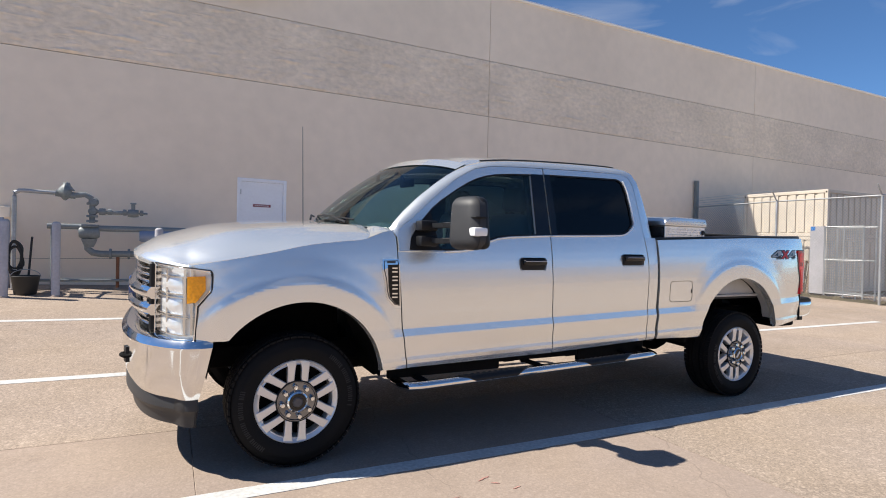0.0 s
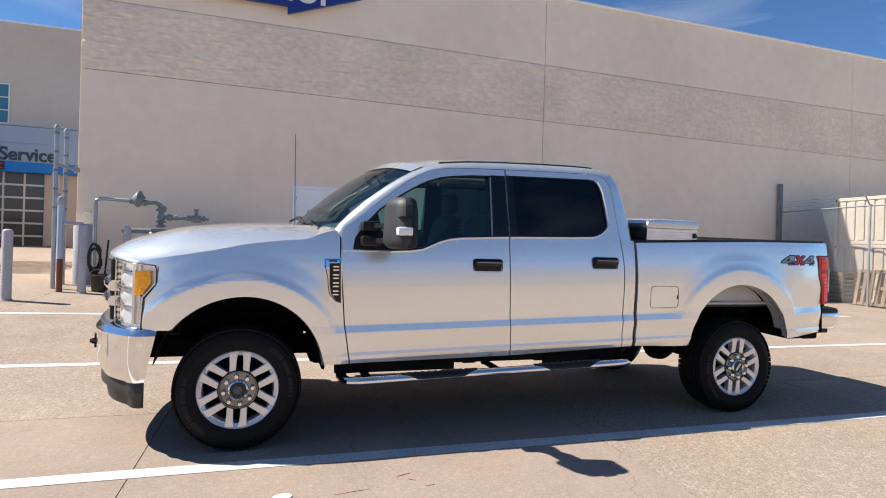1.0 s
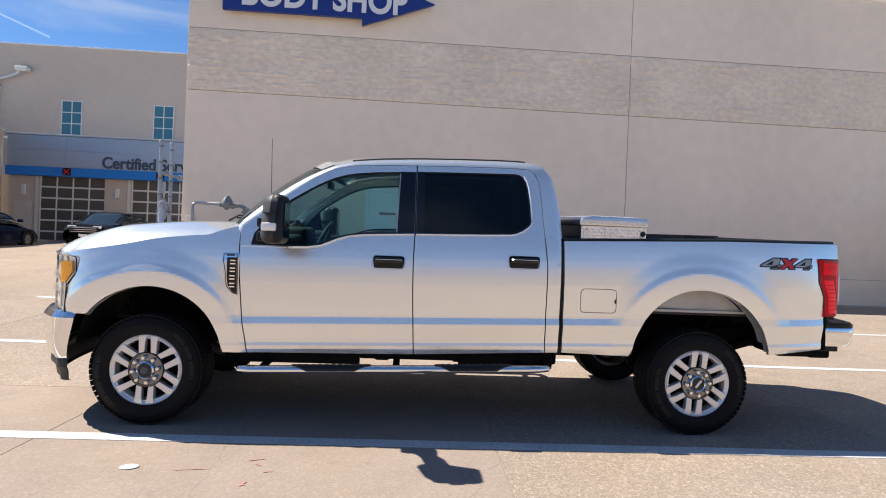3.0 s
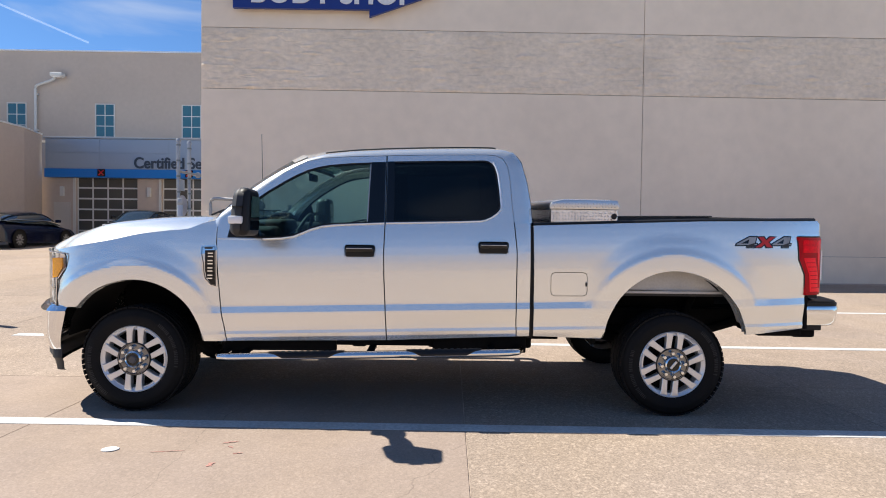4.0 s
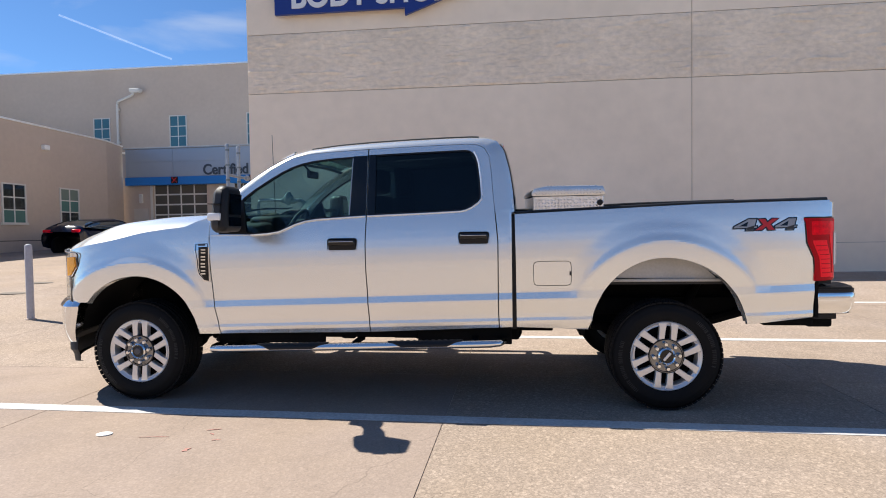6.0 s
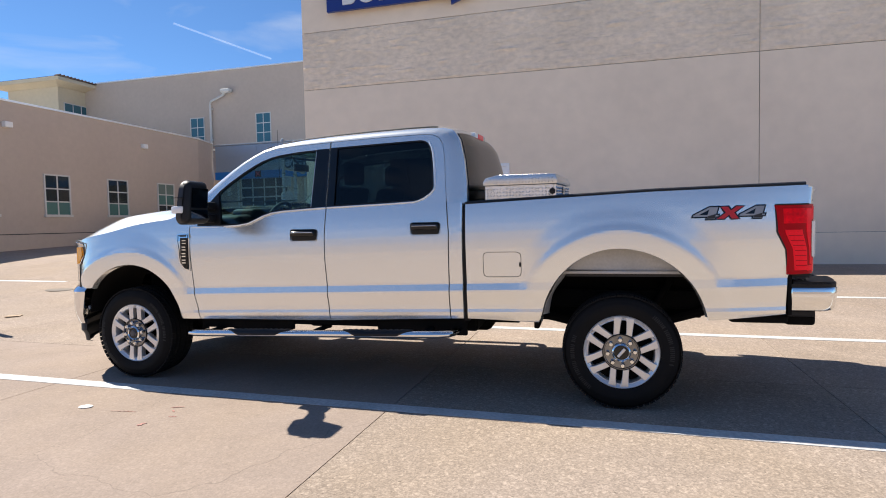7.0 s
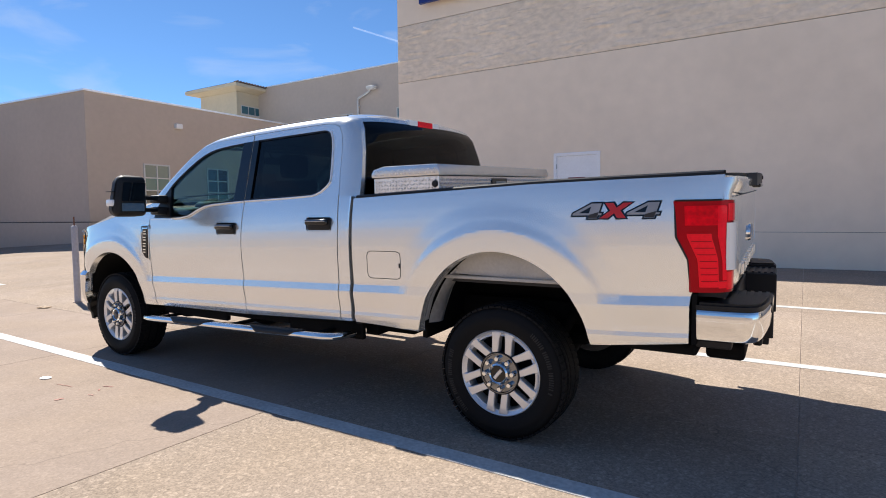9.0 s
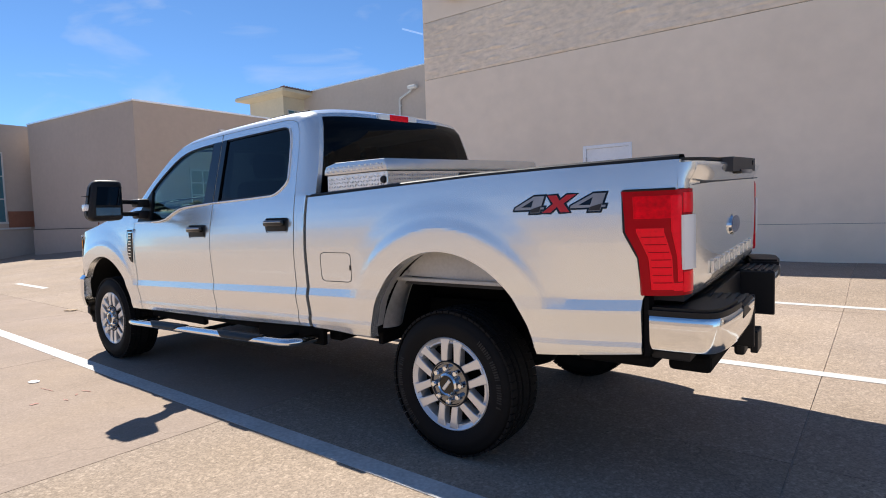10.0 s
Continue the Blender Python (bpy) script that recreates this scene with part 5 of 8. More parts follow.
# fender vents with the model plate
for far_side in (False, True):
    outline = [(0.514, 1.256), (0.628, 1.259), (0.633, 1.225), (0.640, 0.948), (0.590, 0.960), (0.548, 1.008), (0.534, 1.06), (0.530, 1.12), (0.514, 1.19)]
    y_at = lambda a, b: side_y(a, b) - 0.004
    bm = plate(outline, [], lambda a, b: (a, y_at(a, b) - 0.008, b), (0, 0.02, 0))
    if far_side:
        flip(bm)
    ring_at = lambda loop, width, out: plate(loop, [shrink_loop(loop, width)], lambda a, b: (a, y_at(a, b) + out, b), (0, 0.004, 0))
    vent = tpart("fender_vent", bm, CHROME, "chrome fender vent with a black plate", False)
    V = lambda name, make, material, label="": sub(vent, name, make, material, label, False, far_side)
    V("vent_gap", lambda: ring_at(shrink_loop(outline, 0.0085), 0.0045, -0.0095), BLACK, "dark groove inside the frame")
    V("vent_plate", lambda: plate([(0.549, 1.222), (0.618, 1.224), (0.625, 0.966), (0.598, 0.973), (0.564, 1.02), (0.553, 1.08)], [], lambda a, b: (a, y_at(a, b) - 0.012, b), (0, 0.01, 0)), BLACK_GLOSS, "black plate")
    for k in range(4):
        z = 1.190 - 0.054 * k
        yb = y_at(0.6, z)
        rows_ = [((0.574, yb - 0.019, z + d), (0.611, yb - 0.008, z + d + 0.009)) for d in (-0.017, 0.006)]
        V("plate_bar", lambda: boxes(*rows_), CHROME, "bright raised bar")
    V("trim_bar", lambda: boxes(((0.545, y_at(0.6, 1.24) - 0.014, 1.233), (0.60, y_at(0.6, 1.24) - 0.006, 1.247))), TEXT_DARK, "small dark bar")

# ---- bed, tail and bumper ----
for far_side in (False, True):
    def cap():
        xs_ = np.linspace(2.99, 5.20, 40)
        sec = [(0.030, 0.002), (0.032, 0.018), (0.045, 0.026), (0.115, 0.026), (0.125, 0.016), (0.125, -0.02)]
        return sheet(lambda u, v: (u, side_y(u, RAIL(u) - 0.004) - 0.012 + sec[v][0], RAIL(u) + sec[v][1] - 0.004), xs_, range(6))

    bm = cap()
    if far_side:
        flip(bm)
    tpart("bed_rail_cap", bm, BLACK, "black plastic bed rail cap")
    bm = lip(sheet(lambda u, v: (u, 0.135 + 0.0 * v, 0.93 + (RAIL(u) - 0.93 + 0.01) * v), np.linspace(3.0, 5.18, 8), (0, 1)), (0, 0.012, 0))
    if far_side:
        flip(bm)
    tpart("bed_inner_wall", bm, TRIM_DARK, "dark bed liner wall", False)
tpart("bed_floor", boxes(((2.995, 0.12, 0.90), (5.22, 2 * YC - 0.12, 0.93))), TRIM_DARK, "dark bed liner floor", False)
tpart("bed_bulkhead", boxes(((2.995, 0.06, 0.62), (3.03, 2 * YC - 0.06, 1.43)), bevel=0.005), PAINT, "", False)

# fuel door and 4x4 lettering
fuel_loop = [(3.117 + 0.035, 1.090), (3.355, 1.091), (3.385, 1.08), (3.391, 1.05), (3.392, 0.95), (3.386, 0.922), (3.36, 0.911), (3.15, 0.909), (3.125, 0.92), (3.118, 0.945), (3.117, 1.055), (3.125, 1.08)]
for far_side, bed in enumerate(bedsides):
    if not far_side:
        sub(bed, "fuel_door_gap", lambda: plate(fuel_loop, [shrink_loop(fuel_loop, 0.0038)], lambda a, b: (a, side_y(a, b) - 0.0012, b), (0, 0.002, 0)), BLACK, "dark gap round the fuel door")
        sub(bed, "fuel_door_notch", lambda: boxes(((3.376, side_y(3.38, 1.0) - 0.002, 0.985), (3.392, side_y(3.38, 1.0) + 0.004, 1.015))), BLACK)
    FOUR = [(0.0, 0.20), (0.0, 0.36), (0.56, 1.0), (0.93, 1.0), (0.93, 0.36), (1.04, 0.36), (1.04, 0.20), (0.93, 0.20), (0.93, 0.0), (0.58, 0.0), (0.58, 0.20)]
    EYE = [(0.23, 0.37), (0.58, 0.37), (0.58, 0.77)]
    EX = [(0.0, 0.0), (0.31, 0.5), (0.02, 1.0), (0.36, 1.0), (0.52, 0.70), (0.70, 1.0), (1.04, 1.0), (0.71, 0.5), (1.0, 0.0), (0.66, 0.0), (0.50, 0.30), (0.34, 0.0)]
    for outline, holes, x, w, m in ((FOUR, [EYE], 4.497, 0.148, DECAL_GREY), (EX, [], 4.643, 0.136, RED), (FOUR, [EYE], 4.772, 0.148, DECAL_GREY)):
        def laid(loop, grow):
            return shrink_loop([(a * w, b * 0.080) for a, b in loop], -grow)

        def character(grow, out, open_eye):
            def at(a, b):
                a = a if not far_side else w - a
                px, pz = x + a + 0.30 * b * (1 if not far_side else -1), 1.290 + b + 0.008 * (x + a - 4.5)
                return (px, side_y(px, pz) - out, pz)

            bm = plate(laid(outline, grow), [laid(h, -grow * 0.4) for h in holes] if open_eye else [], at, (0, 0.002, 0))
            return bm

        sub(bed, "decal_edge", lambda: character(0.0065, 0.0030, False), BLACK_GLOSS, "dark edge of a character", False, bool(far_side))
        sub(bed, "decal_character", lambda: character(-0.002, 0.0045, True), m, "red character" if m is RED else "silver grey character", False, bool(far_side))
        if m is not RED:
            sub(bed, "decal_shade", lambda: plate([(0.60 * w, 0.004), (0.91 * w, 0.004), (0.91 * w, 0.034), (0.60 * w, 0.020)], [], lambda a, b: (lambda px, pz: (px, side_y(px, pz) - 0.0056, pz))(x + (a if not far_side else w - a) + 0.30 * b * (1 if not far_side else -1), 1.290 + b + 0.008 * (x + a - 4.5)), (0, 0.001, 0)), GREY_PLASTIC, "", False, bool(far_side))

TAIL = dense([(5.0, 0.018), (5.06, 0.030), (5.12, 0.046), (5.18, 0.070), (5.218, 0.098), (5.238, 0.130), (5.243, 0.165)], 5)
TAIL_X = along([(0.93, 5.076), (1.09, 5.062), (1.20, 5.008), (1.375, 5.0)])


def tail_sheet(u0, u1, z0, z1, inn, rows=16):
    plan = inward(TAIL, inn)

    def at(u, v):
        z = z0 + (z1 - z0) * v
        t = u0 + (u1 - u0) * u
        cut = (TAIL_X(z) - 5.0) / (5.18 - 5.0) * 0.5
        t = max(t, 0) * (1 - cut) + cut if u0 <= 0 else max(t, cut + 0.04)
        i = t * (len(plan) - 1)
        k = int(clamp(math.floor(i), 0, len(plan) - 2))
        a, b = Vector(plan[k]), Vector(plan[k + 1])
        p = a.lerp(b, i - k)
        y = min(p.y, side_y(p.x, z) - inn - 0.001) if p.x < 5.17 else p.y
        return (p.x, y, z)

    return sheet(at, np.linspace(0, 1, 26), np.linspace(0, 1, rows))


def tail_inset(u0, u1, z0, z1, out, rows=16):
    """A piece of the lens that follows its slanting front edge."""
    plan = inward(TAIL, out)

    def at(u, v):
        z = z0 + (z1 - z0) * v
        cut = (TAIL_X(z) - 5.0) / (5.18 - 5.0) * 0.5
        t = u0 + (u1 - u0) * u
        t = cut + (1 - cut) * t if t < 0.6 else max(t, cut + (1 - cut) * 0.6)
        i = t * (len(plan) - 1)
        k = int(clamp(math.floor(i), 0, len(plan) - 2))
        p = Vector(plan[k]).lerp(Vector(plan[k + 1]), i - k)
        y = min(p.y, side_y(p.x, z) - out - 0.001) if p.x < 5.17 else p.y
        return (p.x, y, z)

    return sheet(at, np.linspace(0, 1, 18), np.linspace(0, 1, rows))


for far_side in (False, True):
    bm = lip(tail_sheet(0, 1, 0.932, 1.372, 0.002), (-0.02, 0.02, 0))
    if far_side:
        flip(bm)
    tl = tpart("tail_light", bm, RED_DARK, "tall red wrap-round tail light")
    T = lambda name, make, material, label="": sub(tl, name, make, material, label, True, far_side)
    def lamp_gap():
        front = [(TAIL_X(z) - 0.003, side_y(TAIL_X(z), z) - 0.001, z) for z in np.linspace(0.930, 1.374, 40)]
        top = [(x, min(y, side_y(x, 1.374)) - 0.001, 1.3755) for x, y in TAIL if x > 5.01 and x < 5.2]
        return tube(bmesh.new(), front + top, 0.0055, 6)

    T("lamp_gap", lamp_gap, BLACK, "dark gap round the lamp")
    T("outer_lens", lambda: lip(tail_inset(0.13, 0.42, 0.957, 1.215, 0.0045), (-0.006, 0.006, 0)), RED_LENS, "bright red outer lens")
    T("lower_lens", lambda: lip(tail_inset(0.42, 0.66, 0.952, 0.985, 0.0048, 4), (-0.006, 0.006, 0)), RED_LENS)
    T("upper_lens", lambda: lip(tail_inset(0.11, 0.64, 1.255, 1.350, 0.0045, 6), (-0.006, 0.006, 0)), RED_MID, "deep red upper lens")
    T("inner_lens", lambda: lip(tail_inset(0.50, 0.66, 0.99, 1.345, 0.0048), (-0.006, 0.006, 0)), RED_LENS, "bright red inner lens")
    T("reverse_lens", lambda: lip(tail_inset(0.665, 0.985, 1.040, 1.266, 0.016), (-0.010, 0.002, 0)), WHITE_LENS, "white reverse lens")
    T("corner_lens", lambda: lip(tail_inset(0.69, 0.99, 1.275, 1.358, 0.0045), (-0.006, 0.002, 0)), RED_LENS)
    T("corner_lens", lambda: lip(tail_inset(0.69, 0.99, 0.945, 1.030, 0.0045), (-0.006, 0.002, 0)), RED_LENS)
    for k in range(7):
        z = 0.985 + k * 0.032
        T("lens_line", lambda: lip(tail_inset(0.16, 0.40, z, z + 0.0035, 0.0054, 3), (-0.002, 0.002, 0)), RED_DARK)

GATE_X = along([(0.90, 5.228), (0.93, 5.250), (0.955, 5.262), (1.20, 5.270), (1.385, 5.268), (1.395, 5.264), (1.405, 5.268), (1.43, 5.282), (1.455, 5.294), (1.470, 5.297), (1.480, 5.290), (1.488, 5.265), (1.495, 5.22)])


def gate_at(u, v):
    y = 0.172 + (2 * (YC - 0.172)) * u
    a = abs(2 * u - 1)
    z = 0.90 + 0.595 * v
    return (GATE_X(z) - 0.035 * a**8, y, z)


gate = tpart("tailgate", lip(sheet(gate_at, np.linspace(0, 1, 40), sorted({(z - 0.90) / 0.595 for z in (0.90, 0.93, 0.955, 1.0, 1.1, 1.2, 1.3, 1.385, 1.395, 1.405, 1.43, 1.455, 1.470, 1.480, 1.488, 1.495)})), (-0.05, 0, 0)), PAINT, "silver tailgate with embossed bars")


def bed_corner():
    """The painted corner of the bed above the lamp, from the bedside round to the tailgate."""
    def at(u, v):
        z = 1.376 + 0.106 * v
        a = Vector((5.203, side_y(5.203, z), z))
        c = a + Vector((0.036, 0.014, 0))
        b = Vector((GATE_X(min(z, 1.45)) - 0.035, 0.168, z))
        return a * (1 - u) ** 2 + c * 2 * u * (1 - u) + b * u * u

    return sheet(at, np.linspace(0, 1, 10), np.linspace(0, 1, 6))


pair("bed_corner", bed_corner, PAINT)
cap_plan = [(5.17, 0.16), (5.17, 2 * YC - 0.16)] + [(5.272 - 0.075 * abs(s) ** 5, YC + s * (YC - 0.16)) for s in np.linspace(1, -1, 41)]
sub(gate, "top_cap", lambda: plate(cap_plan, [], lambda a, b: (a, b, 1.490), (0, 0, 0.014)), BLACK, "thin black top cap", False)
sub(gate, "handle_panel", lambda: plate([(5.20, 0.60), (5.20, 1.34), (5.318, 1.30), (5.322, 0.97), (5.318, 0.64)], [], lambda a, b: (a - 0.0, b, 1.436), (0, 0, 0.070)), GREY_PLASTIC, "dark grey handle panel", False)
sub(gate, "handle", lambda: box(bmesh.new(), (5.285, 0.80, 1.424), (5.330, 1.14, 1.446), 0.008, 2), BLACK_GLOSS, "black pull handle", True)
sub(gate, "camera_lens", lambda: spin([(0, 0.012), (0.012, 0.010), (0.014, 0)], 12, (5.316, 1.20, 1.482), "x"), BLACK_GLOSS, "", True)
# the crease under the spoiler and the edge of the lower step
# thin dark grey strip drawn for the shade in the crease
sub(gate, "spoiler_crease", lambda: lip(sheet(lambda u, v: (GATE_X(1.395) + 0.0015, u, 1.392 + 0.006 * v), np.linspace(0.22, 2 * YC - 0.22, 20), (0, 1)), (-0.004, 0, 0)), GREY_PLASTIC, "", False)


def oval(rx, rz, x0, x1):
    bm = bmesh.new()
    n = 32
    a = [bm.verts.new((x0, YC - 0.07 + rx * math.cos(2 * math.pi * k / n), 1.165 + rz * math.sin(2 * math.pi * k / n))) for k in range(n)]
    b = [bm.verts.new((x1, YC - 0.07 + 0.94 * rx * math.cos(2 * math.pi * k / n), 1.165 + 0.90 * rz * math.sin(2 * math.pi * k / n))) for k in range(n)]
    for k in range(n):
        bm.faces.new((a[k], a[(k + 1) % n], b[(k + 1) % n], b[k]))
    bm.faces.new(b)
    return bm


sub(gate, "badge_rim", lambda: oval(0.125, 0.058, 5.268, 5.281), CHROME, "chrome oval rim")
sub(gate, "badge", lambda: oval(0.112, 0.047, 5.280, 5.284), BADGE_BLUE, "plain blue oval badge")
for k in range(9):
    y = 0.42 + k * 0.128 + (0.03 if k > 4 else 0)
    sub(gate, "embossed_bar", lambda: boxes(((5.262, y, 0.975), (5.276, y + 0.018, 1.035)), ((5.262, y + 0.018, 0.975), (5.274, y + 0.085, 0.988)), ((5.262, y + 0.018, 1.022), (5.275, y + 0.085, 1.035)), bevel=0.003), PAINT, "raised bar shape")

RB = [(5.10, 0.040), (5.20, 0.043), (5.30, 0.052), (5.347, 0.073), (5.374, 0.115), (5.393, 0.20), (5.406, 0.34), (5.412, 0.62)]
rb = dense(RB, 5)


def rear_chrome():
    return lip(swept([(x, y) for x, y in reversed(rb)], [(0.03, 0.848), (0.006, 0.846), (0.0, 0.835), (0.002, 0.79), (0.006, 0.735), (0.02, 0.70), (0.05, 0.687)]), (-0.004, 0.004, 0))


rear_bumper = tpart("rear_bumper", boxes(((5.14, 0.12, 0.70), (5.199, 2 * YC - 0.12, 0.84)), bevel=0.02), BLACK, "chrome step bumper with black tread pads", False)
for far_side in (False, True):
    R = lambda name, make, material, label="", smooth=True: sub(rear_bumper, name, make, material, label, smooth, far_side)
    R("chrome_end", rear_chrome, CHROME, "chrome bumper end")
    pad = [(x - 0.004, y + 0.003) for x, y in rb if y < 0.35] + [(5.24, 0.35), (5.20, 0.16), (5.10, 0.10)]
    R("step_pad", lambda: plate(pad, [], lambda a, b: (a, b, 0.8485), (0, 0, 0.022)), BLACK, "black corner step pad", False)
    R("pad_top", lambda: plate(shrink_loop(pad, 0.012), [], lambda a, b: (a, b, 0.8710), (0, 0, 0.012)), BLACK, "raised tread of the pad", False)
    R("tread_step", lambda: box(bmesh.new(), (5.20, 0.352, 0.79), (5.409, 0.619, 0.852), 0.008, 1), BLACK, "black ribbed step", False)
    for k in range(5):
        R("tread_rib", lambda: boxes(((5.23 + 0.036 * k, 0.365, 0.852), (5.246 + 0.036 * k, 0.610, 0.859))), GREY_PLASTIC, "", False)
    R("recess_wall", lambda: boxes(((5.22, 0.621, 0.60), (5.412, 0.640, 0.85)), bevel=0.006), BLACK, "dark side of the plate recess", False)
    R("end_gap", lambda: boxes(((5.078, 0.045, 0.672), (5.099, 0.11, 0.925))), UNDER, "", False)
sub(rear_bumper, "plate_recess", lambda: boxes(((5.20, 0.64, 0.58), (5.235, 2 * YC - 0.64, 0.85)), bevel=0.006), BLACK, "black plate recess")
sub(rear_bumper, "valance", lambda: boxes(((5.09, 0.10, 0.650), (5.25, 2 * YC - 0.10, 0.690)), bevel=0.008), BLACK, "black lower valance")
bm = boxes(((5.05, YC - 0.05, 0.50), (5.38, YC + 0.05, 0.585)), bevel=0.006)
box(bm, (5.35, YC - 0.07, 0.485), (5.385, YC + 0.07, 0.60), 0.006)
hitch = tpart("tow_hitch", bm, BLACK, "black receiver hitch", False)
sub(hitch, "cross_tube", lambda: boxes(((5.12, 0.24, 0.562), (5.30, 2 * YC - 0.24, 0.646)), bevel=0.02), UNDER)
sub(hitch, "plug_socket", lambda: box(bmesh.new(), (5.31, YC - 0.30, 0.53), (5.36, YC - 0.20, 0.60), 0.015, 2), BLACK)
tpart("hitch_plate", boxes(((4.75, 0.10, 0.60), (5.10, 0.42, 0.66)), bevel=0.02), UNDER, "", False)

pair("wheel_house_back", lambda: boxes(((3.42, 0.60, 0.52), (4.66, 0.63, 1.02)), bevel=0.01), UNDER, "", False)
# ---- running boards ----
def step_bar():
    z = along([(0.66, 0.444), (2.89, 0.502)])
    pts = [(0.665, 0.02), (0.668, -0.06), (0.69, -0.10), (0.76, -0.112)] + [(x, -0.115) for x in np.linspace(0.85, 2.72, 22)] + [(2.80, -0.112), (2.86, -0.09), (2.885, -0.05), (2.89, 0.02)]
    bm = bmesh.new()
    tube(bm, [(x, y, z(x)) for x, y in pts], 0.038, 14)
    for v in bm.verts:
        zc = z(v.co.x)
        v.co.z = zc + (v.co.z - zc) * 0.72
        if v.co.y > -0.115:
            v.co.y += (v.co.y + 0.115) * 0.5
    return bm


for far_side in (False, True):
    bm = step_bar()
    if far_side:
        flip(bm)
    st = tpart("running_board", bm, CHROME, "chrome side step bar with black pads")
    T = lambda name, make, material, label="": sub(st, name, make, material, label, True, far_side)
    for x0 in (1.045, 2.05):
        def pad_at(u, v):
            edge = clamp(min(u, 1 - u) / 0.20, 0, 1)
            a = math.radians(84 - 76 * edge + (168 - 84 + 76 * edge) * v)
            zc = 0.444 + (x0 + 0.55 * u - 0.66) * 0.026
            return (x0 + 0.55 * u, -0.115 - 0.043 * math.cos(a), zc + 0.036 * math.sin(a) + 0.004 * math.sin(u * 75) * (v > 0.5))

        T("step_pad", lambda: lip(sheet(pad_at, np.linspace(0, 1, 46), np.linspace(0, 1, 12)), (0, 0, -0.012)), BLACK, "black ribbed step pad")
    for x0 in (0.80, 1.75, 2.66):
        T("bracket", lambda: boxes(((x0, -0.08, 0.437 + (x0 - 0.66) * 0.026), (x0 + 0.05, 0.20, 0.457 + (x0 - 0.66) * 0.026)), ((x0, 0.16, 0.46), (x0 + 0.05, 0.20, 0.60))), UNDER)

# ---- wheels ----
half = [(0.246, 0.022), (0.250, 0.008), (0.262, 0.000), (0.285, -0.008), (0.315, -0.012), (0.335, -0.010), (0.338, -0.007), (0.350, -0.004), (0.366, 0.006), (0.380, 0.020), (0.388, 0.034), (0.390, 0.046)]
tread = [(0.391, 0.052), (0.381, 0.054), (0.381, 0.060), (0.394, 0.062), (0.395, 0.092), (0.383, 0.094), (0.383, 0.102), (0.396, 0.104), (0.397, 0.134)]
one = half + tread
tyre_profile = one + [(r, 0.270 - s) for r, s in reversed(one[:-1])] + [(0.246, 0.13)]
tyre_profile.append(tyre_profile[0])
tyre_mesh = mesh_of("tyre", spin(tyre_profile, 72, (0, 0, 0)), RUBBER, True)

bm = bmesh.new()
for k in range(60):
    a = 2 * math.pi * k / 60
    for s, sh in ((0.030, 0.0), (0.240, 0.5)):
        m = pose(0, 0, 0, 0, math.degrees(a + sh * 2 * math.pi / 60), 0) @ Matrix.Translation((0.386, s, 0))
        bmesh.ops.create_cube(bm, size=1.0, matrix=m @ Matrix.Diagonal((0.012, 0.046, 0.034, 1)))
    for s, sh in ((0.077, 0.2), (0.119, 0.6), (0.151, 0.1), (0.193, 0.4)):
        m = pose(0, 0, 0, 0, math.degrees(a + sh * 2 * math.pi / 60), 0) @ Matrix.Translation((0.393, s, 0))
        bmesh.ops.create_cube(bm, size=1.0, matrix=m @ Matrix.Diagonal((0.009, 0.026, 0.035, 1)))
tread_mesh = mesh_of("tread", bm, RUBBER)

bm = bmesh.new()
for start, count in ((35, 28), (215, 31)):
    for k in range(count):
        if k % 9 == 8:
            continue
        m = pose(0, 0, 0, 0, start + k * 2.3, 0) @ Matrix.Translation((0.325, -0.0125, 0))
        bmesh.ops.create_cube(bm, size=1.0, matrix=m @ Matrix.Diagonal((0.027, 0.003, (0.005, 0.009, 0.006, 0.007)[k * 7 % 4], 1)))
bars_mesh = mesh_of("sidewall_pattern", bm, stuff_of("raised_rubber", (0.015, 0.015, 0.015), rough=0.7))

rim_mesh = mesh_of("rim", spin([(0.244, 0.24), (0.250, 0.23), (0.232, 0.20), (0.215, 0.15), (0.214, 0.06), (0.217, 0.028), (0.220, 0.016), (0.226, 0.020), (0.236, 0.012), (0.247, 0.002), (0.253, 0.008), (0.252, 0.024), (0.246, 0.030)], 60, (0, 0, 0)), ALLOY, True)


def spoke_mesh():
    bm = bmesh.new()
    sec = [(0.085, 0.024, 0.0190), (0.118, 0.010, 0.0205), (0.17, 0.006, 0.0215), (0.205, 0.005, 0.0235), (0.230, 0.006, 0.0290), (0.243, 0.008, 0.0340)]
    rows = []
    for r, s, w in sec:
        rows.append([bm.verts.new(p) for p in ((r, s + 0.050, -w * 0.90), (r, s + 0.004, -w), (r, s, -w * 0.84), (r, s, w * 0.84), (r, s + 0.004, w), (r, s + 0.050, w * 0.90))])
    for a, b in zip(rows, rows[1:]):
        for i in range(5):
            bm.faces.new((a[i], a[i + 1], b[i + 1], b[i]))
    return mesh_of("spoke", bm, ALLOY)


one_spoke = spoke_mesh()
hub_mesh = mesh_of("hub", spin([(0.0, 0.014), (0.110, 0.014), (0.114, 0.004), (0.119, 0.004), (0.124, 0.014), (0.124, 0.06)], 40, (0, 0, 0)), stuff_of("hub_plate", (0.20, 0.205, 0.22), rough=0.10, metal=1.0, vary=0.4, size=90), True)
hub_ring = mesh_of("hub_ring", spin([(0.118, 0.0035), (0.122, 0.003), (0.126, 0.009), (0.126, 0.03)], 40, (0, 0, 0)), BLACK, True)
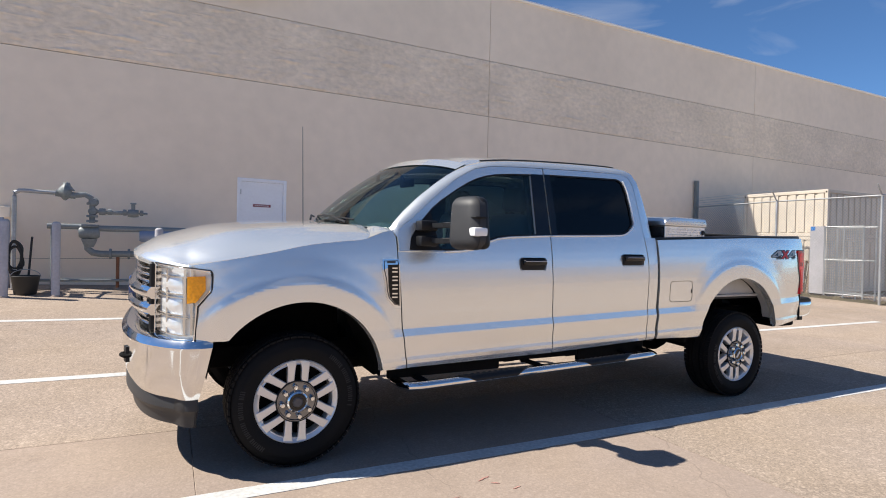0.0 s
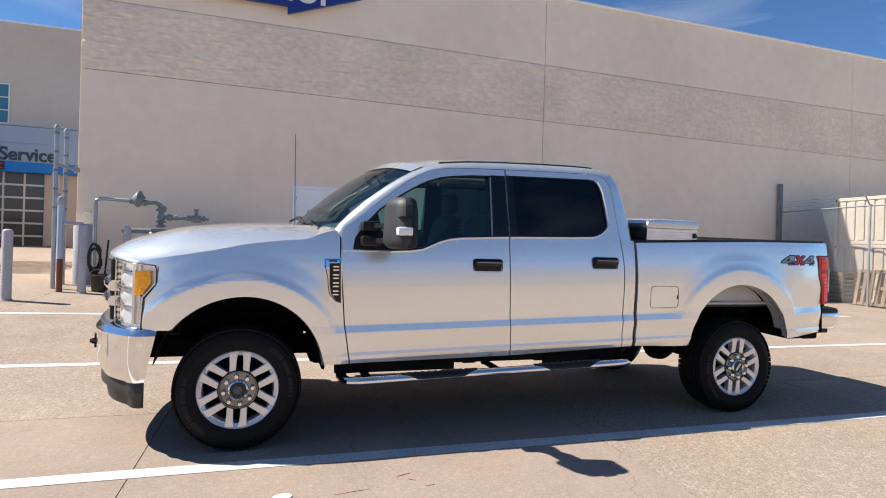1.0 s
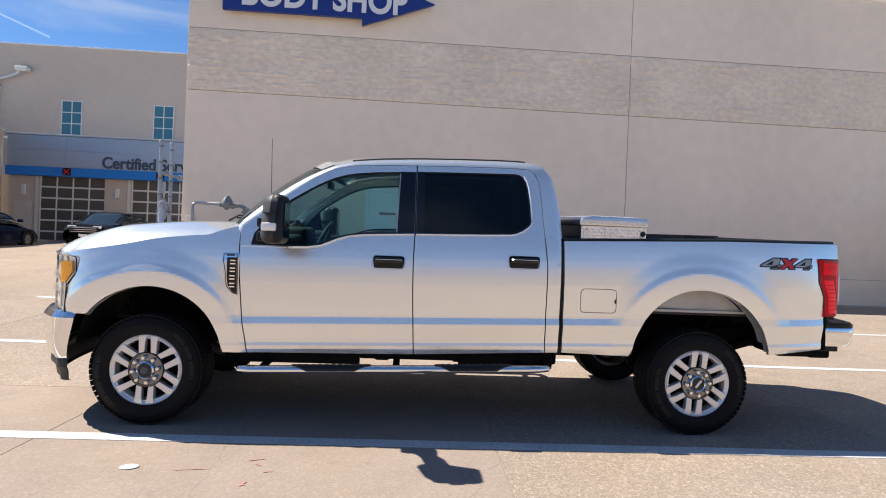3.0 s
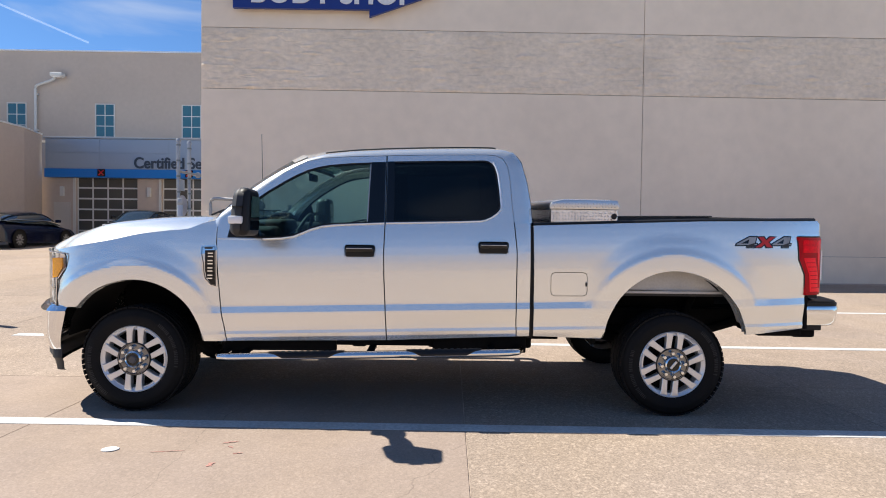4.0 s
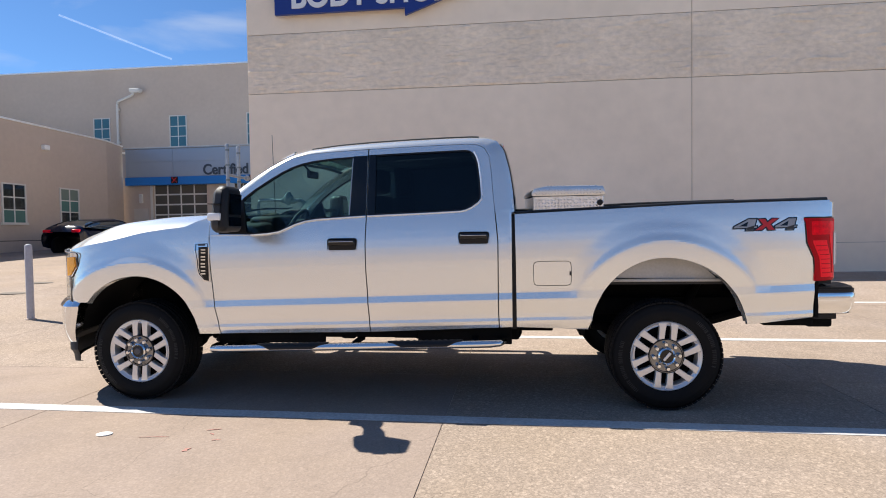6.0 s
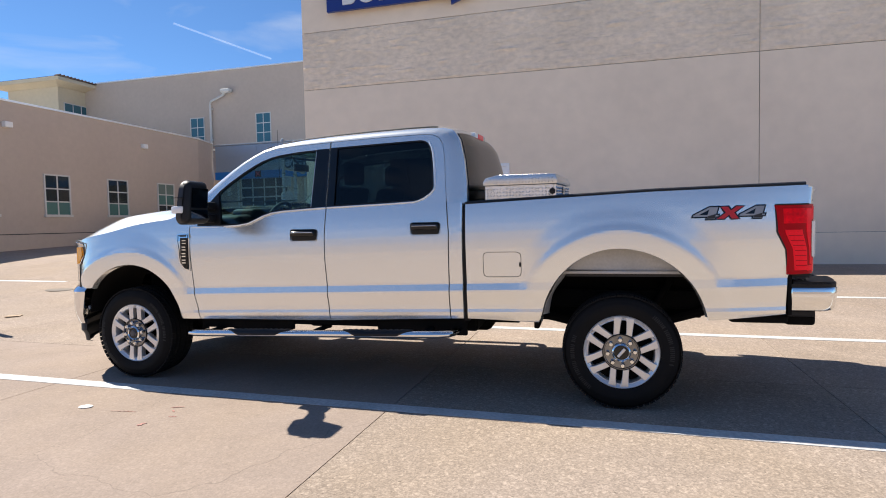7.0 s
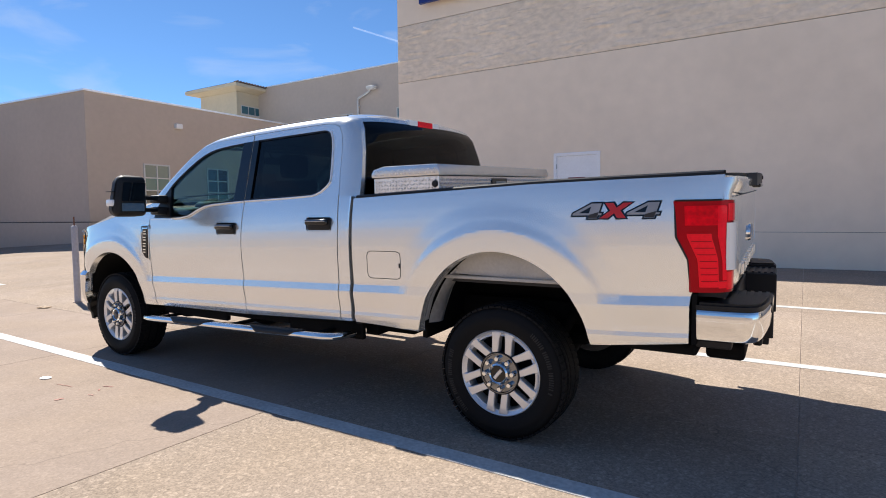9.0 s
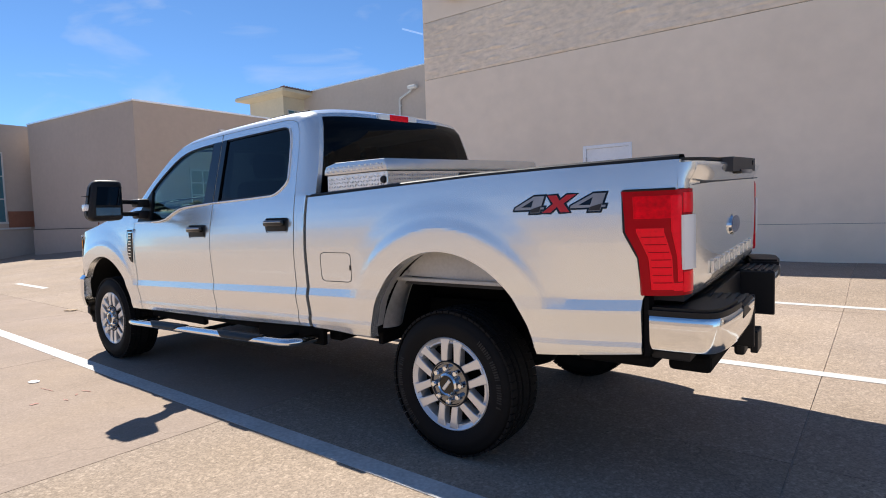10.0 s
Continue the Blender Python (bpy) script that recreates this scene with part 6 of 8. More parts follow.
cap_mesh = mesh_of("hub_cap", spin([(0.0, -0.014), (0.047, -0.012), (0.050, -0.008), (0.050, 0.016)], 32, (0, 0, 0)), BLACK_GLOSS, True)
cap_rim = mesh_of("cap_rim", spin([(0.047, -0.013), (0.053, -0.020), (0.062, -0.012), (0.066, 0.016)], 32, (0, 0, 0)), CHROME, True)
nut_mesh = mesh_of("lug_nut", spin([(0.0, -0.022), (0.012, -0.020), (0.0165, -0.010), (0.0175, 0.016)], 10, (0, 0, 0)), CHROME)
slot_mesh = mesh_of("cap_bar", box(bmesh.new(), (-0.036, -0.018, -0.010), (0.036, -0.012, 0.010), 0.003, 1), ALLOY)
axle_mesh = mesh_of("axle_end", spin([(0.0, -0.024), (0.024, -0.023), (0.030, -0.016), (0.034, -0.006), (0.034, 0.01)], 20, (0, 0, 0)), ALLOY_DARK, True)
disc_mesh = mesh_of("brake_disc", spin([(0.06, 0.10), (0.178, 0.10), (0.178, 0.135), (0.06, 0.135)], 40, (0, 0, 0)), stuff_of("brake_steel", (0.16, 0.15, 0.15), rough=0.5, metal=0.8, vary=0.2, size=30), True)
# black disc standing in for the shade between the spokes; hides the brake disc
back_mesh = mesh_of("dust_shield", spin([(0.0, 0.085), (0.218, 0.085), (0.218, 0.095)], 32, (0, 0, 0)), UNDER)


def wheel(x, far_side, turn, hub_z):
    at = pose(x, 2 * YC if far_side else 0.0, hub_z, 0, 0, 180 if far_side else 0) @ pose(0, 0, 0, 0, turn, 0)
    w = link("wheel", rim_mesh, None, "alloy wheel with six twin spokes and a black tyre")
    w.parent = truck
    w.matrix_parent_inverse = truck.matrix_basis.inverted()
    w.matrix_basis = at

    def kid(name, me, m=None, label=""):
        o = link(name, me, w, label)
        if m is not None:
            o.matrix_basis = m
        return o

    kid("tyre", tyre_mesh, None, "black all-terrain tyre")
    kid("tread", tread_mesh)
    tagged(kid("sidewall_pattern", bars_mesh), kind="stuff")
    kid("hub", hub_mesh)
    kid("hub_ring", hub_ring)
    kid("hub_cap", cap_mesh, None, "gloss black cap")
    kid("cap_rim", cap_rim)
    if x > 1:
        kid("cap_bar", slot_mesh, pose(0, 0, 0, 0, 35, 0))
    else:
        kid("axle_end", axle_mesh, None, "grey axle end in the open hub")
    kid("brake_disc", disc_mesh)
    kid("dust_shield", back_mesh)
    for k in range(6):
        for off in (-0.0415, 0.0415):
            kid("spoke", one_spoke, pose(0, 0, 0, 0, 60 * k, 0) @ Matrix.Translation((0, 0, off)))
    for k in range(8):
        a = math.radians(45 * k + 10)
        kid("lug_nut", nut_mesh, Matrix.Translation((0.0885 * math.cos(a), 0, 0.0885 * math.sin(a))))


wheel(0.0, False, -88, 0.398)
wheel(4.059, False, -85, 0.396)
wheel(0.0, True, 20, 0.398)
wheel(4.059, True, 40, 0.396)

# ---- mirrors ----
for far_side in (False, True):
    def shell():
        bm = box(bmesh.new(), (0.842, -0.525, 1.330), (0.998, -0.255, 1.660), 0.066, 6)
        for v in bm.verts:
            t = (v.co.z - 1.33) / 0.33
            v.co.x += 0.018 * t + 0.40 * max(0.0, -0.36 - v.co.y) * (1 if v.co.x < 0.93 else 0)
            v.co.y += 0.050 * t * t * (1 if v.co.y < -0.36 else 0.0)
        return bm

    bm = shell()
    if far_side:
        flip(bm)
    mi = tpart("door_mirror", bm, GREY_PLASTIC, "large black towing mirror on two arms")
    T = lambda name, make, material, label="", smooth=True: sub(mi, name, make, material, label, smooth, far_side)

    def rim_shape():
        bm = box(bmesh.new(), (0.940, -0.520, 1.334), (1.026, -0.258, 1.655), 0.040, 5)
        for v in bm.verts:
            t = (v.co.z - 1.33) / 0.33
            v.co.y += 0.050 * t * t * (1 if v.co.y < -0.36 else 0.0)
        return bm

    T("mirror_back", rim_shape, BLACK, "black rear rim")
    T("mirror_glass", lambda: sheet(lambda u, v: (1.0290 - 0.004 * (u - 0.5) - 0.001 * v, -0.470 + 0.180 * u + 0.02 * v, 1.455 + 0.145 * v), (0, 1), (0, 1)), MIRROR, "mirror glass")
    T("spot_glass", lambda: sheet(lambda u, v: (1.0275 + 0.002 * v, -0.470 + 0.18 * u, 1.375 + 0.062 * v), (0, 1), (0, 1)), MIRROR, "small wide-angle mirror glass")
    T("marker_lamp", lambda: box(bmesh.new(), (0.895, -0.525, 1.412), (0.99, -0.40, 1.466), 0.012, 2), WHITE_LENS, "clear marker lamp")
    T("seam", lambda: boxes(((0.905, -0.526, 1.525), (0.99, -0.27, 1.529))), BLACK, "", False)
    ARM = [(0.80, -0.02), (0.86, -0.06), (0.925, -0.16), (0.955, -0.27), (0.895, -0.27), (0.875, -0.16), (0.82, -0.07), (0.775, -0.02)]
    for z in (1.385, 1.485):
        T("arm_blade", lambda: plate(ARM, [], lambda a, b: (a, b, z - 0.017), (0, 0, 0.030)), BLACK, "flat black arm", False)
        T("arm", lambda: tube(bmesh.new(), [(0.93, -0.25, z), (0.905, -0.16, z), (0.84, -0.05, z - 0.01), (0.80, -0.01, z - 0.012)], 0.019, 8), BLACK, "black mirror arm")
        T("arm_socket", lambda: box(bmesh.new(), (0.755, -0.085, z - 0.040), (0.88, 0.015, z + 0.028), 0.014, 2), BLACK)


# antenna on the far fender
bm = bmesh.new()
rod(bm, (0.42, 1.75, 1.40), (0.40, 1.75, 2.32), 0.004, 6, 0.0025)
rod(bm, (0.42, 1.75, 1.36), (0.42, 1.75, 1.46), 0.014, 8, 0.008)
tpart("aerial", bm, BLACK, "thin black whip aerial")

# ---- cabin ----
tpart("cabin_floor", boxes(((0.62, 0.06, 0.60), (2.95, 2 * YC - 0.06, 0.66)), ((0.55, 0.08, 0.60), (0.64, 2 * YC - 0.08, 1.40))), TRIM_DARK, "", False)
tpart("dashboard", box(bmesh.new(), (0.58, 0.12, 1.10), (1.02, 2 * YC - 0.12, 1.40), 0.05, 3), TRIM_DARK, "dark dashboard")
tpart("instrument_hood", box(bmesh.new(), (0.80, 0.30, 1.34), (1.04, 0.74, 1.45), 0.04, 3), TRIM_DARK)
bm = bmesh.new()
tube(bm, [Vector((1.12, 0.53, 1.32)) + 0.19 * (math.cos(a) * Vector((0, 1, 0)) + math.sin(a) * Vector((0.42, 0, 0.9))) for a in np.linspace(0, 2 * math.pi, 29)], 0.016, 8)
wheel_s = tpart("steering_wheel", bm, TRIM_DARK, "dark steering wheel")
sub(wheel_s, "column", lambda: rod(bmesh.new(), (0.95, 0.53, 1.25), (1.11, 0.53, 1.32), 0.05), TRIM_DARK)
sub(wheel_s, "wheel_boss", lambda: boxes(((1.08, 0.45, 1.27), (1.12, 0.61, 1.37)), ((1.10, 0.36, 1.31), (1.12, 0.70, 1.345)), bevel=0.008), TRIM_DARK)


def seat_parts(x, y, w):
    bm = bmesh.new()
    box(bm, (x, y - w / 2, 0.92), (x + 0.52, y + w / 2, 1.06), 0.05, 3)
    s = tpart("seat", bm, SEAT, "grey cloth seat with a headrest")

    def back():
        b = box(bmesh.new(), (x + 0.46, y - w / 2, 1.0), (x + 0.60, y + w / 2, 1.60), 0.05, 3)
        for v in b.verts:
            v.co.x += (v.co.z - 1.0) * 0.28
        return b

    def head():
        b = box(bmesh.new(), (x + 0.66, y - 0.14, 1.62), (x + 0.76, y + 0.14, 1.82), 0.045, 3)
        return b

    sub(s, "backrest", back, SEAT, "", True)
    sub(s, "headrest", head, SEAT, "", True)
    sub(s, "seat_base", lambda: boxes(((x + 0.05, y - w / 2 + 0.04, 0.66), (x + 0.46, y + w / 2 - 0.04, 0.94))), TRIM_DARK)


seat_parts(1.18, 0.52, 0.52)
seat_parts(1.18, 2 * YC - 0.52, 0.52)
seat_parts(2.10, 0.50, 0.60)
seat_parts(2.10, 2 * YC - 0.50, 0.60)
for far_side in (False, True):
    bm = boxes(((0.70, 0.085, 0.66), (2.86, 0.11, 1.30)))
    if far_side:
        flip(bm)
    tpart("door_lining", bm, TRIM_DARK, "", False)
    bm = plate([(1.74, 1.92), (1.90, 1.92), (1.96, 1.28), (1.74, 1.28)], [], lambda a, b: (a, up_y(b) + 0.05, b), (0, 0.04, 0))
    if far_side:
        flip(bm)
    tpart("pillar_lining", bm, TRIM_DARK, "", False)
tpart("headliner", sheet(lambda u, w: Vector(roof_at(0.04 + 0.93 * u, 0.04 + 0.92 * w)) - Vector((0, 0, 0.03)), np.linspace(0, 1, 14), np.linspace(0, 1, 12)), HEADLINER, "pale grey headliner")
mi = tpart("cabin_mirror", box(bmesh.new(), (1.10, YC - 0.13, 1.79), (1.13, YC + 0.13, 1.86), 0.012, 2), BLACK, "cabin mirror under the windscreen top")
sub(mi, "stem", lambda: rod(bmesh.new(), (1.10, YC, 1.84), (1.03, YC, 1.92), 0.01, 8), BLACK)

# ---- underneath ----
for y in (0.53, 1.37):
    bm = boxes(((-0.75, y, 0.50), (0.8, y + 0.07, 0.64)), ((0.8, y, 0.46), (3.3, y + 0.07, 0.62)), ((3.3, y, 0.60), (5.2, y + 0.07, 0.74)), bevel=0.01)
    tpart("frame_rail", bm, UNDER, "", False)
for x in (0.0, 4.059):
    bm = rod(bmesh.new(), (x, 0.14, 0.39), (x, 2 * YC - 0.14, 0.39), 0.05, 14)
    ax = tpart("axle", bm, UNDER)
    sub(ax, "differential", lambda: spin([(0.0, -0.16), (0.10, -0.13), (0.16, -0.04), (0.17, 0.04), (0.11, 0.13), (0.0, 0.16)], 18, (x, YC - (0.25 if x == 0 else 0.0), 0.39)), UNDER, "", True)
for y in (0.50, 1.46):
    bm = bmesh.new()
    tube(bm, [(3.35, y, 0.58), (3.7, y, 0.50), (4.06, y, 0.46), (4.4, y, 0.52), (4.8, y, 0.64)], 0.035, 8)
    tpart("leaf_spring", bm, UNDER)
    tpart("shock_absorber", rod(bmesh.new(), (4.2, y - 0.07, 0.42), (4.45, y + 0.05, 0.86), 0.032, 10), UNDER)
tpart("gearbox", box(bmesh.new(), (0.5, YC - 0.2, 0.34), (1.9, YC + 0.2, 0.66), 0.06, 2), UNDER)
tpart("engine_sump", box(bmesh.new(), (-0.45, YC - 0.35, 0.50), (0.45, YC + 0.35, 1.10), 0.08, 2), UNDER)
tpart("prop_shaft", rod(bmesh.new(), (1.7, YC, 0.52), (3.95, YC, 0.42), 0.05), UNDER)
tpart("fuel_tank", box(bmesh.new(), (1.9, 0.62, 0.36), (3.05, 0.92, 0.62), 0.05, 2), UNDER)
tpart("exhaust_box", box(bmesh.new(), (2.3, 1.08, 0.46), (3.2, 1.34, 0.62), 0.06, 3), stuff_of("dull_exhaust", (0.12, 0.11, 0.10), rough=0.6, metal=0.6, vary=0.3, size=20))
tpart("spare_wheel", spin([(0.0, -0.09), (0.24, -0.09), (0.36, -0.10), (0.39, -0.04), (0.39, 0.04), (0.36, 0.10), (0.24, 0.09), (0.0, 0.09)], 32, (4.72, YC, 0.66), "z"), RUBBER, "spare wheel slung under the bed")
tpart("mud_guard", boxes(((3.46, 0.10, 0.52), (3.50, 0.50, 0.62)), bevel=0.01), UNDER, "", False)

# added black panels that hide lit ground and darken the view under the sills
for far_side in (False, True):
    bm = boxes(((0.62, 0.10, 0.45), (1.50, 0.14, 0.60)), ((1.50, 0.10, 0.497), (2.24, 0.14, 0.60)), ((2.24, 0.10, 0.45), (2.96, 0.14, 0.60)), ((0.62, 0.14, 0.53), (2.96, 0.50, 0.58)), ((3.0, 0.30, 0.58), (3.44, 0.50, 0.66)), bevel=0.01)
    if far_side:
        flip(bm)
    tpart("rocker_skirt", bm, UNDER, "", False)
pair("arch_flap", lambda: boxes(((0.535, 0.16, 0.47), (0.56, 0.62, 0.64)), bevel=0.008), UNDER, "", False)
for x in (0.9, 1.6, 2.2, 2.9):
    tpart("cross_member", boxes(((x, 0.20, 0.46), (x + 0.12, 2 * YC - 0.20, 0.58)), bevel=0.02), UNDER, "", False)

# ---- tool box across the bed ----
def tread_plate(a0, a1, b0, b1, place):
    """Raised bars of tread plate on a face."""
    bm = bmesh.new()
    step = 0.023
    na, nb = int((a1 - a0) / step), int((b1 - b0) / step)
    for i in range(na):
        for j in range(nb):
            a, b = a0 + (i + 0.5) * step, b0 + (j + 0.5) * step
            s = 1 if (i + j) % 2 else -1
            d, w = 0.0125, 0.0044
            c = [(a - d * 0.7, b - s * d * 0.7), (a + w * 0.7, b - s * w * 0.7), (a + d * 0.7, b + s * d * 0.7), (a - w * 0.7, b + s * w * 0.7)]
            base = [bm.verts.new(place(p, q, 0.0)) for p, q in c]
            tip = bm.verts.new(place(a, b, 0.0058))
            for k in range(4):
                bm.faces.new((base[k], base[(k + 1) % 4], tip))
    return bm


tool = holder("tool_box", (3.38, YC, 1.45), "bright tread-plate aluminium tool box across the truck bed", "tool box")
def bpart(name, bm, material, label="", smooth=False):
    return under(link(name, mesh_of(name, lean(bm), material, smooth), None, label), tool)


BX0, BX1, BY0, BY1 = 3.115, 3.642, 0.035, 1.86
body = bpart("body", boxes(((BX0 + 0.012, BY0 + 0.012, 1.452), (BX1 - 0.010, BY1 - 0.012, 1.562)), ((BX0 + 0.03, 0.16, 1.06), (BX1 - 0.03, BY1 - 0.14, 1.455)), bevel=0.004), DIAMOND)
lid_prof = [(BX0, 1.565), (BX1, 1.565), (BX1 + 0.002, 1.590), (BX1 - 0.016, 1.632), (BX0 + 0.10, 1.636), (BX0 + 0.018, 1.618), (BX0 - 0.002, 1.590)]
lid_bm = plate(lid_prof, [], lambda a, b: (a, BY0, b), (0, BY1 - BY0, 0))
bmesh.ops.bevel(lid_bm, geom=[e for e in lid_bm.edges if e.calc_face_angle(0.0) > 0.3], offset=0.006, segments=2, affect="EDGES", profile=0.5)
lid = bpart("lid", lid_bm, SMOOTH_ALU, "smooth bright lid with tread-plate ends", True)
for far_side in (False, True):
    y, s = (BY0, 1) if not far_side else (BY1, -1)
    link("tread_pattern", mesh_of("tread_pattern", lean(tread_plate(BX0 + 0.02, BX1 - 0.02, 1.455, 1.560, lambda a, b, h: (a, y + s * 0.012 - s * h, b))), DIAMOND), body, kind="stuff")
    link("tread_pattern", mesh_of("tread_pattern", lean(tread_plate(BX0 + 0.02, BX1 - 0.02, 1.570, 1.618, lambda a, b, h: (a, y - s * h, b))), DIAMOND), lid, kind="stuff")
    bpart("latch", spin([(0.0, -0.012), (0.018, -0.010), (0.022, 0.0)], 16, (BX1 - 0.036, y + s * 0.010, 1.512)), BLACK, "black lock", True)
link("tread_pattern", mesh_of("tread_pattern", lean(tread_plate(BY0 + 0.02, BY1 - 0.02, 1.455, 1.560, lambda a, b, h: (BX1 - 0.010 + h, a, b))), DIAMOND), body, kind="stuff")
link("tread_pattern", mesh_of("tread_pattern", lean(tread_plate(BY0 + 0.01, BY1 - 0.01, BX0 + 0.11, BX1 - 0.03, lambda a, b, h: (b, a, 1.6355 - 0.0085 * (b - BX0 - 0.1) + h))), DIAMOND), lid, kind="stuff")
plate_ = bpart("maker_plate", boxes(((BX1 - 0.008, 0.765, 1.482), (BX1 - 0.002, 1.015, 1.548)), bevel=0.003), BLACK_GLOSS, "small black maker's plate")
link("plate_bar", mesh_of("plate_bar", lean(boxes(((BX1 - 0.003, 0.83, 1.505), (BX1 - 0.001, 0.99, 1.525)))), GALV), plate_, "pale bar of lettering")


# ---- bollards and gas fittings by the wall ----
def bollard(x, y, h, r=0.085, lean=0.0):
    z = gz(x, y) - 0.01
    bm = spin([(0.0, h + 0.035), (r * 0.55, h + 0.03), (r * 0.9, h + 0.012), (r, h - 0.01), (r, 0.0)], 20, (0, 0, 0), "z")
    ob = thing("bollard", bm, POST_GREY, "grey painted steel bollard set in the concrete", "bollard", "bollards", smooth=True)
    part("base_collar", spin([(r, 0.03), (r + 0.02, 0.02), (r + 0.025, 0.0)], 20, (0, 0, 0), "z"), JOINT, ob)
    ob.matrix_basis = pose(x, y, z, lean, 0, 0)
    return ob


bollard(-2.97, 7.95, 1.24, 0.070)
bollard(-2.27, 8.03, 1.24, 0.064)
bollard(-0.72, 8.05, 1.22, 0.07)
bollard(-3.80, 7.05, 1.14, 0.075)
bollard(-4.25, 3.55, 1.12, 0.05)
thin = bollard(-4.06, 1.54, 1.19, 0.046)
part("rod_stub", rod(bmesh.new(), (0.0, 0.0, 1.20), (0.0, 0.0, 1.36), 0.010, 8), RUST, thin, "rusty rod standing out of the top")

gas = holder("gas_meter_set", (-2.3, 8.7, gz(-2.3, 8.7)), "grey painted gas regulator and pipework before the wall", "gas meter")
def gpart(name, bm, material=PIPE_GREY, label="", smooth=True):
    return under(link(name, mesh_of(name, bm, material, smooth), None, label), gas)


GY = 8.75
gpart("riser_pipe", tube(bmesh.new(), [(-2.98, GY, 0.4), (-2.98, GY, 2.02), (-2.965, GY, 2.09), (-2.91, GY, 2.125), (-2.84, GY, 2.13), (-2.38, GY, 2.115)], 0.036, 12), GALV, "bent galvanised riser")
bm = spin([(0.0, -0.10), (0.06, -0.10), (0.14, -0.03), (0.155, 0.0), (0.14, 0.03), (0.06, 0.10), (0.0, 0.10)], 24, (-2.24, GY, 2.14), "x")
rod(bm, (-2.38, GY, 2.115), (-2.08, GY, 2.08), 0.06, 14)
gpart("regulator", bm, PIPE_GREY, "disc-shaped regulator")
gpart("regulator_outlet", tube(bmesh.new(), [(-2.10, GY, 2.09), (-1.93, GY, 2.11), (-1.84, GY, 2.05), (-1.82, GY, 1.95), (-1.82, GY, 1.6)], 0.05, 12))
for z in (1.95, 1.72, 1.63):
    gpart("flange", spin([(0.0, -0.02), (0.09, -0.02), (0.095, 0.0), (0.09, 0.02), (0.0, 0.02)], 16, (-1.82, GY, z), "z"))
bm = bmesh.new()
tube(bm, [(-1.80, GY, 1.82), (-1.6, GY, 1.80), (-1.2, GY, 1.80)], 0.035, 10)
gpart("relief_pipe", bm)
bm = spin([(0.0, -0.09), (0.07, -0.09), (0.08, 0.0), (0.07, 0.09), (0.0, 0.09)], 14, (-1.16, GY, 1.80), "x")
rod(bm, (-1.16, GY, 1.82), (-1.16, GY, 1.97), 0.035, 10)
gpart("relief_valve", bm)
for x, r, w in ((-1.66, 0.06, 0.05), (-1.54, 0.05, 0.035), (-1.30, 0.055, 0.03), (-1.02, 0.05, 0.03)):
    gpart("union_nut", spin([(0.0, -w), (r, -w), (r * 1.08, 0.0), (r, w), (0.0, w)], 8, (x, GY, 1.81), "x"))
gpart("valve_stem", rod(bmesh.new(), (-1.07, GY, 1.80), (-0.92, GY, 1.80), 0.022, 8))
gpart("valve_handle", boxes(((-1.21, GY - 0.02, 1.97), (-1.11, GY + 0.02, 2.00)), bevel=0.006))
gpart("elbow", spin([(0.0, -0.07), (0.06, -0.06), (0.085, 0.0), (0.06, 0.06), (0.0, 0.07)], 12, (-1.80, GY, 1.98)))
gpart("elbow", spin([(0.0, -0.07), (0.06, -0.06), (0.08, 0.0), (0.06, 0.06), (0.0, 0.07)], 12, (-1.81, GY, 1.81)))
gpart("regulator_bonnet", spin([(0.0, 0.20), (0.05, 0.19), (0.065, 0.14), (0.13, 0.05), (0.0, 0.04)], 16, (-2.22, GY, 2.12), "z"))
gpart("meter_flange", spin([(0.0, -0.025), (0.15, -0.025), (0.16, 0.0), (0.15, 0.025), (0.0, 0.025)], 18, (-1.86, GY, 1.54), "z"))
gpart("meter_cup", spin([(0.0, -0.16), (0.07, -0.15), (0.11, -0.06), (0.13, 0.0), (0.0, 0.0)], 16, (-1.86, GY, 1.30), "z"))
bm = spin([(0.0, -0.16), (0.09, -0.16), (0.13, -0.10), (0.13, 0.10), (0.09, 0.16), (0.0, 0.16)], 20, (-1.86, GY, 1.42), "x")
gpart("meter_body", bm, PIPE_GREY, "round meter body")
bm = bmesh.new()
tube(bm, [(-2.5, GY, 1.52), (-1.9, GY, 1.52)], 0.05, 10)
tube(bm, [(-1.75, GY, 1.50), (-1.0, GY, 1.50), (0.3, GY, 1.50)], 0.055, 12)
gpart("header_pipe", bm)
bm = spin([(0.0, -0.55), (0.10, -0.55), (0.12, -0.50), (0.12, 0.50), (0.10, 0.55), (0.0, 0.55)], 20, (-0.5, GY + 0.02, 1.38), "x")
gpart("filter_vessel", bm, stuff_of("blue_grey_paint", (0.22, 0.28, 0.40), rough=0.5, vary=0.1, size=20), "blue-grey filter vessel")
bm = bmesh.new()
tube(bm, [(-1.90, GY, 1.34), (-1.88, GY, 1.12), (-1.80, GY, 1.05), (-1.68, GY, 1.03), (0.2, GY, 1.03)], 0.06, 12)
gpart("outlet_pipe", bm)
for x in (-1.52, -1.22, 0.05):
    gpart("flange", spin([(0.0, -0.02), (0.095, -0.02), (0.1, 0.0), (0.095, 0.02), (0.0, 0.02)], 16, (x, GY, 1.03), "x"))
gpart("pipe_stand", rod(bmesh.new(), (-1.40, GY, 0.40), (-1.40, GY, 0.97), 0.03, 10), RUST, "rusty pipe stand")
gpart("pipe_stand", rod(bmesh.new(), (-2.42, GY, 0.40), (-2.42, GY, 1.5), 0.03, 10))
gpart("low_pipe", tube(bmesh.new(), [(-2.9, GY - 0.1, 0.56), (-1.0, GY - 0.1, 0.54)], 0.025, 8))
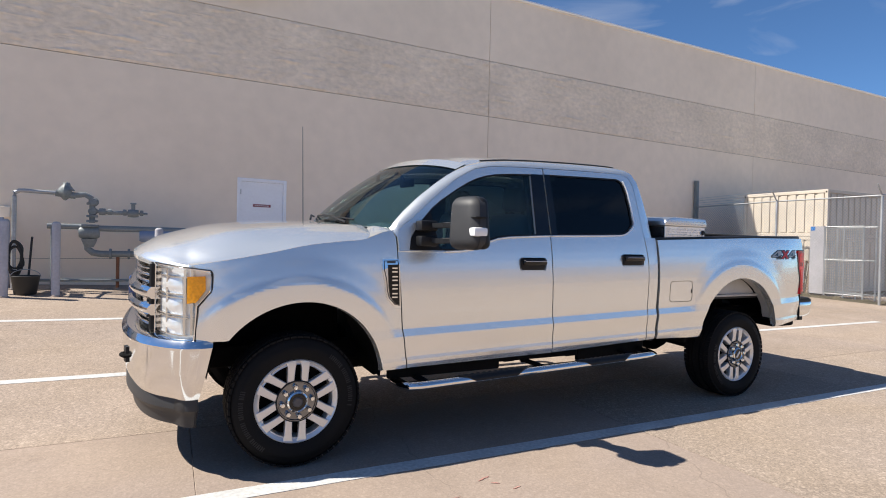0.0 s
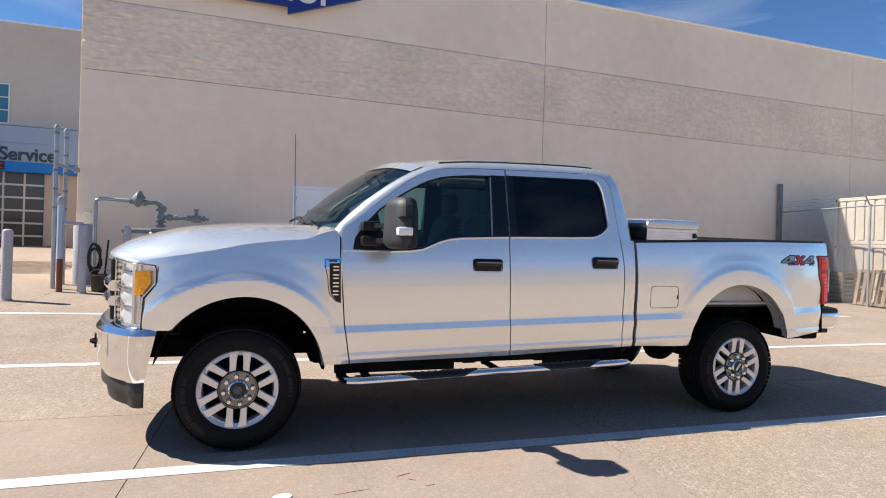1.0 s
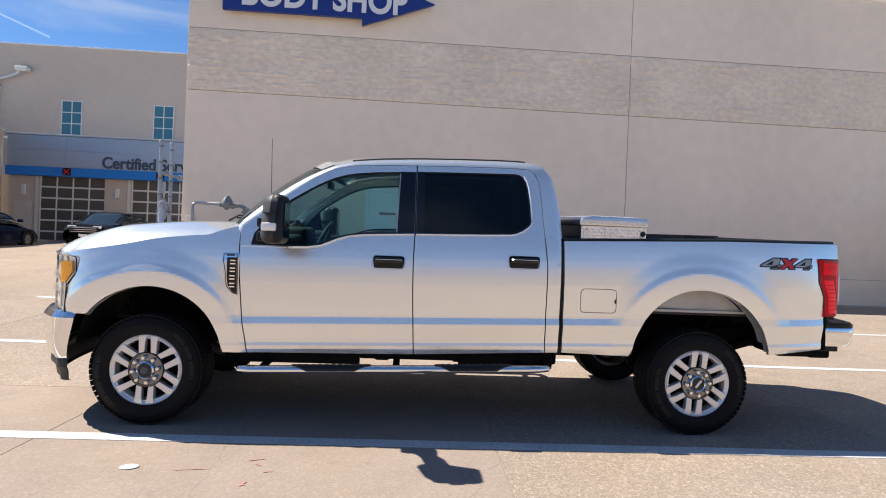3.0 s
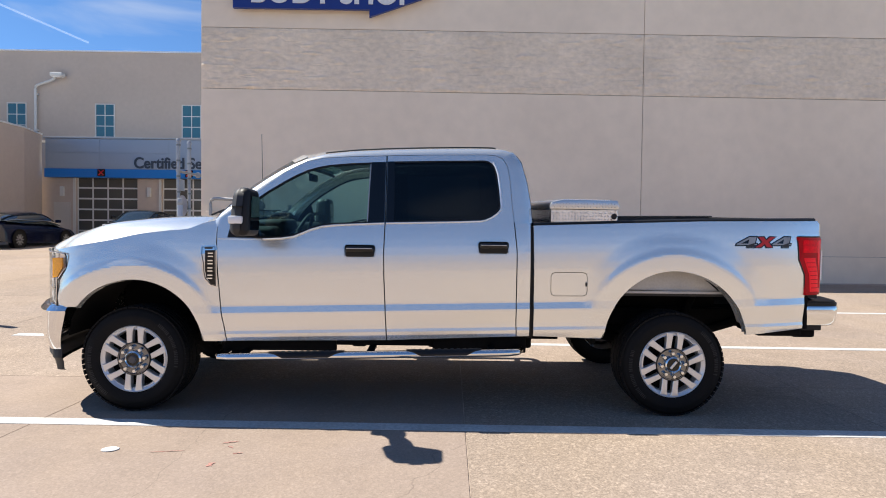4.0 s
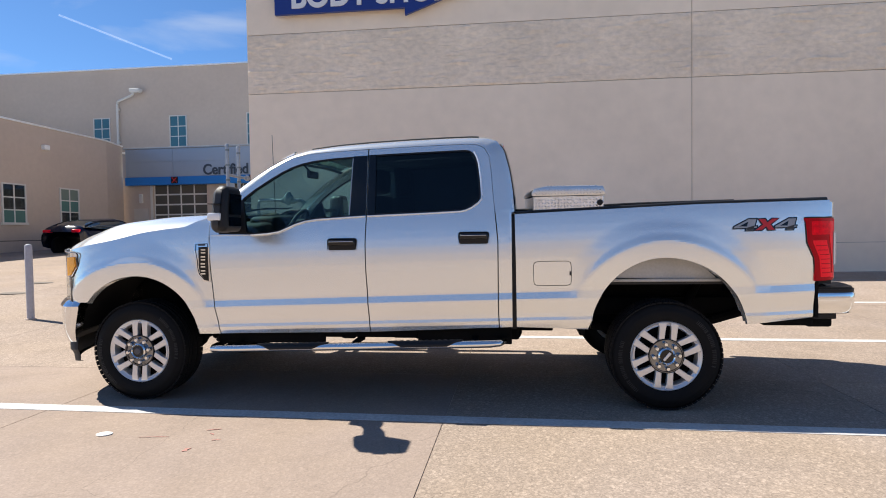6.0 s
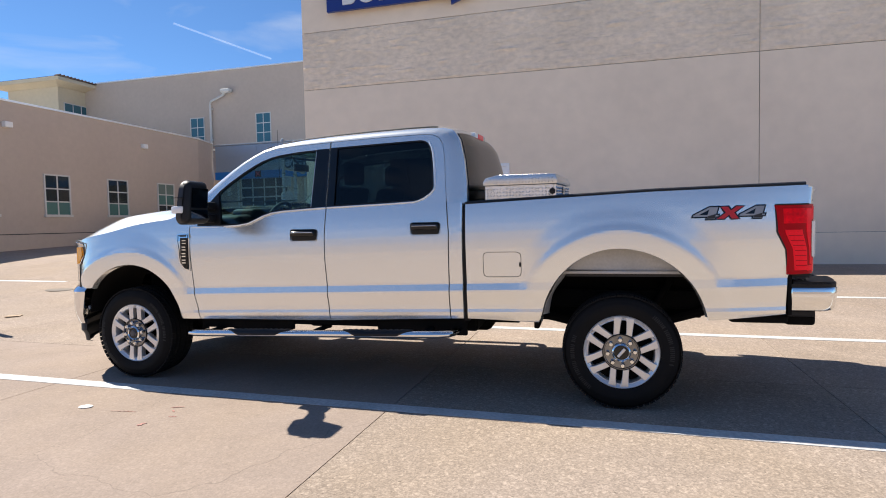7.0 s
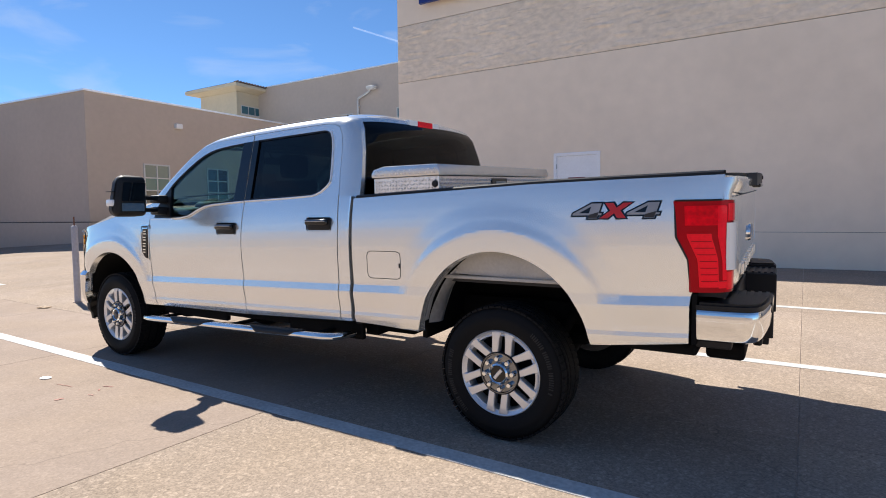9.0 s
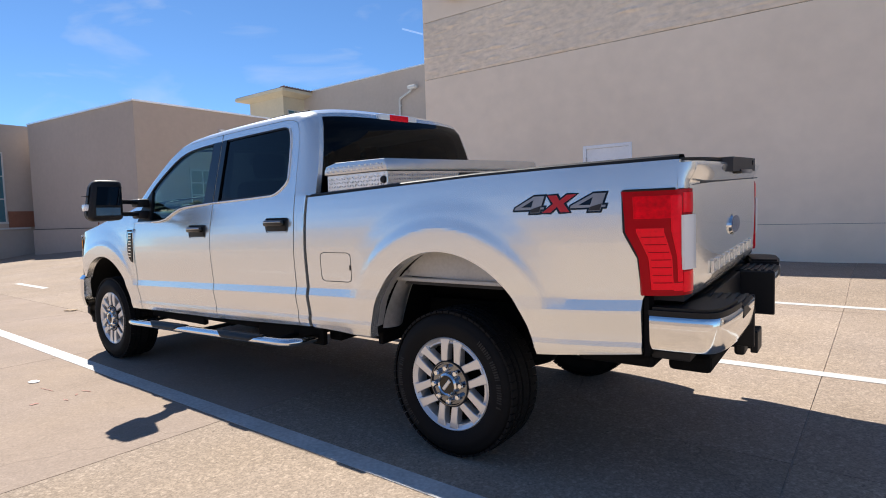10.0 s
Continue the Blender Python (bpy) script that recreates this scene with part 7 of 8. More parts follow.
thing("switch_box", wboxes(((0.14, -0.10, 1.66), (0.32, 0.0, 1.86)), bevel=0.01), WALL, "small beige box on the wall", "switch box")

# bucket with a handle by the bollards
bm = spin([(0.0, 0.02), (0.15, 0.0), (0.16, 0.01), (0.205, 0.30), (0.215, 0.31), (0.205, 0.315), (0.15, 0.03)], 24, (0, 0, 0), "z")
bucket = thing("bucket", bm, PLASTIC_BUCKET, "dark plastic bucket on the concrete", "bucket", smooth=True)
part("bail", tube(bmesh.new(), [(0.21 * math.cos(a), 0.0, 0.30 + 0.12 * math.sin(a)) for a in np.linspace(0, math.pi, 14)], 0.006, 6), GALV, bucket, "wire handle")
bucket.matrix_basis = pose(-2.72, 8.25, gz(-2.72, 8.25), 0, 0, 20)
hose = bmesh.new()
tube(hose, [Vector((-2.92, 8.52, 1.02)) + Vector(((0.10 + 0.05 * noise.noise(Vector((a * 0.6, 1, 0)))) * math.cos(a), 0.05 * noise.noise(Vector((a * 0.4, 5, 2))), (0.24 + 0.09 * noise.noise(Vector((a * 0.5, 3, 7)))) * math.sin(a) - 0.02 * a / 6.28)) for a in np.linspace(0, 44, 180)], 0.018, 6)
thing("hose", hose, CABLE, "dark hose coiled on the riser pipe", "hose", smooth=True)
bm = rod(bmesh.new(), (-2.70, 8.28, gz(-2.7, 8.28) + 0.05), (-2.66, 8.40, 1.32), 0.018, 8)
broom = thing("broom_handle", bm, CABLE, "dark handle standing in the bucket", "broom")

# tall stanchions, post and pipe at the corner
st = holder("vent_stack", (-3.6, 8.7, gz(-3.6, 8.7)), "two tall grey vent pipes with clamps and a cross bar", "vent pipes")
def spart(name, bm, material=GALV, label="", smooth=True):
    return under(link(name, mesh_of(name, bm, material, smooth), None, label), st)


for y, top in ((8.43, 3.37), (8.98, 3.40)):
    spart("vent_pipe", spin([(0.0, top), (0.034, top), (0.038, top - 0.05), (0.038, 0.3)], 14, (-3.57, y, 0), "z"))
    spart("pipe_cap", spin([(0.0, 0.09), (0.035, 0.075), (0.052, 0.03), (0.052, 0.0), (0.0, 0.0)], 14, (-3.57, y, top), "z"))
    for z in np.linspace(1.9, 3.3, 5):
        spart("clamp", spin([(0.038, -0.02), (0.048, -0.02), (0.048, 0.02), (0.038, 0.02)], 14, (-3.57, y, z), "z"), PIPE_GREY)
spart("cross_bar", rod(bmesh.new(), (-3.59, 8.40, 2.72), (-3.45, 9.10, 2.70), 0.03, 10))
spart("cross_valve", spin([(0.0, -0.06), (0.06, -0.05), (0.07, 0.0), (0.06, 0.05), (0.0, 0.06)], 12, (-3.43, 9.12, 2.70)))
spart("sign_plate", boxes(((-3.66, 8.52, 2.30), (-3.64, 8.90, 2.56)), bevel=0.01), FASCIA, "small pale plate", False)
spart("mirror_dish", spin([(0.0, -0.02), (0.22, -0.01), (0.25, 0.01), (0.0, 0.02)], 24, (-3.62, 8.72, 1.95), "x"), POST_GREY, "oval pale guard plate")
bm = rod(bmesh.new(), (-3.355, 8.05, 0.95), (-3.355, 8.05, 1.98), 0.055, 14)
post = thing("valve_post", bm, stuff_of("pale_blue_paint", (0.42, 0.50, 0.62), rough=0.5, vary=0.1, size=30), "pale blue valve post with a rusty foot", "valve post", smooth=True)
part("rusty_foot", rod(bmesh.new(), (-3.355, 8.05, 0.28), (-3.355, 8.05, 0.95), 0.05, 14), RUST, post, "rusty lower half", True)
part("post_head", spin([(0.0, 0.10), (0.05, 0.08), (0.075, 0.0), (0.06, -0.06)], 14, (-3.355, 8.05, 2.0), "z"), GALV, post, "", True)
thing("standing_pipe", spin([(0.0, 1.64), (0.14, 1.63), (0.17, 1.58), (0.17, 0.3)], 24, (-3.28, 9.15, 0), "z"), POST_GREY, "thick grey standing pipe by the corner", "pipe", smooth=True)
rail = thing("guard_rail", rod(bmesh.new(), (-3.355, 8.05, 1.60), (-2.97, 7.95, 1.60), 0.03, 10), POST_GREY, "grey rail between post and bollard", "rail", smooth=True)
kerb = thing("kerb", boxes(((-3.5, 8.35, 0.1), (3.6, 8.45, gz(0, 8.4) + 0.045)), bevel=0.01), CONCRETE, "low concrete kerb before the pipework", "kerb", kind="structure")

# ---- fence, container and pallets beyond the truck ----
FX = 15.85
fence = holder("chain_link_fence", (FX, 6.0, gz(FX, 6.0)), "galvanised chain-link fence with angled barb arms", "fence")
def fpart(name, bm, material=GALV, label="", smooth=False, kind=""):
    o = under(link(name, mesh_of(name, bm, material, smooth), None, label, kind=kind), fence)
    return o


ztop = 2.86
for y in (7.05, 4.3, 1.6, -1.2):
    fpart("post", spin([(0.0, ztop + 0.04), (0.025, ztop + 0.03), (0.03, ztop), (0.03, -0.1)], 12, (FX, y, 0), "z"), GALV, "", True)
    if y < 9:
        fpart("barb_arm", rod(bmesh.new(), (FX, y, ztop), (FX - 0.22, y, ztop + 0.28), 0.018, 8))
FEND = 10.26  # where the fence meets the wall


def fx(y):
    """The fence's line bends a little towards the wall."""
    return FX + 0.48 * clamp((y - 7.05) / 3.2, 0, 1)


fpart("end_post", boxes(((fx(FEND) - 0.06, FEND - 0.06, 0.1), (fx(FEND) + 0.06, FEND + 0.06, 3.80)), bevel=0.01), PIPE_GREY, "dark wall post")
fpart("top_rail", tube(bmesh.new(), [(fx(FEND), FEND, ztop), (FX, 7.05, ztop), (FX, -1.2, ztop)], 0.022, 10), GALV, "", True)
for k in range(4):
    fpart("wire", rod(bmesh.new(), (fx(FEND) - 0.03, FEND, ztop + 0.06 + 0.08 * k), (FX - 0.05 - 0.055 * k, 7.05, ztop + 0.06 + 0.08 * k), 0.004, 4))
bm = bmesh.new()
step, wire = 0.085, 0.0035
verts, faces = [], []
ylo, yhi = -1.2, FEND - 0.07
n = int((yhi - ylo) / step)
rows = int((ztop - 0.15) / step)
def strand(a, b):
    (y0, z0), (y1, z1) = a, b
    d = Vector((y1 - y0, z1 - z0)).normalized()
    p = Vector((-d.y, d.x)) * wire
    i = len(verts)
    for yy, zz in ((y0, z0), (y1, z1)):
        x = fx(yy)
        verts.extend([(x - wire, yy, zz), (x, yy + p.x, zz + p.y), (x + wire, yy, zz), (x, yy - p.x, zz - p.y)])
    for k in range(4):
        faces.append((i + k, i + (k + 1) % 4, i + 4 + (k + 1) % 4, i + 4 + k))


length = rows * step
for k in range(-rows, n):
    y0 = ylo + k * step
    for s in (0, 1):
        a, b = (y0, 0.15), (y0 + length, 0.15 + length)
        lo = max(0.0, (ylo - y0) / length)
        hi = min(1.0, (yhi - y0) / length)
        if hi <= lo:
            continue
        pa = (y0 + length * lo, 0.15 + length * lo)
        pb = (y0 + length * hi, 0.15 + length * hi)
        if s:
            pa, pb = (pa[0], 0.15 + ztop - pa[1]), (pb[0], 0.15 + ztop - pb[1])
        strand(pa, pb)
me = bpy.data.meshes.new("chain_link")
me.from_pydata(verts, [], faces)
me.materials.append(GALV)
under(link("chain_link", me, None, "diamond wire mesh", kind="stuff"), fence)


def container(x0, y0, x1, y1, z0, z1, name="shipping_container"):
    """A ribbed steel box with corner castings."""
    ob = thing(name, boxes(((x0 + 0.04, y0 + 0.04, z0 + 0.05), (x1 - 0.04, y1 - 0.04, z1 - 0.03))), CONTAINER, "cream ribbed steel storage container behind the fence", "container", "containers")
    for y in np.linspace(y0 + 0.22, y1 - 0.22, 9):
        bm = boxes(((x0 + 0.005, y - 0.10, z0 + 0.12), (x0 + 0.045, y + 0.10, z1 - 0.12)), bevel=0.012)
        part("rib", bm, CONTAINER, ob)
    for x in np.arange(x0 + 0.3, x1, 0.32):
        part("rib", boxes(((x - 0.10, y0 + 0.005, z0 + 0.12), (x + 0.10, y0 + 0.045, z1 - 0.12)), bevel=0.012), CONTAINER, ob)
    for z in (z0 + 0.05, z1 - 0.05):
        part("rail", boxes(((x0, y0, z - 0.05), (x0 + 0.06, y1, z + 0.05)), ((x0 + 0.06, y0, z - 0.05), (x1, y0 + 0.06, z + 0.05)), bevel=0.008), CONTAINER, ob)
    for y in (y0, y1 - 0.08):
        part("corner_post", boxes(((x0 - 0.006, y - 0.004, z0), (x0 + 0.08, y + 0.084, z1)), bevel=0.008), CONTAINER, ob)
        part("casting_hole", boxes(((x0 - 0.008, y + 0.02, z1 - 0.10), (x0 - 0.004, y + 0.065, z1 - 0.05))), BLACK, ob)
    return ob


gc = gz(18, 8) + 0.02
container(16.95, 6.2, 22.9, 8.85, gc, 1.83)
container(16.95, 6.2, 22.9, 8.85, 1.84, 3.24)


def pallet(m, label):
    ob = link("pallet", None, None, label, "pallet", "pallets")
    ob.empty_display_size = 0.1
    for k in range(7):
        part("slat", boxes(((-0.5, -0.6 + 0.185 * k, 0.10), (0.5, -0.6 + 0.185 * k + 0.09, 0.12))), WOOD, ob)
    for x in (-0.5, -0.04, 0.42):
        part("bearer", boxes(((x, -0.6, 0.02), (x + 0.08, 0.6, 0.0995))), WOOD, ob)
    for y in (-0.6, -0.05, 0.51):
        part("slat", boxes(((-0.5, y, 0.0), (0.5, y + 0.09, 0.0195))), WOOD, ob)
    ob.matrix_basis = m
    return ob


for k in range(7):
    pallet(pose(16.62 + random.uniform(-0.03, 0.03), 8.55 + random.uniform(-0.03, 0.03), gz(17, 8.7) - 0.01 + 0.121 * k, 0, 0, random.uniform(-2, 2)), "weathered wooden pallet in a stack behind the fence")
pallet(pose(16.2, 6.95, gz(17, 7.1) + 0.50, 0, -78, 0), "weathered wooden pallet leaning behind the fence")
pallet(pose(16.35, 6.85, gz(17, 7.1) + 0.50, 0, -78, 0), "weathered wooden pallet leaning behind the fence")

cage = holder("wire_cage", (16.9, 5.7, gz(16.9, 5.7)), "galvanised wire cage cart with a solid side panel", "wire cage")
def cpart(name, bm, material=GALV, label="", smooth=False):
    return under(link(name, mesh_of(name, bm, material, smooth), None, label), cage)


g0 = gz(16.9, 5.7)
cpart("side_panel", boxes(((16.10, 5.82, g0 + 0.12), (16.14, 6.20, 2.10)), bevel=0.006), POST_GREY, "pale solid panel")
cpart("label", boxes(((16.092, 6.06, 1.98), (16.099, 6.18, 2.09))), FASCIA_BLUE, "small blue and white label")
for y in (5.8, 5.3, 4.82):
    cpart("upright", rod(bmesh.new(), (16.12, y, g0), (16.12, y, 2.10), 0.022, 8))
    cpart("upright", rod(bmesh.new(), (16.75, y, g0), (16.75, y, 2.0), 0.022, 8))
for z in (g0 + 0.15, 1.15, 2.08):
    cpart("cross_rail", rod(bmesh.new(), (16.12, 4.8, z), (16.12, 5.8, z), 0.018, 8))
    cpart("cross_rail", rod(bmesh.new(), (16.75, 4.8, z), (16.75, 5.8, z), 0.018, 8))
for k in range(1, 20):
    cpart("cage_wire", rod(bmesh.new(), (16.12, 4.8 + 0.05 * k, g0 + 0.15), (16.12, 4.8 + 0.05 * k, 2.08), 0.008, 4))
for k in range(1, 28):
    cpart("cage_wire", rod(bmesh.new(), (16.12, 4.82, g0 + 0.15 + 0.07 * k), (16.12, 5.78, g0 + 0.15 + 0.07 * k), 0.008, 4))
thing("debris_strip", sheet(lambda u, v: (15.95 + 0.25 * v + 0.05 * noise.noise(Vector((u * 3, v, 0))), u, gz(16.6, u) + 0.002 + 0.10 * (1 - abs(2 * v - 1)) * (0.5 + abs(noise.noise(Vector((u * 4, v * 3, 1)))))), np.linspace(3.5, 7.6, 60), np.linspace(0, 1, 7)), stuff_of("dry_litter", (0.10, 0.085, 0.06), rough=0.95, vary=0.3, grain=0.4, size=40, bump=0.01), "drift of dark dry leaves along the fence foot", "debris", kind="stuff")


# ---- parked cars in the court ----
def car(name, paint, label, kind_name, m, L, W, H, belt, suv):
    """A parked car: body, glasshouse, wheels and lamps, with its nose to -x."""
    ob = holder(name, (0, 0, 0), label, kind_name)
    hw = W / 2

    def cp(pname, bm, material, plabel="", smooth=True):
        return link(pname, mesh_of(pname, bm, material, smooth), ob, plabel)

    if suv:
        prof = [(0.0, 0.42, 0.74), (0.05, 0.30, 0.86), (0.35, 0.26, 0.95), (1.0, 0.26, 1.02), (1.3, 0.26, 1.04), (3.2, 0.26, 1.06), (4.0, 0.26, 1.08), (L - 0.15, 0.34, 1.05), (L, 0.5, 0.90)]
        roof_p = [(1.0, 1.01), (1.45, 1.28), (1.85, H - 0.05), (2.4, H), (3.4, H - 0.03), (4.0, H - 0.12), (L - 0.12, 1.06)]
    else:
        prof = [(0.0, 0.40, 0.58), (0.10, 0.22, 0.70), (0.5, 0.20, 0.80), (1.1, 0.20, 0.90), (1.5, 0.20, 0.94), (3.3, 0.20, 0.99), (4.2, 0.22, 1.03), (L - 0.1, 0.30, 1.02), (L, 0.5, 0.85)]
        roof_p = [(1.05, 0.89), (1.6, 1.22), (2.1, 1.39), (2.6, H), (3.2, H - 0.04), (3.8, 1.25), (4.2, 1.10), (L - 0.25, 1.01)]
    lo, hi = along([(a, b) for a, b, c in prof]), curve_of([(a, c) for a, b, c in prof])

    def body(u, v):
        x = L * u
        t = abs(2 * u - 1)
        w = hw * (1 - 0.16 * t**6)
        a = math.pi * v
        z0, z1 = lo(x), hi(x)
        s = math.cos(a)
        y = w * (abs(s) ** 0.35) * (1 if s >= 0 else -1)
        z = z0 + (z1 - z0) * (math.sin(a) ** 0.45)
        return (x, y, z)

    cp("body", sheet(body, np.linspace(0, 1, 40), np.linspace(0, 1, 25)), paint)
    rx = curve_of(roof_p)

    def cabin(u, v):
        x = roof_p[0][0] + (roof_p[-1][0] - roof_p[0][0]) * u
        z1 = rx(x)
        z0 = min(hi(x) - 0.05, z1)
        a = math.pi * v
        s = math.cos(a)
        top = (z1 - z0) / (H - 1.0)
        y = hw * (0.93 - 0.20 * math.sin(a)) * (abs(s) ** 0.4) * (1 if s >= 0 else -1)
        return (x, y, z0 + (z1 - z0) * math.sin(a) ** 0.5)

    cp("glasshouse", sheet(cabin, np.linspace(0, 1, 30), np.linspace(0, 1, 21)), WINDOW_DARK, "dark glazing")
    cp("roof", sheet(lambda u, v: Vector(cabin(0.34 + 0.42 * u, 0.30 + 0.40 * v)) + Vector((0, 0, 0.012)), np.linspace(0, 1, 12), np.linspace(0, 1, 10)), paint)
    for s in (-1, 1):
        pts = [Vector(cabin(u, 0.02 if s > 0 else 0.98)) + Vector((0, 0.012 * s, 0.03)) for u in np.linspace(0.08, 0.92, 14)]
        cp("window_trim", tube(bmesh.new(), pts, 0.012, 6), CHROME)
        pts = [Vector(cabin(u, 0.22 if s > 0 else 0.78)) + Vector((0, 0.01 * s, 0.02)) for u in np.linspace(0.05, 0.95, 18)]
        cp("roof_rail", tube(bmesh.new(), pts, 0.02, 6), paint)
        for xw in (0.95, L - 0.98):
            r = 0.36 if suv else 0.335
            wm = spin([(0.0, 0.02), (0.12, 0.0), (r * 0.62, 0.02), (r * 0.66, 0.0), (r * 0.95, 0.0), (r, 0.04), (r, 0.20), (0.0, 0.20)], 28, (xw, s * (hw + 0.005), r))
            if s > 0:
                for v in wm.verts:
                    v.co.y = 2 * (hw + 0.005) - v.co.y
            wo = cp("wheel", wm, RUBBER)
            rim_b = spin([(0.0, -0.006), (0.08, -0.01), (r * 0.60, 0.008), (r * 0.64, -0.004)], 14, (xw, s * (hw + 0.005), r))
            if s > 0:
                for v in rim_b.verts:
                    v.co.y = 2 * (hw + 0.005) - v.co.y
            link("rim", mesh_of("rim", rim_b, UNDER), wo)
            for k in range(10):
                a = math.tau * k / 10
                spoke = boxes(((0.05, -0.004, -0.018), (r * 0.62, 0.014, 0.018)), bevel=0.004)
                for v in spoke.verts:
                    q = v.co.copy()
                    v.co = Vector((xw + q.x * math.cos(a) - q.z * math.sin(a), s * (hw + 0.016) + q.y * -s, r + q.x * math.sin(a) + q.z * math.cos(a)))
                link("spoke", mesh_of("spoke", spoke, RIM_DARK), wo)
            arch_bm = spin([(0.0, 0.0), (r * 1.12, 0.0), (r * 1.15, 0.02)], 28, (xw, s * (hw + 0.001), r + 0.01))
            cp("wheel_arch", arch_bm, UNDER, "", False)
        cp("headlight", box(bmesh.new(), (0.05, s * hw * 0.52 - 0.17, hi(0.2) - 0.20), (0.32, s * hw * 0.52 + 0.17, hi(0.2) - 0.07), 0.03, 2), WHITE_LENS, "clear headlight")
        cp("tail_light", box(bmesh.new(), (L - 0.16, s * hw * 0.62 - 0.16, 0.82), (L - 0.01, s * hw * 0.62 + 0.16, 0.94), 0.03, 2), RED_LENS, "red tail light")
        cp("side_mirror", box(bmesh.new(), (1.55, s * (hw + 0.10) - 0.09, 1.0 if not suv else 1.16), (1.68, s * (hw + 0.10) + 0.09, 1.12 if not suv else 1.30), 0.03, 2), paint)
    if suv:
        g = cp("grille", box(bmesh.new(), (-0.02, -0.55, 0.62), (0.08, 0.55, 0.86), 0.03, 2), BLACK, "wide grille with chrome bars")
        for z in (0.66, 0.74, 0.82):
            link("grille_bar", mesh_of("grille_bar", box(bmesh.new(), (-0.035, -0.5, z - 0.012), (0.0, 0.5, z + 0.012), 0.005, 1), CHROME), g)
        cp("number_plate", boxes(((-0.04, -0.16, 0.46), (-0.02, 0.16, 0.56))), WHITE_LENS, "plain pale plate")
    ob.matrix_basis = m
    return ob


car("parked_suv", CAR_BLACK, "black sport utility vehicle parked before the service doors", "car", pose(-11.1, 19.2, gz(-11, 20.5) - 0.08, 0, 0, 92), 4.55, 1.84, 1.56, 1.1, True)
car("parked_sedan", CAR_BLUE, "dark blue saloon car parked beside the low building", "car", pose(-14.2, 20.1, gz(-14.2, 17.6) - 0.07, 0, 0, 273), 4.69, 1.85, 1.38, 1.0, False)

# ---- small things on the concrete ----
bm = spin([(0.0, 0.008), (0.045, 0.007), (0.06, 0.003), (0.062, 0.0)], 18, (0, 0, 0), "z")
lit = thing("flattened_cup", bm, PAPER, "flattened white paper cup on the concrete", "litter")
lit.matrix_basis = pose(0.256, -0.738, 0.003, 0, 0, 10) @ Matrix.Diagonal((0.85, 0.62, 1, 1))
for x, y, s in ((-4.6, 2.4, 0.10), (-3.9, 1.0, 0.08)):
    bm = sheet(lambda u, v: (u * s, v * s, 0.012 + 0.012 * noise.noise(Vector((u * 2, v * 2, x)))), np.linspace(-1, 1, 7), np.linspace(-0.6, 0.6, 5))
    chip = thing("torn_card", lip(bm, (0, 0, -0.008)), stuff_of("brown_card", (0.45, 0.33, 0.22), rough=0.9), "torn brown card lying on the concrete", "litter")
    chip.matrix_basis = pose(x, y, gz(x, y) + 0.004, 0, 0, 30)
# drain covers
for x, y in ((-6.3, 4.6), (-7.4, 7.2), (-6.8, 5.9)):
    d = thing("drain_cover", spin([(0.0, 0.010), (0.28, 0.010), (0.30, 0.004), (0.31, 0.0)], 28, (0, 0, 0), "z"), stuff_of("cast_iron", (0.16, 0.13, 0.10), rough=0.8, vary=0.2, size=30), "rusty round drain cover set in the concrete", "drain cover", "drain covers", "structure")
    d.matrix_basis = pose(x, y, gz(x, y) + 0.0, 0, 0, 0) @ Matrix.Diagonal((1.0, 0.6, 1, 1))

# ice trail of an aircraft, very high
trail = bmesh.new()
a, b = Vector((-1599, 1880, 806)), Vector((-1318, 2121, 706))
tube(trail, [a.lerp(b, t) for t in np.linspace(0, 1, 30)], 3.8, 8)
thing("ice_trail", trail, CLOUD_WHITE, "thin white aircraft trail in the sky", "contrail", kind="structure")

# worn red survey marks on the concrete
for x, y, w, h, turn, seed in ((0.95, -0.60, 0.05, 0.008, 20, 1.0), (0.96, -0.95, 0.030, 0.018, 70, 2.0), (0.98, -0.68, 0.025, 0.008, -30, 3.0), (0.62, -0.76, 0.10, 0.004, 8, 4.0), (1.06, -0.78, 0.03, 0.006, 12, 5.0)):
    def smear(u, v):
        wob = noise.noise(Vector((u * 3.0, seed * 7, 0.5)))
        wide = max(0.15, (1 - u * u) ** 0.5) * (0.75 + 0.7 * noise.noise(Vector((u * 5.0, seed * 3, 4.0))))
        return (w * u + 0.004 * v * wob, h * (v * wide + 0.7 * wob), 0.0012)

    mk = thing("paint_mark", lip(sheet(smear, np.linspace(-1, 1, 17), (-1, -0.4, 0.4, 1)), (0, 0, -0.001)), PATCH_RED, "small worn red paint mark on the concrete", "paint mark", "paint marks", "structure")
    mk.matrix_basis = pose(x, y, gz(x, y) + 0.0022, 0, 0, turn)

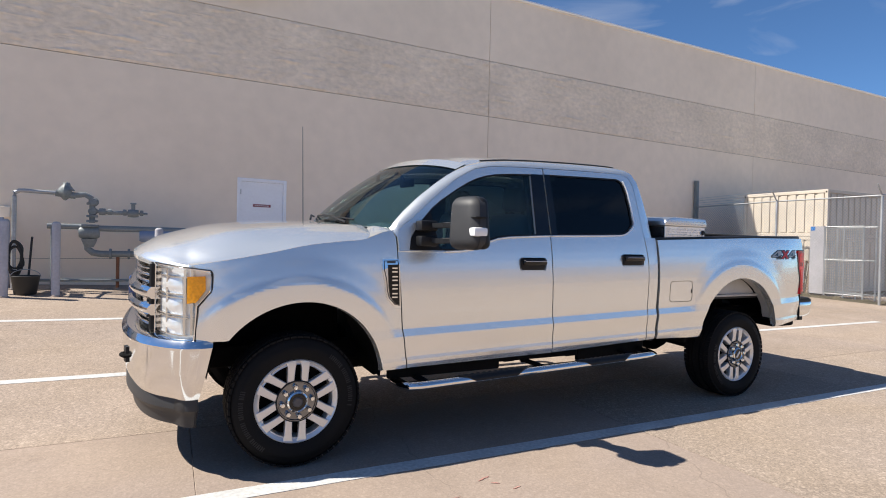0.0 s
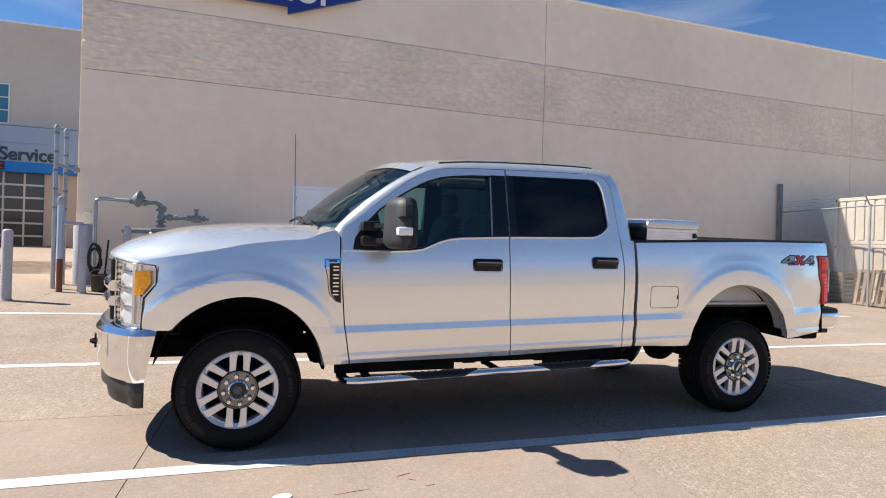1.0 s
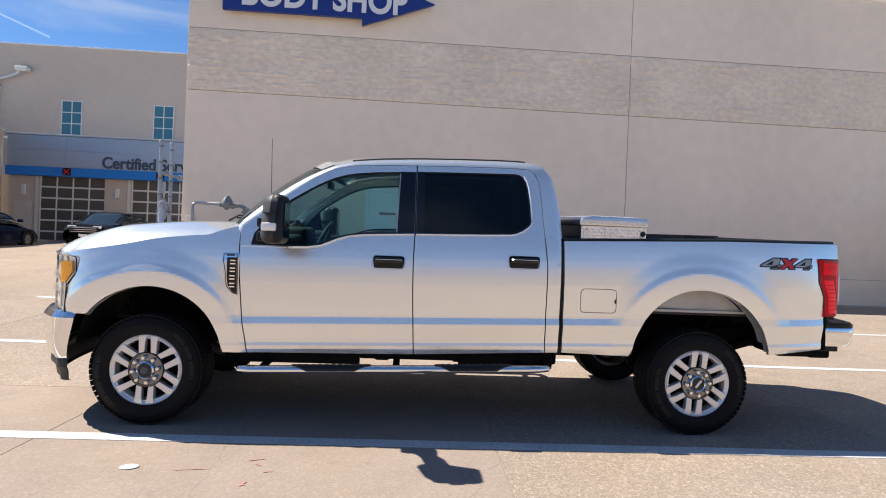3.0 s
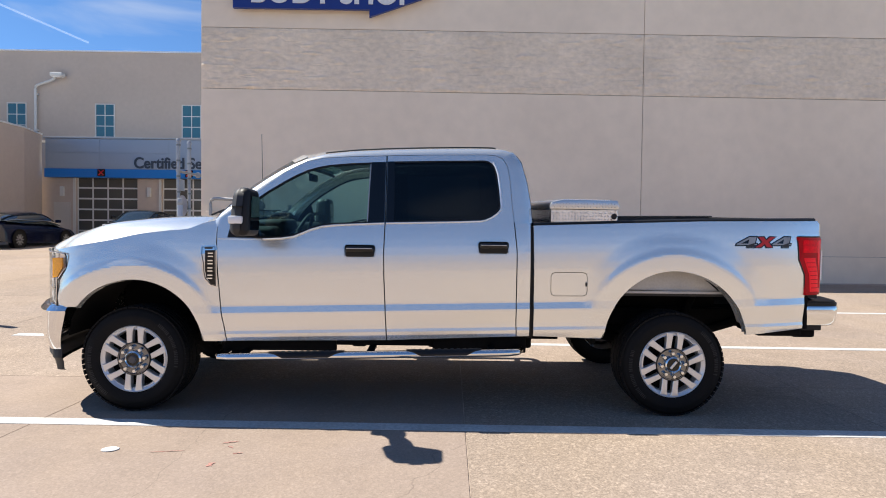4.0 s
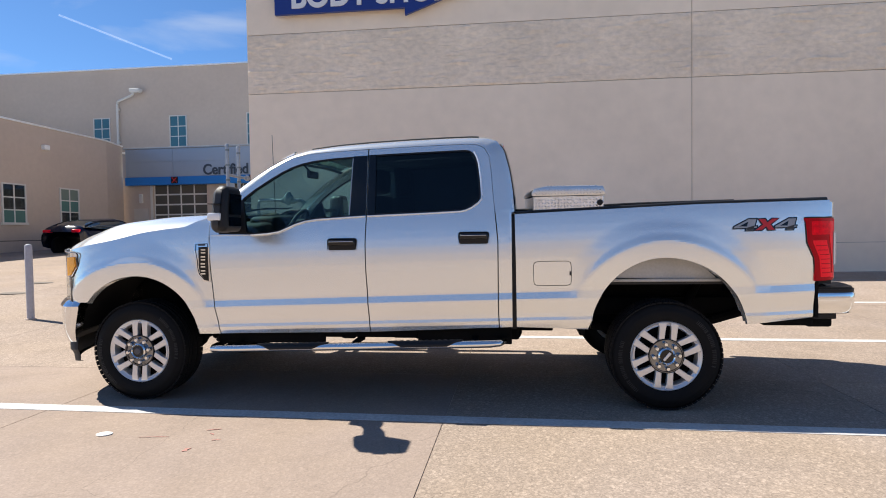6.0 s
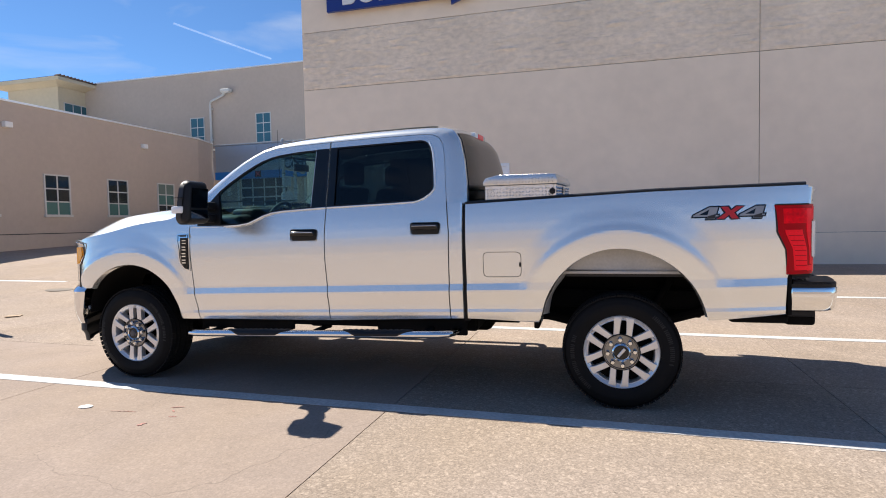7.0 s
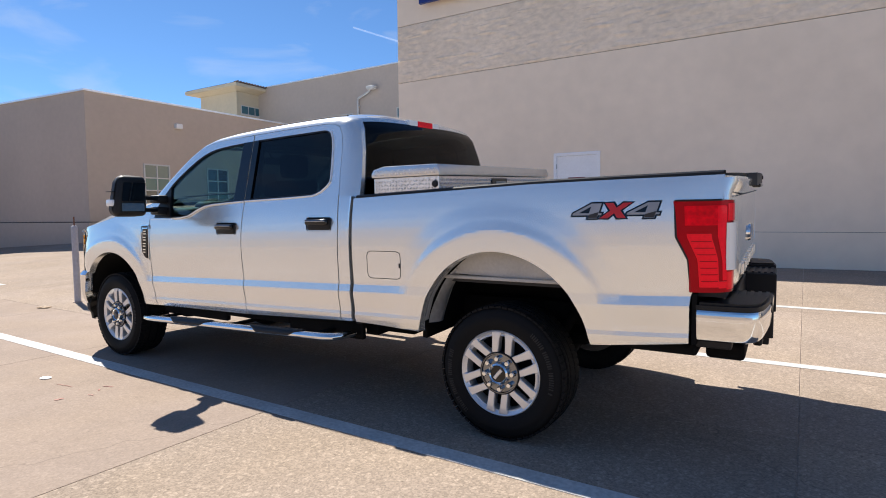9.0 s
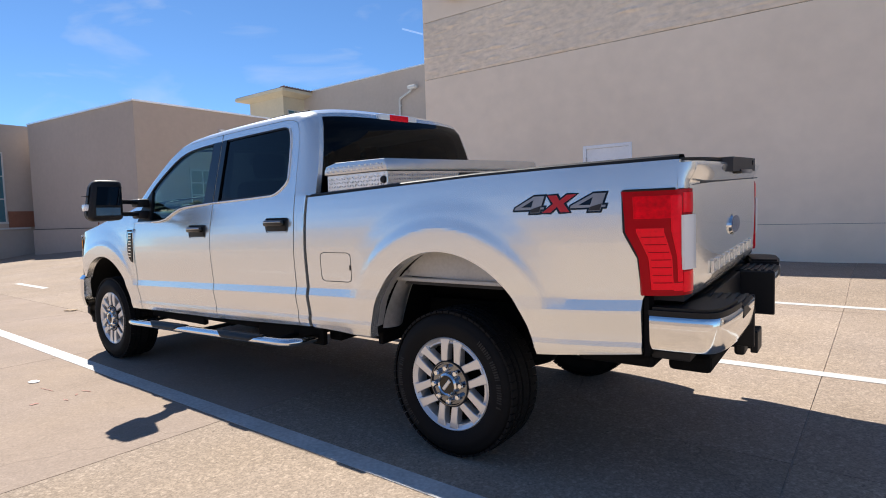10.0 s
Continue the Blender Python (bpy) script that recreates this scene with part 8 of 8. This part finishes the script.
# dry dark shrubs at the foot of the low building
for x, y, h, s in ((-17.0, 8.95, 0.95, 3), (-16.95, 8.35, 0.45, 5)):
    rnd = random.Random(s)
    sh = holder("shrub", (x, y, gz(x, y)), "dark dry shrub at the foot of the stucco wall", "shrub", "shrubs")
    stems = bmesh.new()
    leaves = bmesh.new()
    for k in range(22):
        a = rnd.uniform(0, 6.28)
        lean = rnd.uniform(0.05, 0.30) * h
        tip = Vector((x + lean * math.cos(a), y + lean * math.sin(a), gz(x, y) + h * rnd.uniform(0.6, 1.0)))
        tube(stems, [(x, y, gz(x, y) - 0.02), Vector((x, y, gz(x, y))).lerp(tip, 0.5) + Vector((0.02, 0.02, 0)), tip], 0.006, 4)
        for j in range(26):
            c = Vector((x, y, gz(x, y))).lerp(tip, rnd.uniform(0.35, 1.0)) + Vector((rnd.uniform(-0.08, 0.08), rnd.uniform(-0.08, 0.08), rnd.uniform(-0.05, 0.05)))
            d = [Vector((rnd.uniform(-1, 1), rnd.uniform(-1, 1), rnd.uniform(-1, 1))) * 0.03 for _ in range(3)]
            leaves.faces.new([leaves.verts.new(c + q) for q in d])
    under(link("stem", mesh_of("stem", stems, TWIG), None, ""), sh)
    under(link("foliage", mesh_of("foliage", leaves, stuff_of("dull_leaves", (0.035, 0.04, 0.03), rough=0.9)), None, "", kind="stuff"), sh)

# ---- slabs of the yard ----
X_JOINTS = [-0.555 + 3.04 * k for k in range(-8, 12)]
Y_JOINTS = [0.93 + 4.57 * k for k in range(-3, 6)]
STEP = 0.0034
filler = sheet(lambda u, v: (u + SKEW * v, v - SKEW * (u - 2.3), gz(u + SKEW * v, v - SKEW * (u - 2.3)) - 0.005), np.linspace(X_JOINTS[0], X_JOINTS[-1], 120), np.linspace(Y_JOINTS[0], WY + 0.5, 60))
part("joint_filler", filler, JOINT, ground, "dark joint filler")
for i, x0 in enumerate(X_JOINTS[:-1]):
    x1 = X_JOINTS[i + 1]
    for j, y0 in enumerate(Y_JOINTS[:-1]):
        y1 = Y_JOINTS[j + 1]
        if y0 > 9.0 and x1 > -3.0:
            continue
        a, b, c, d = x0 + STEP, x1 - STEP, y0 + STEP, min(y1 - STEP, WY + 0.6 if x1 > -3.7 else 99)
        bm = yard(sheet(lambda u, v: (u, v, 0.0), np.linspace(a, b, 7), np.linspace(c, d, 13)))
        part("slab", lip(bm, (0, 0, -0.012)), CONCRETE if y0 > 0.9 else CONCRETE_COARSE if x0 > 2.0 else CONCRETE_FINE, ground)
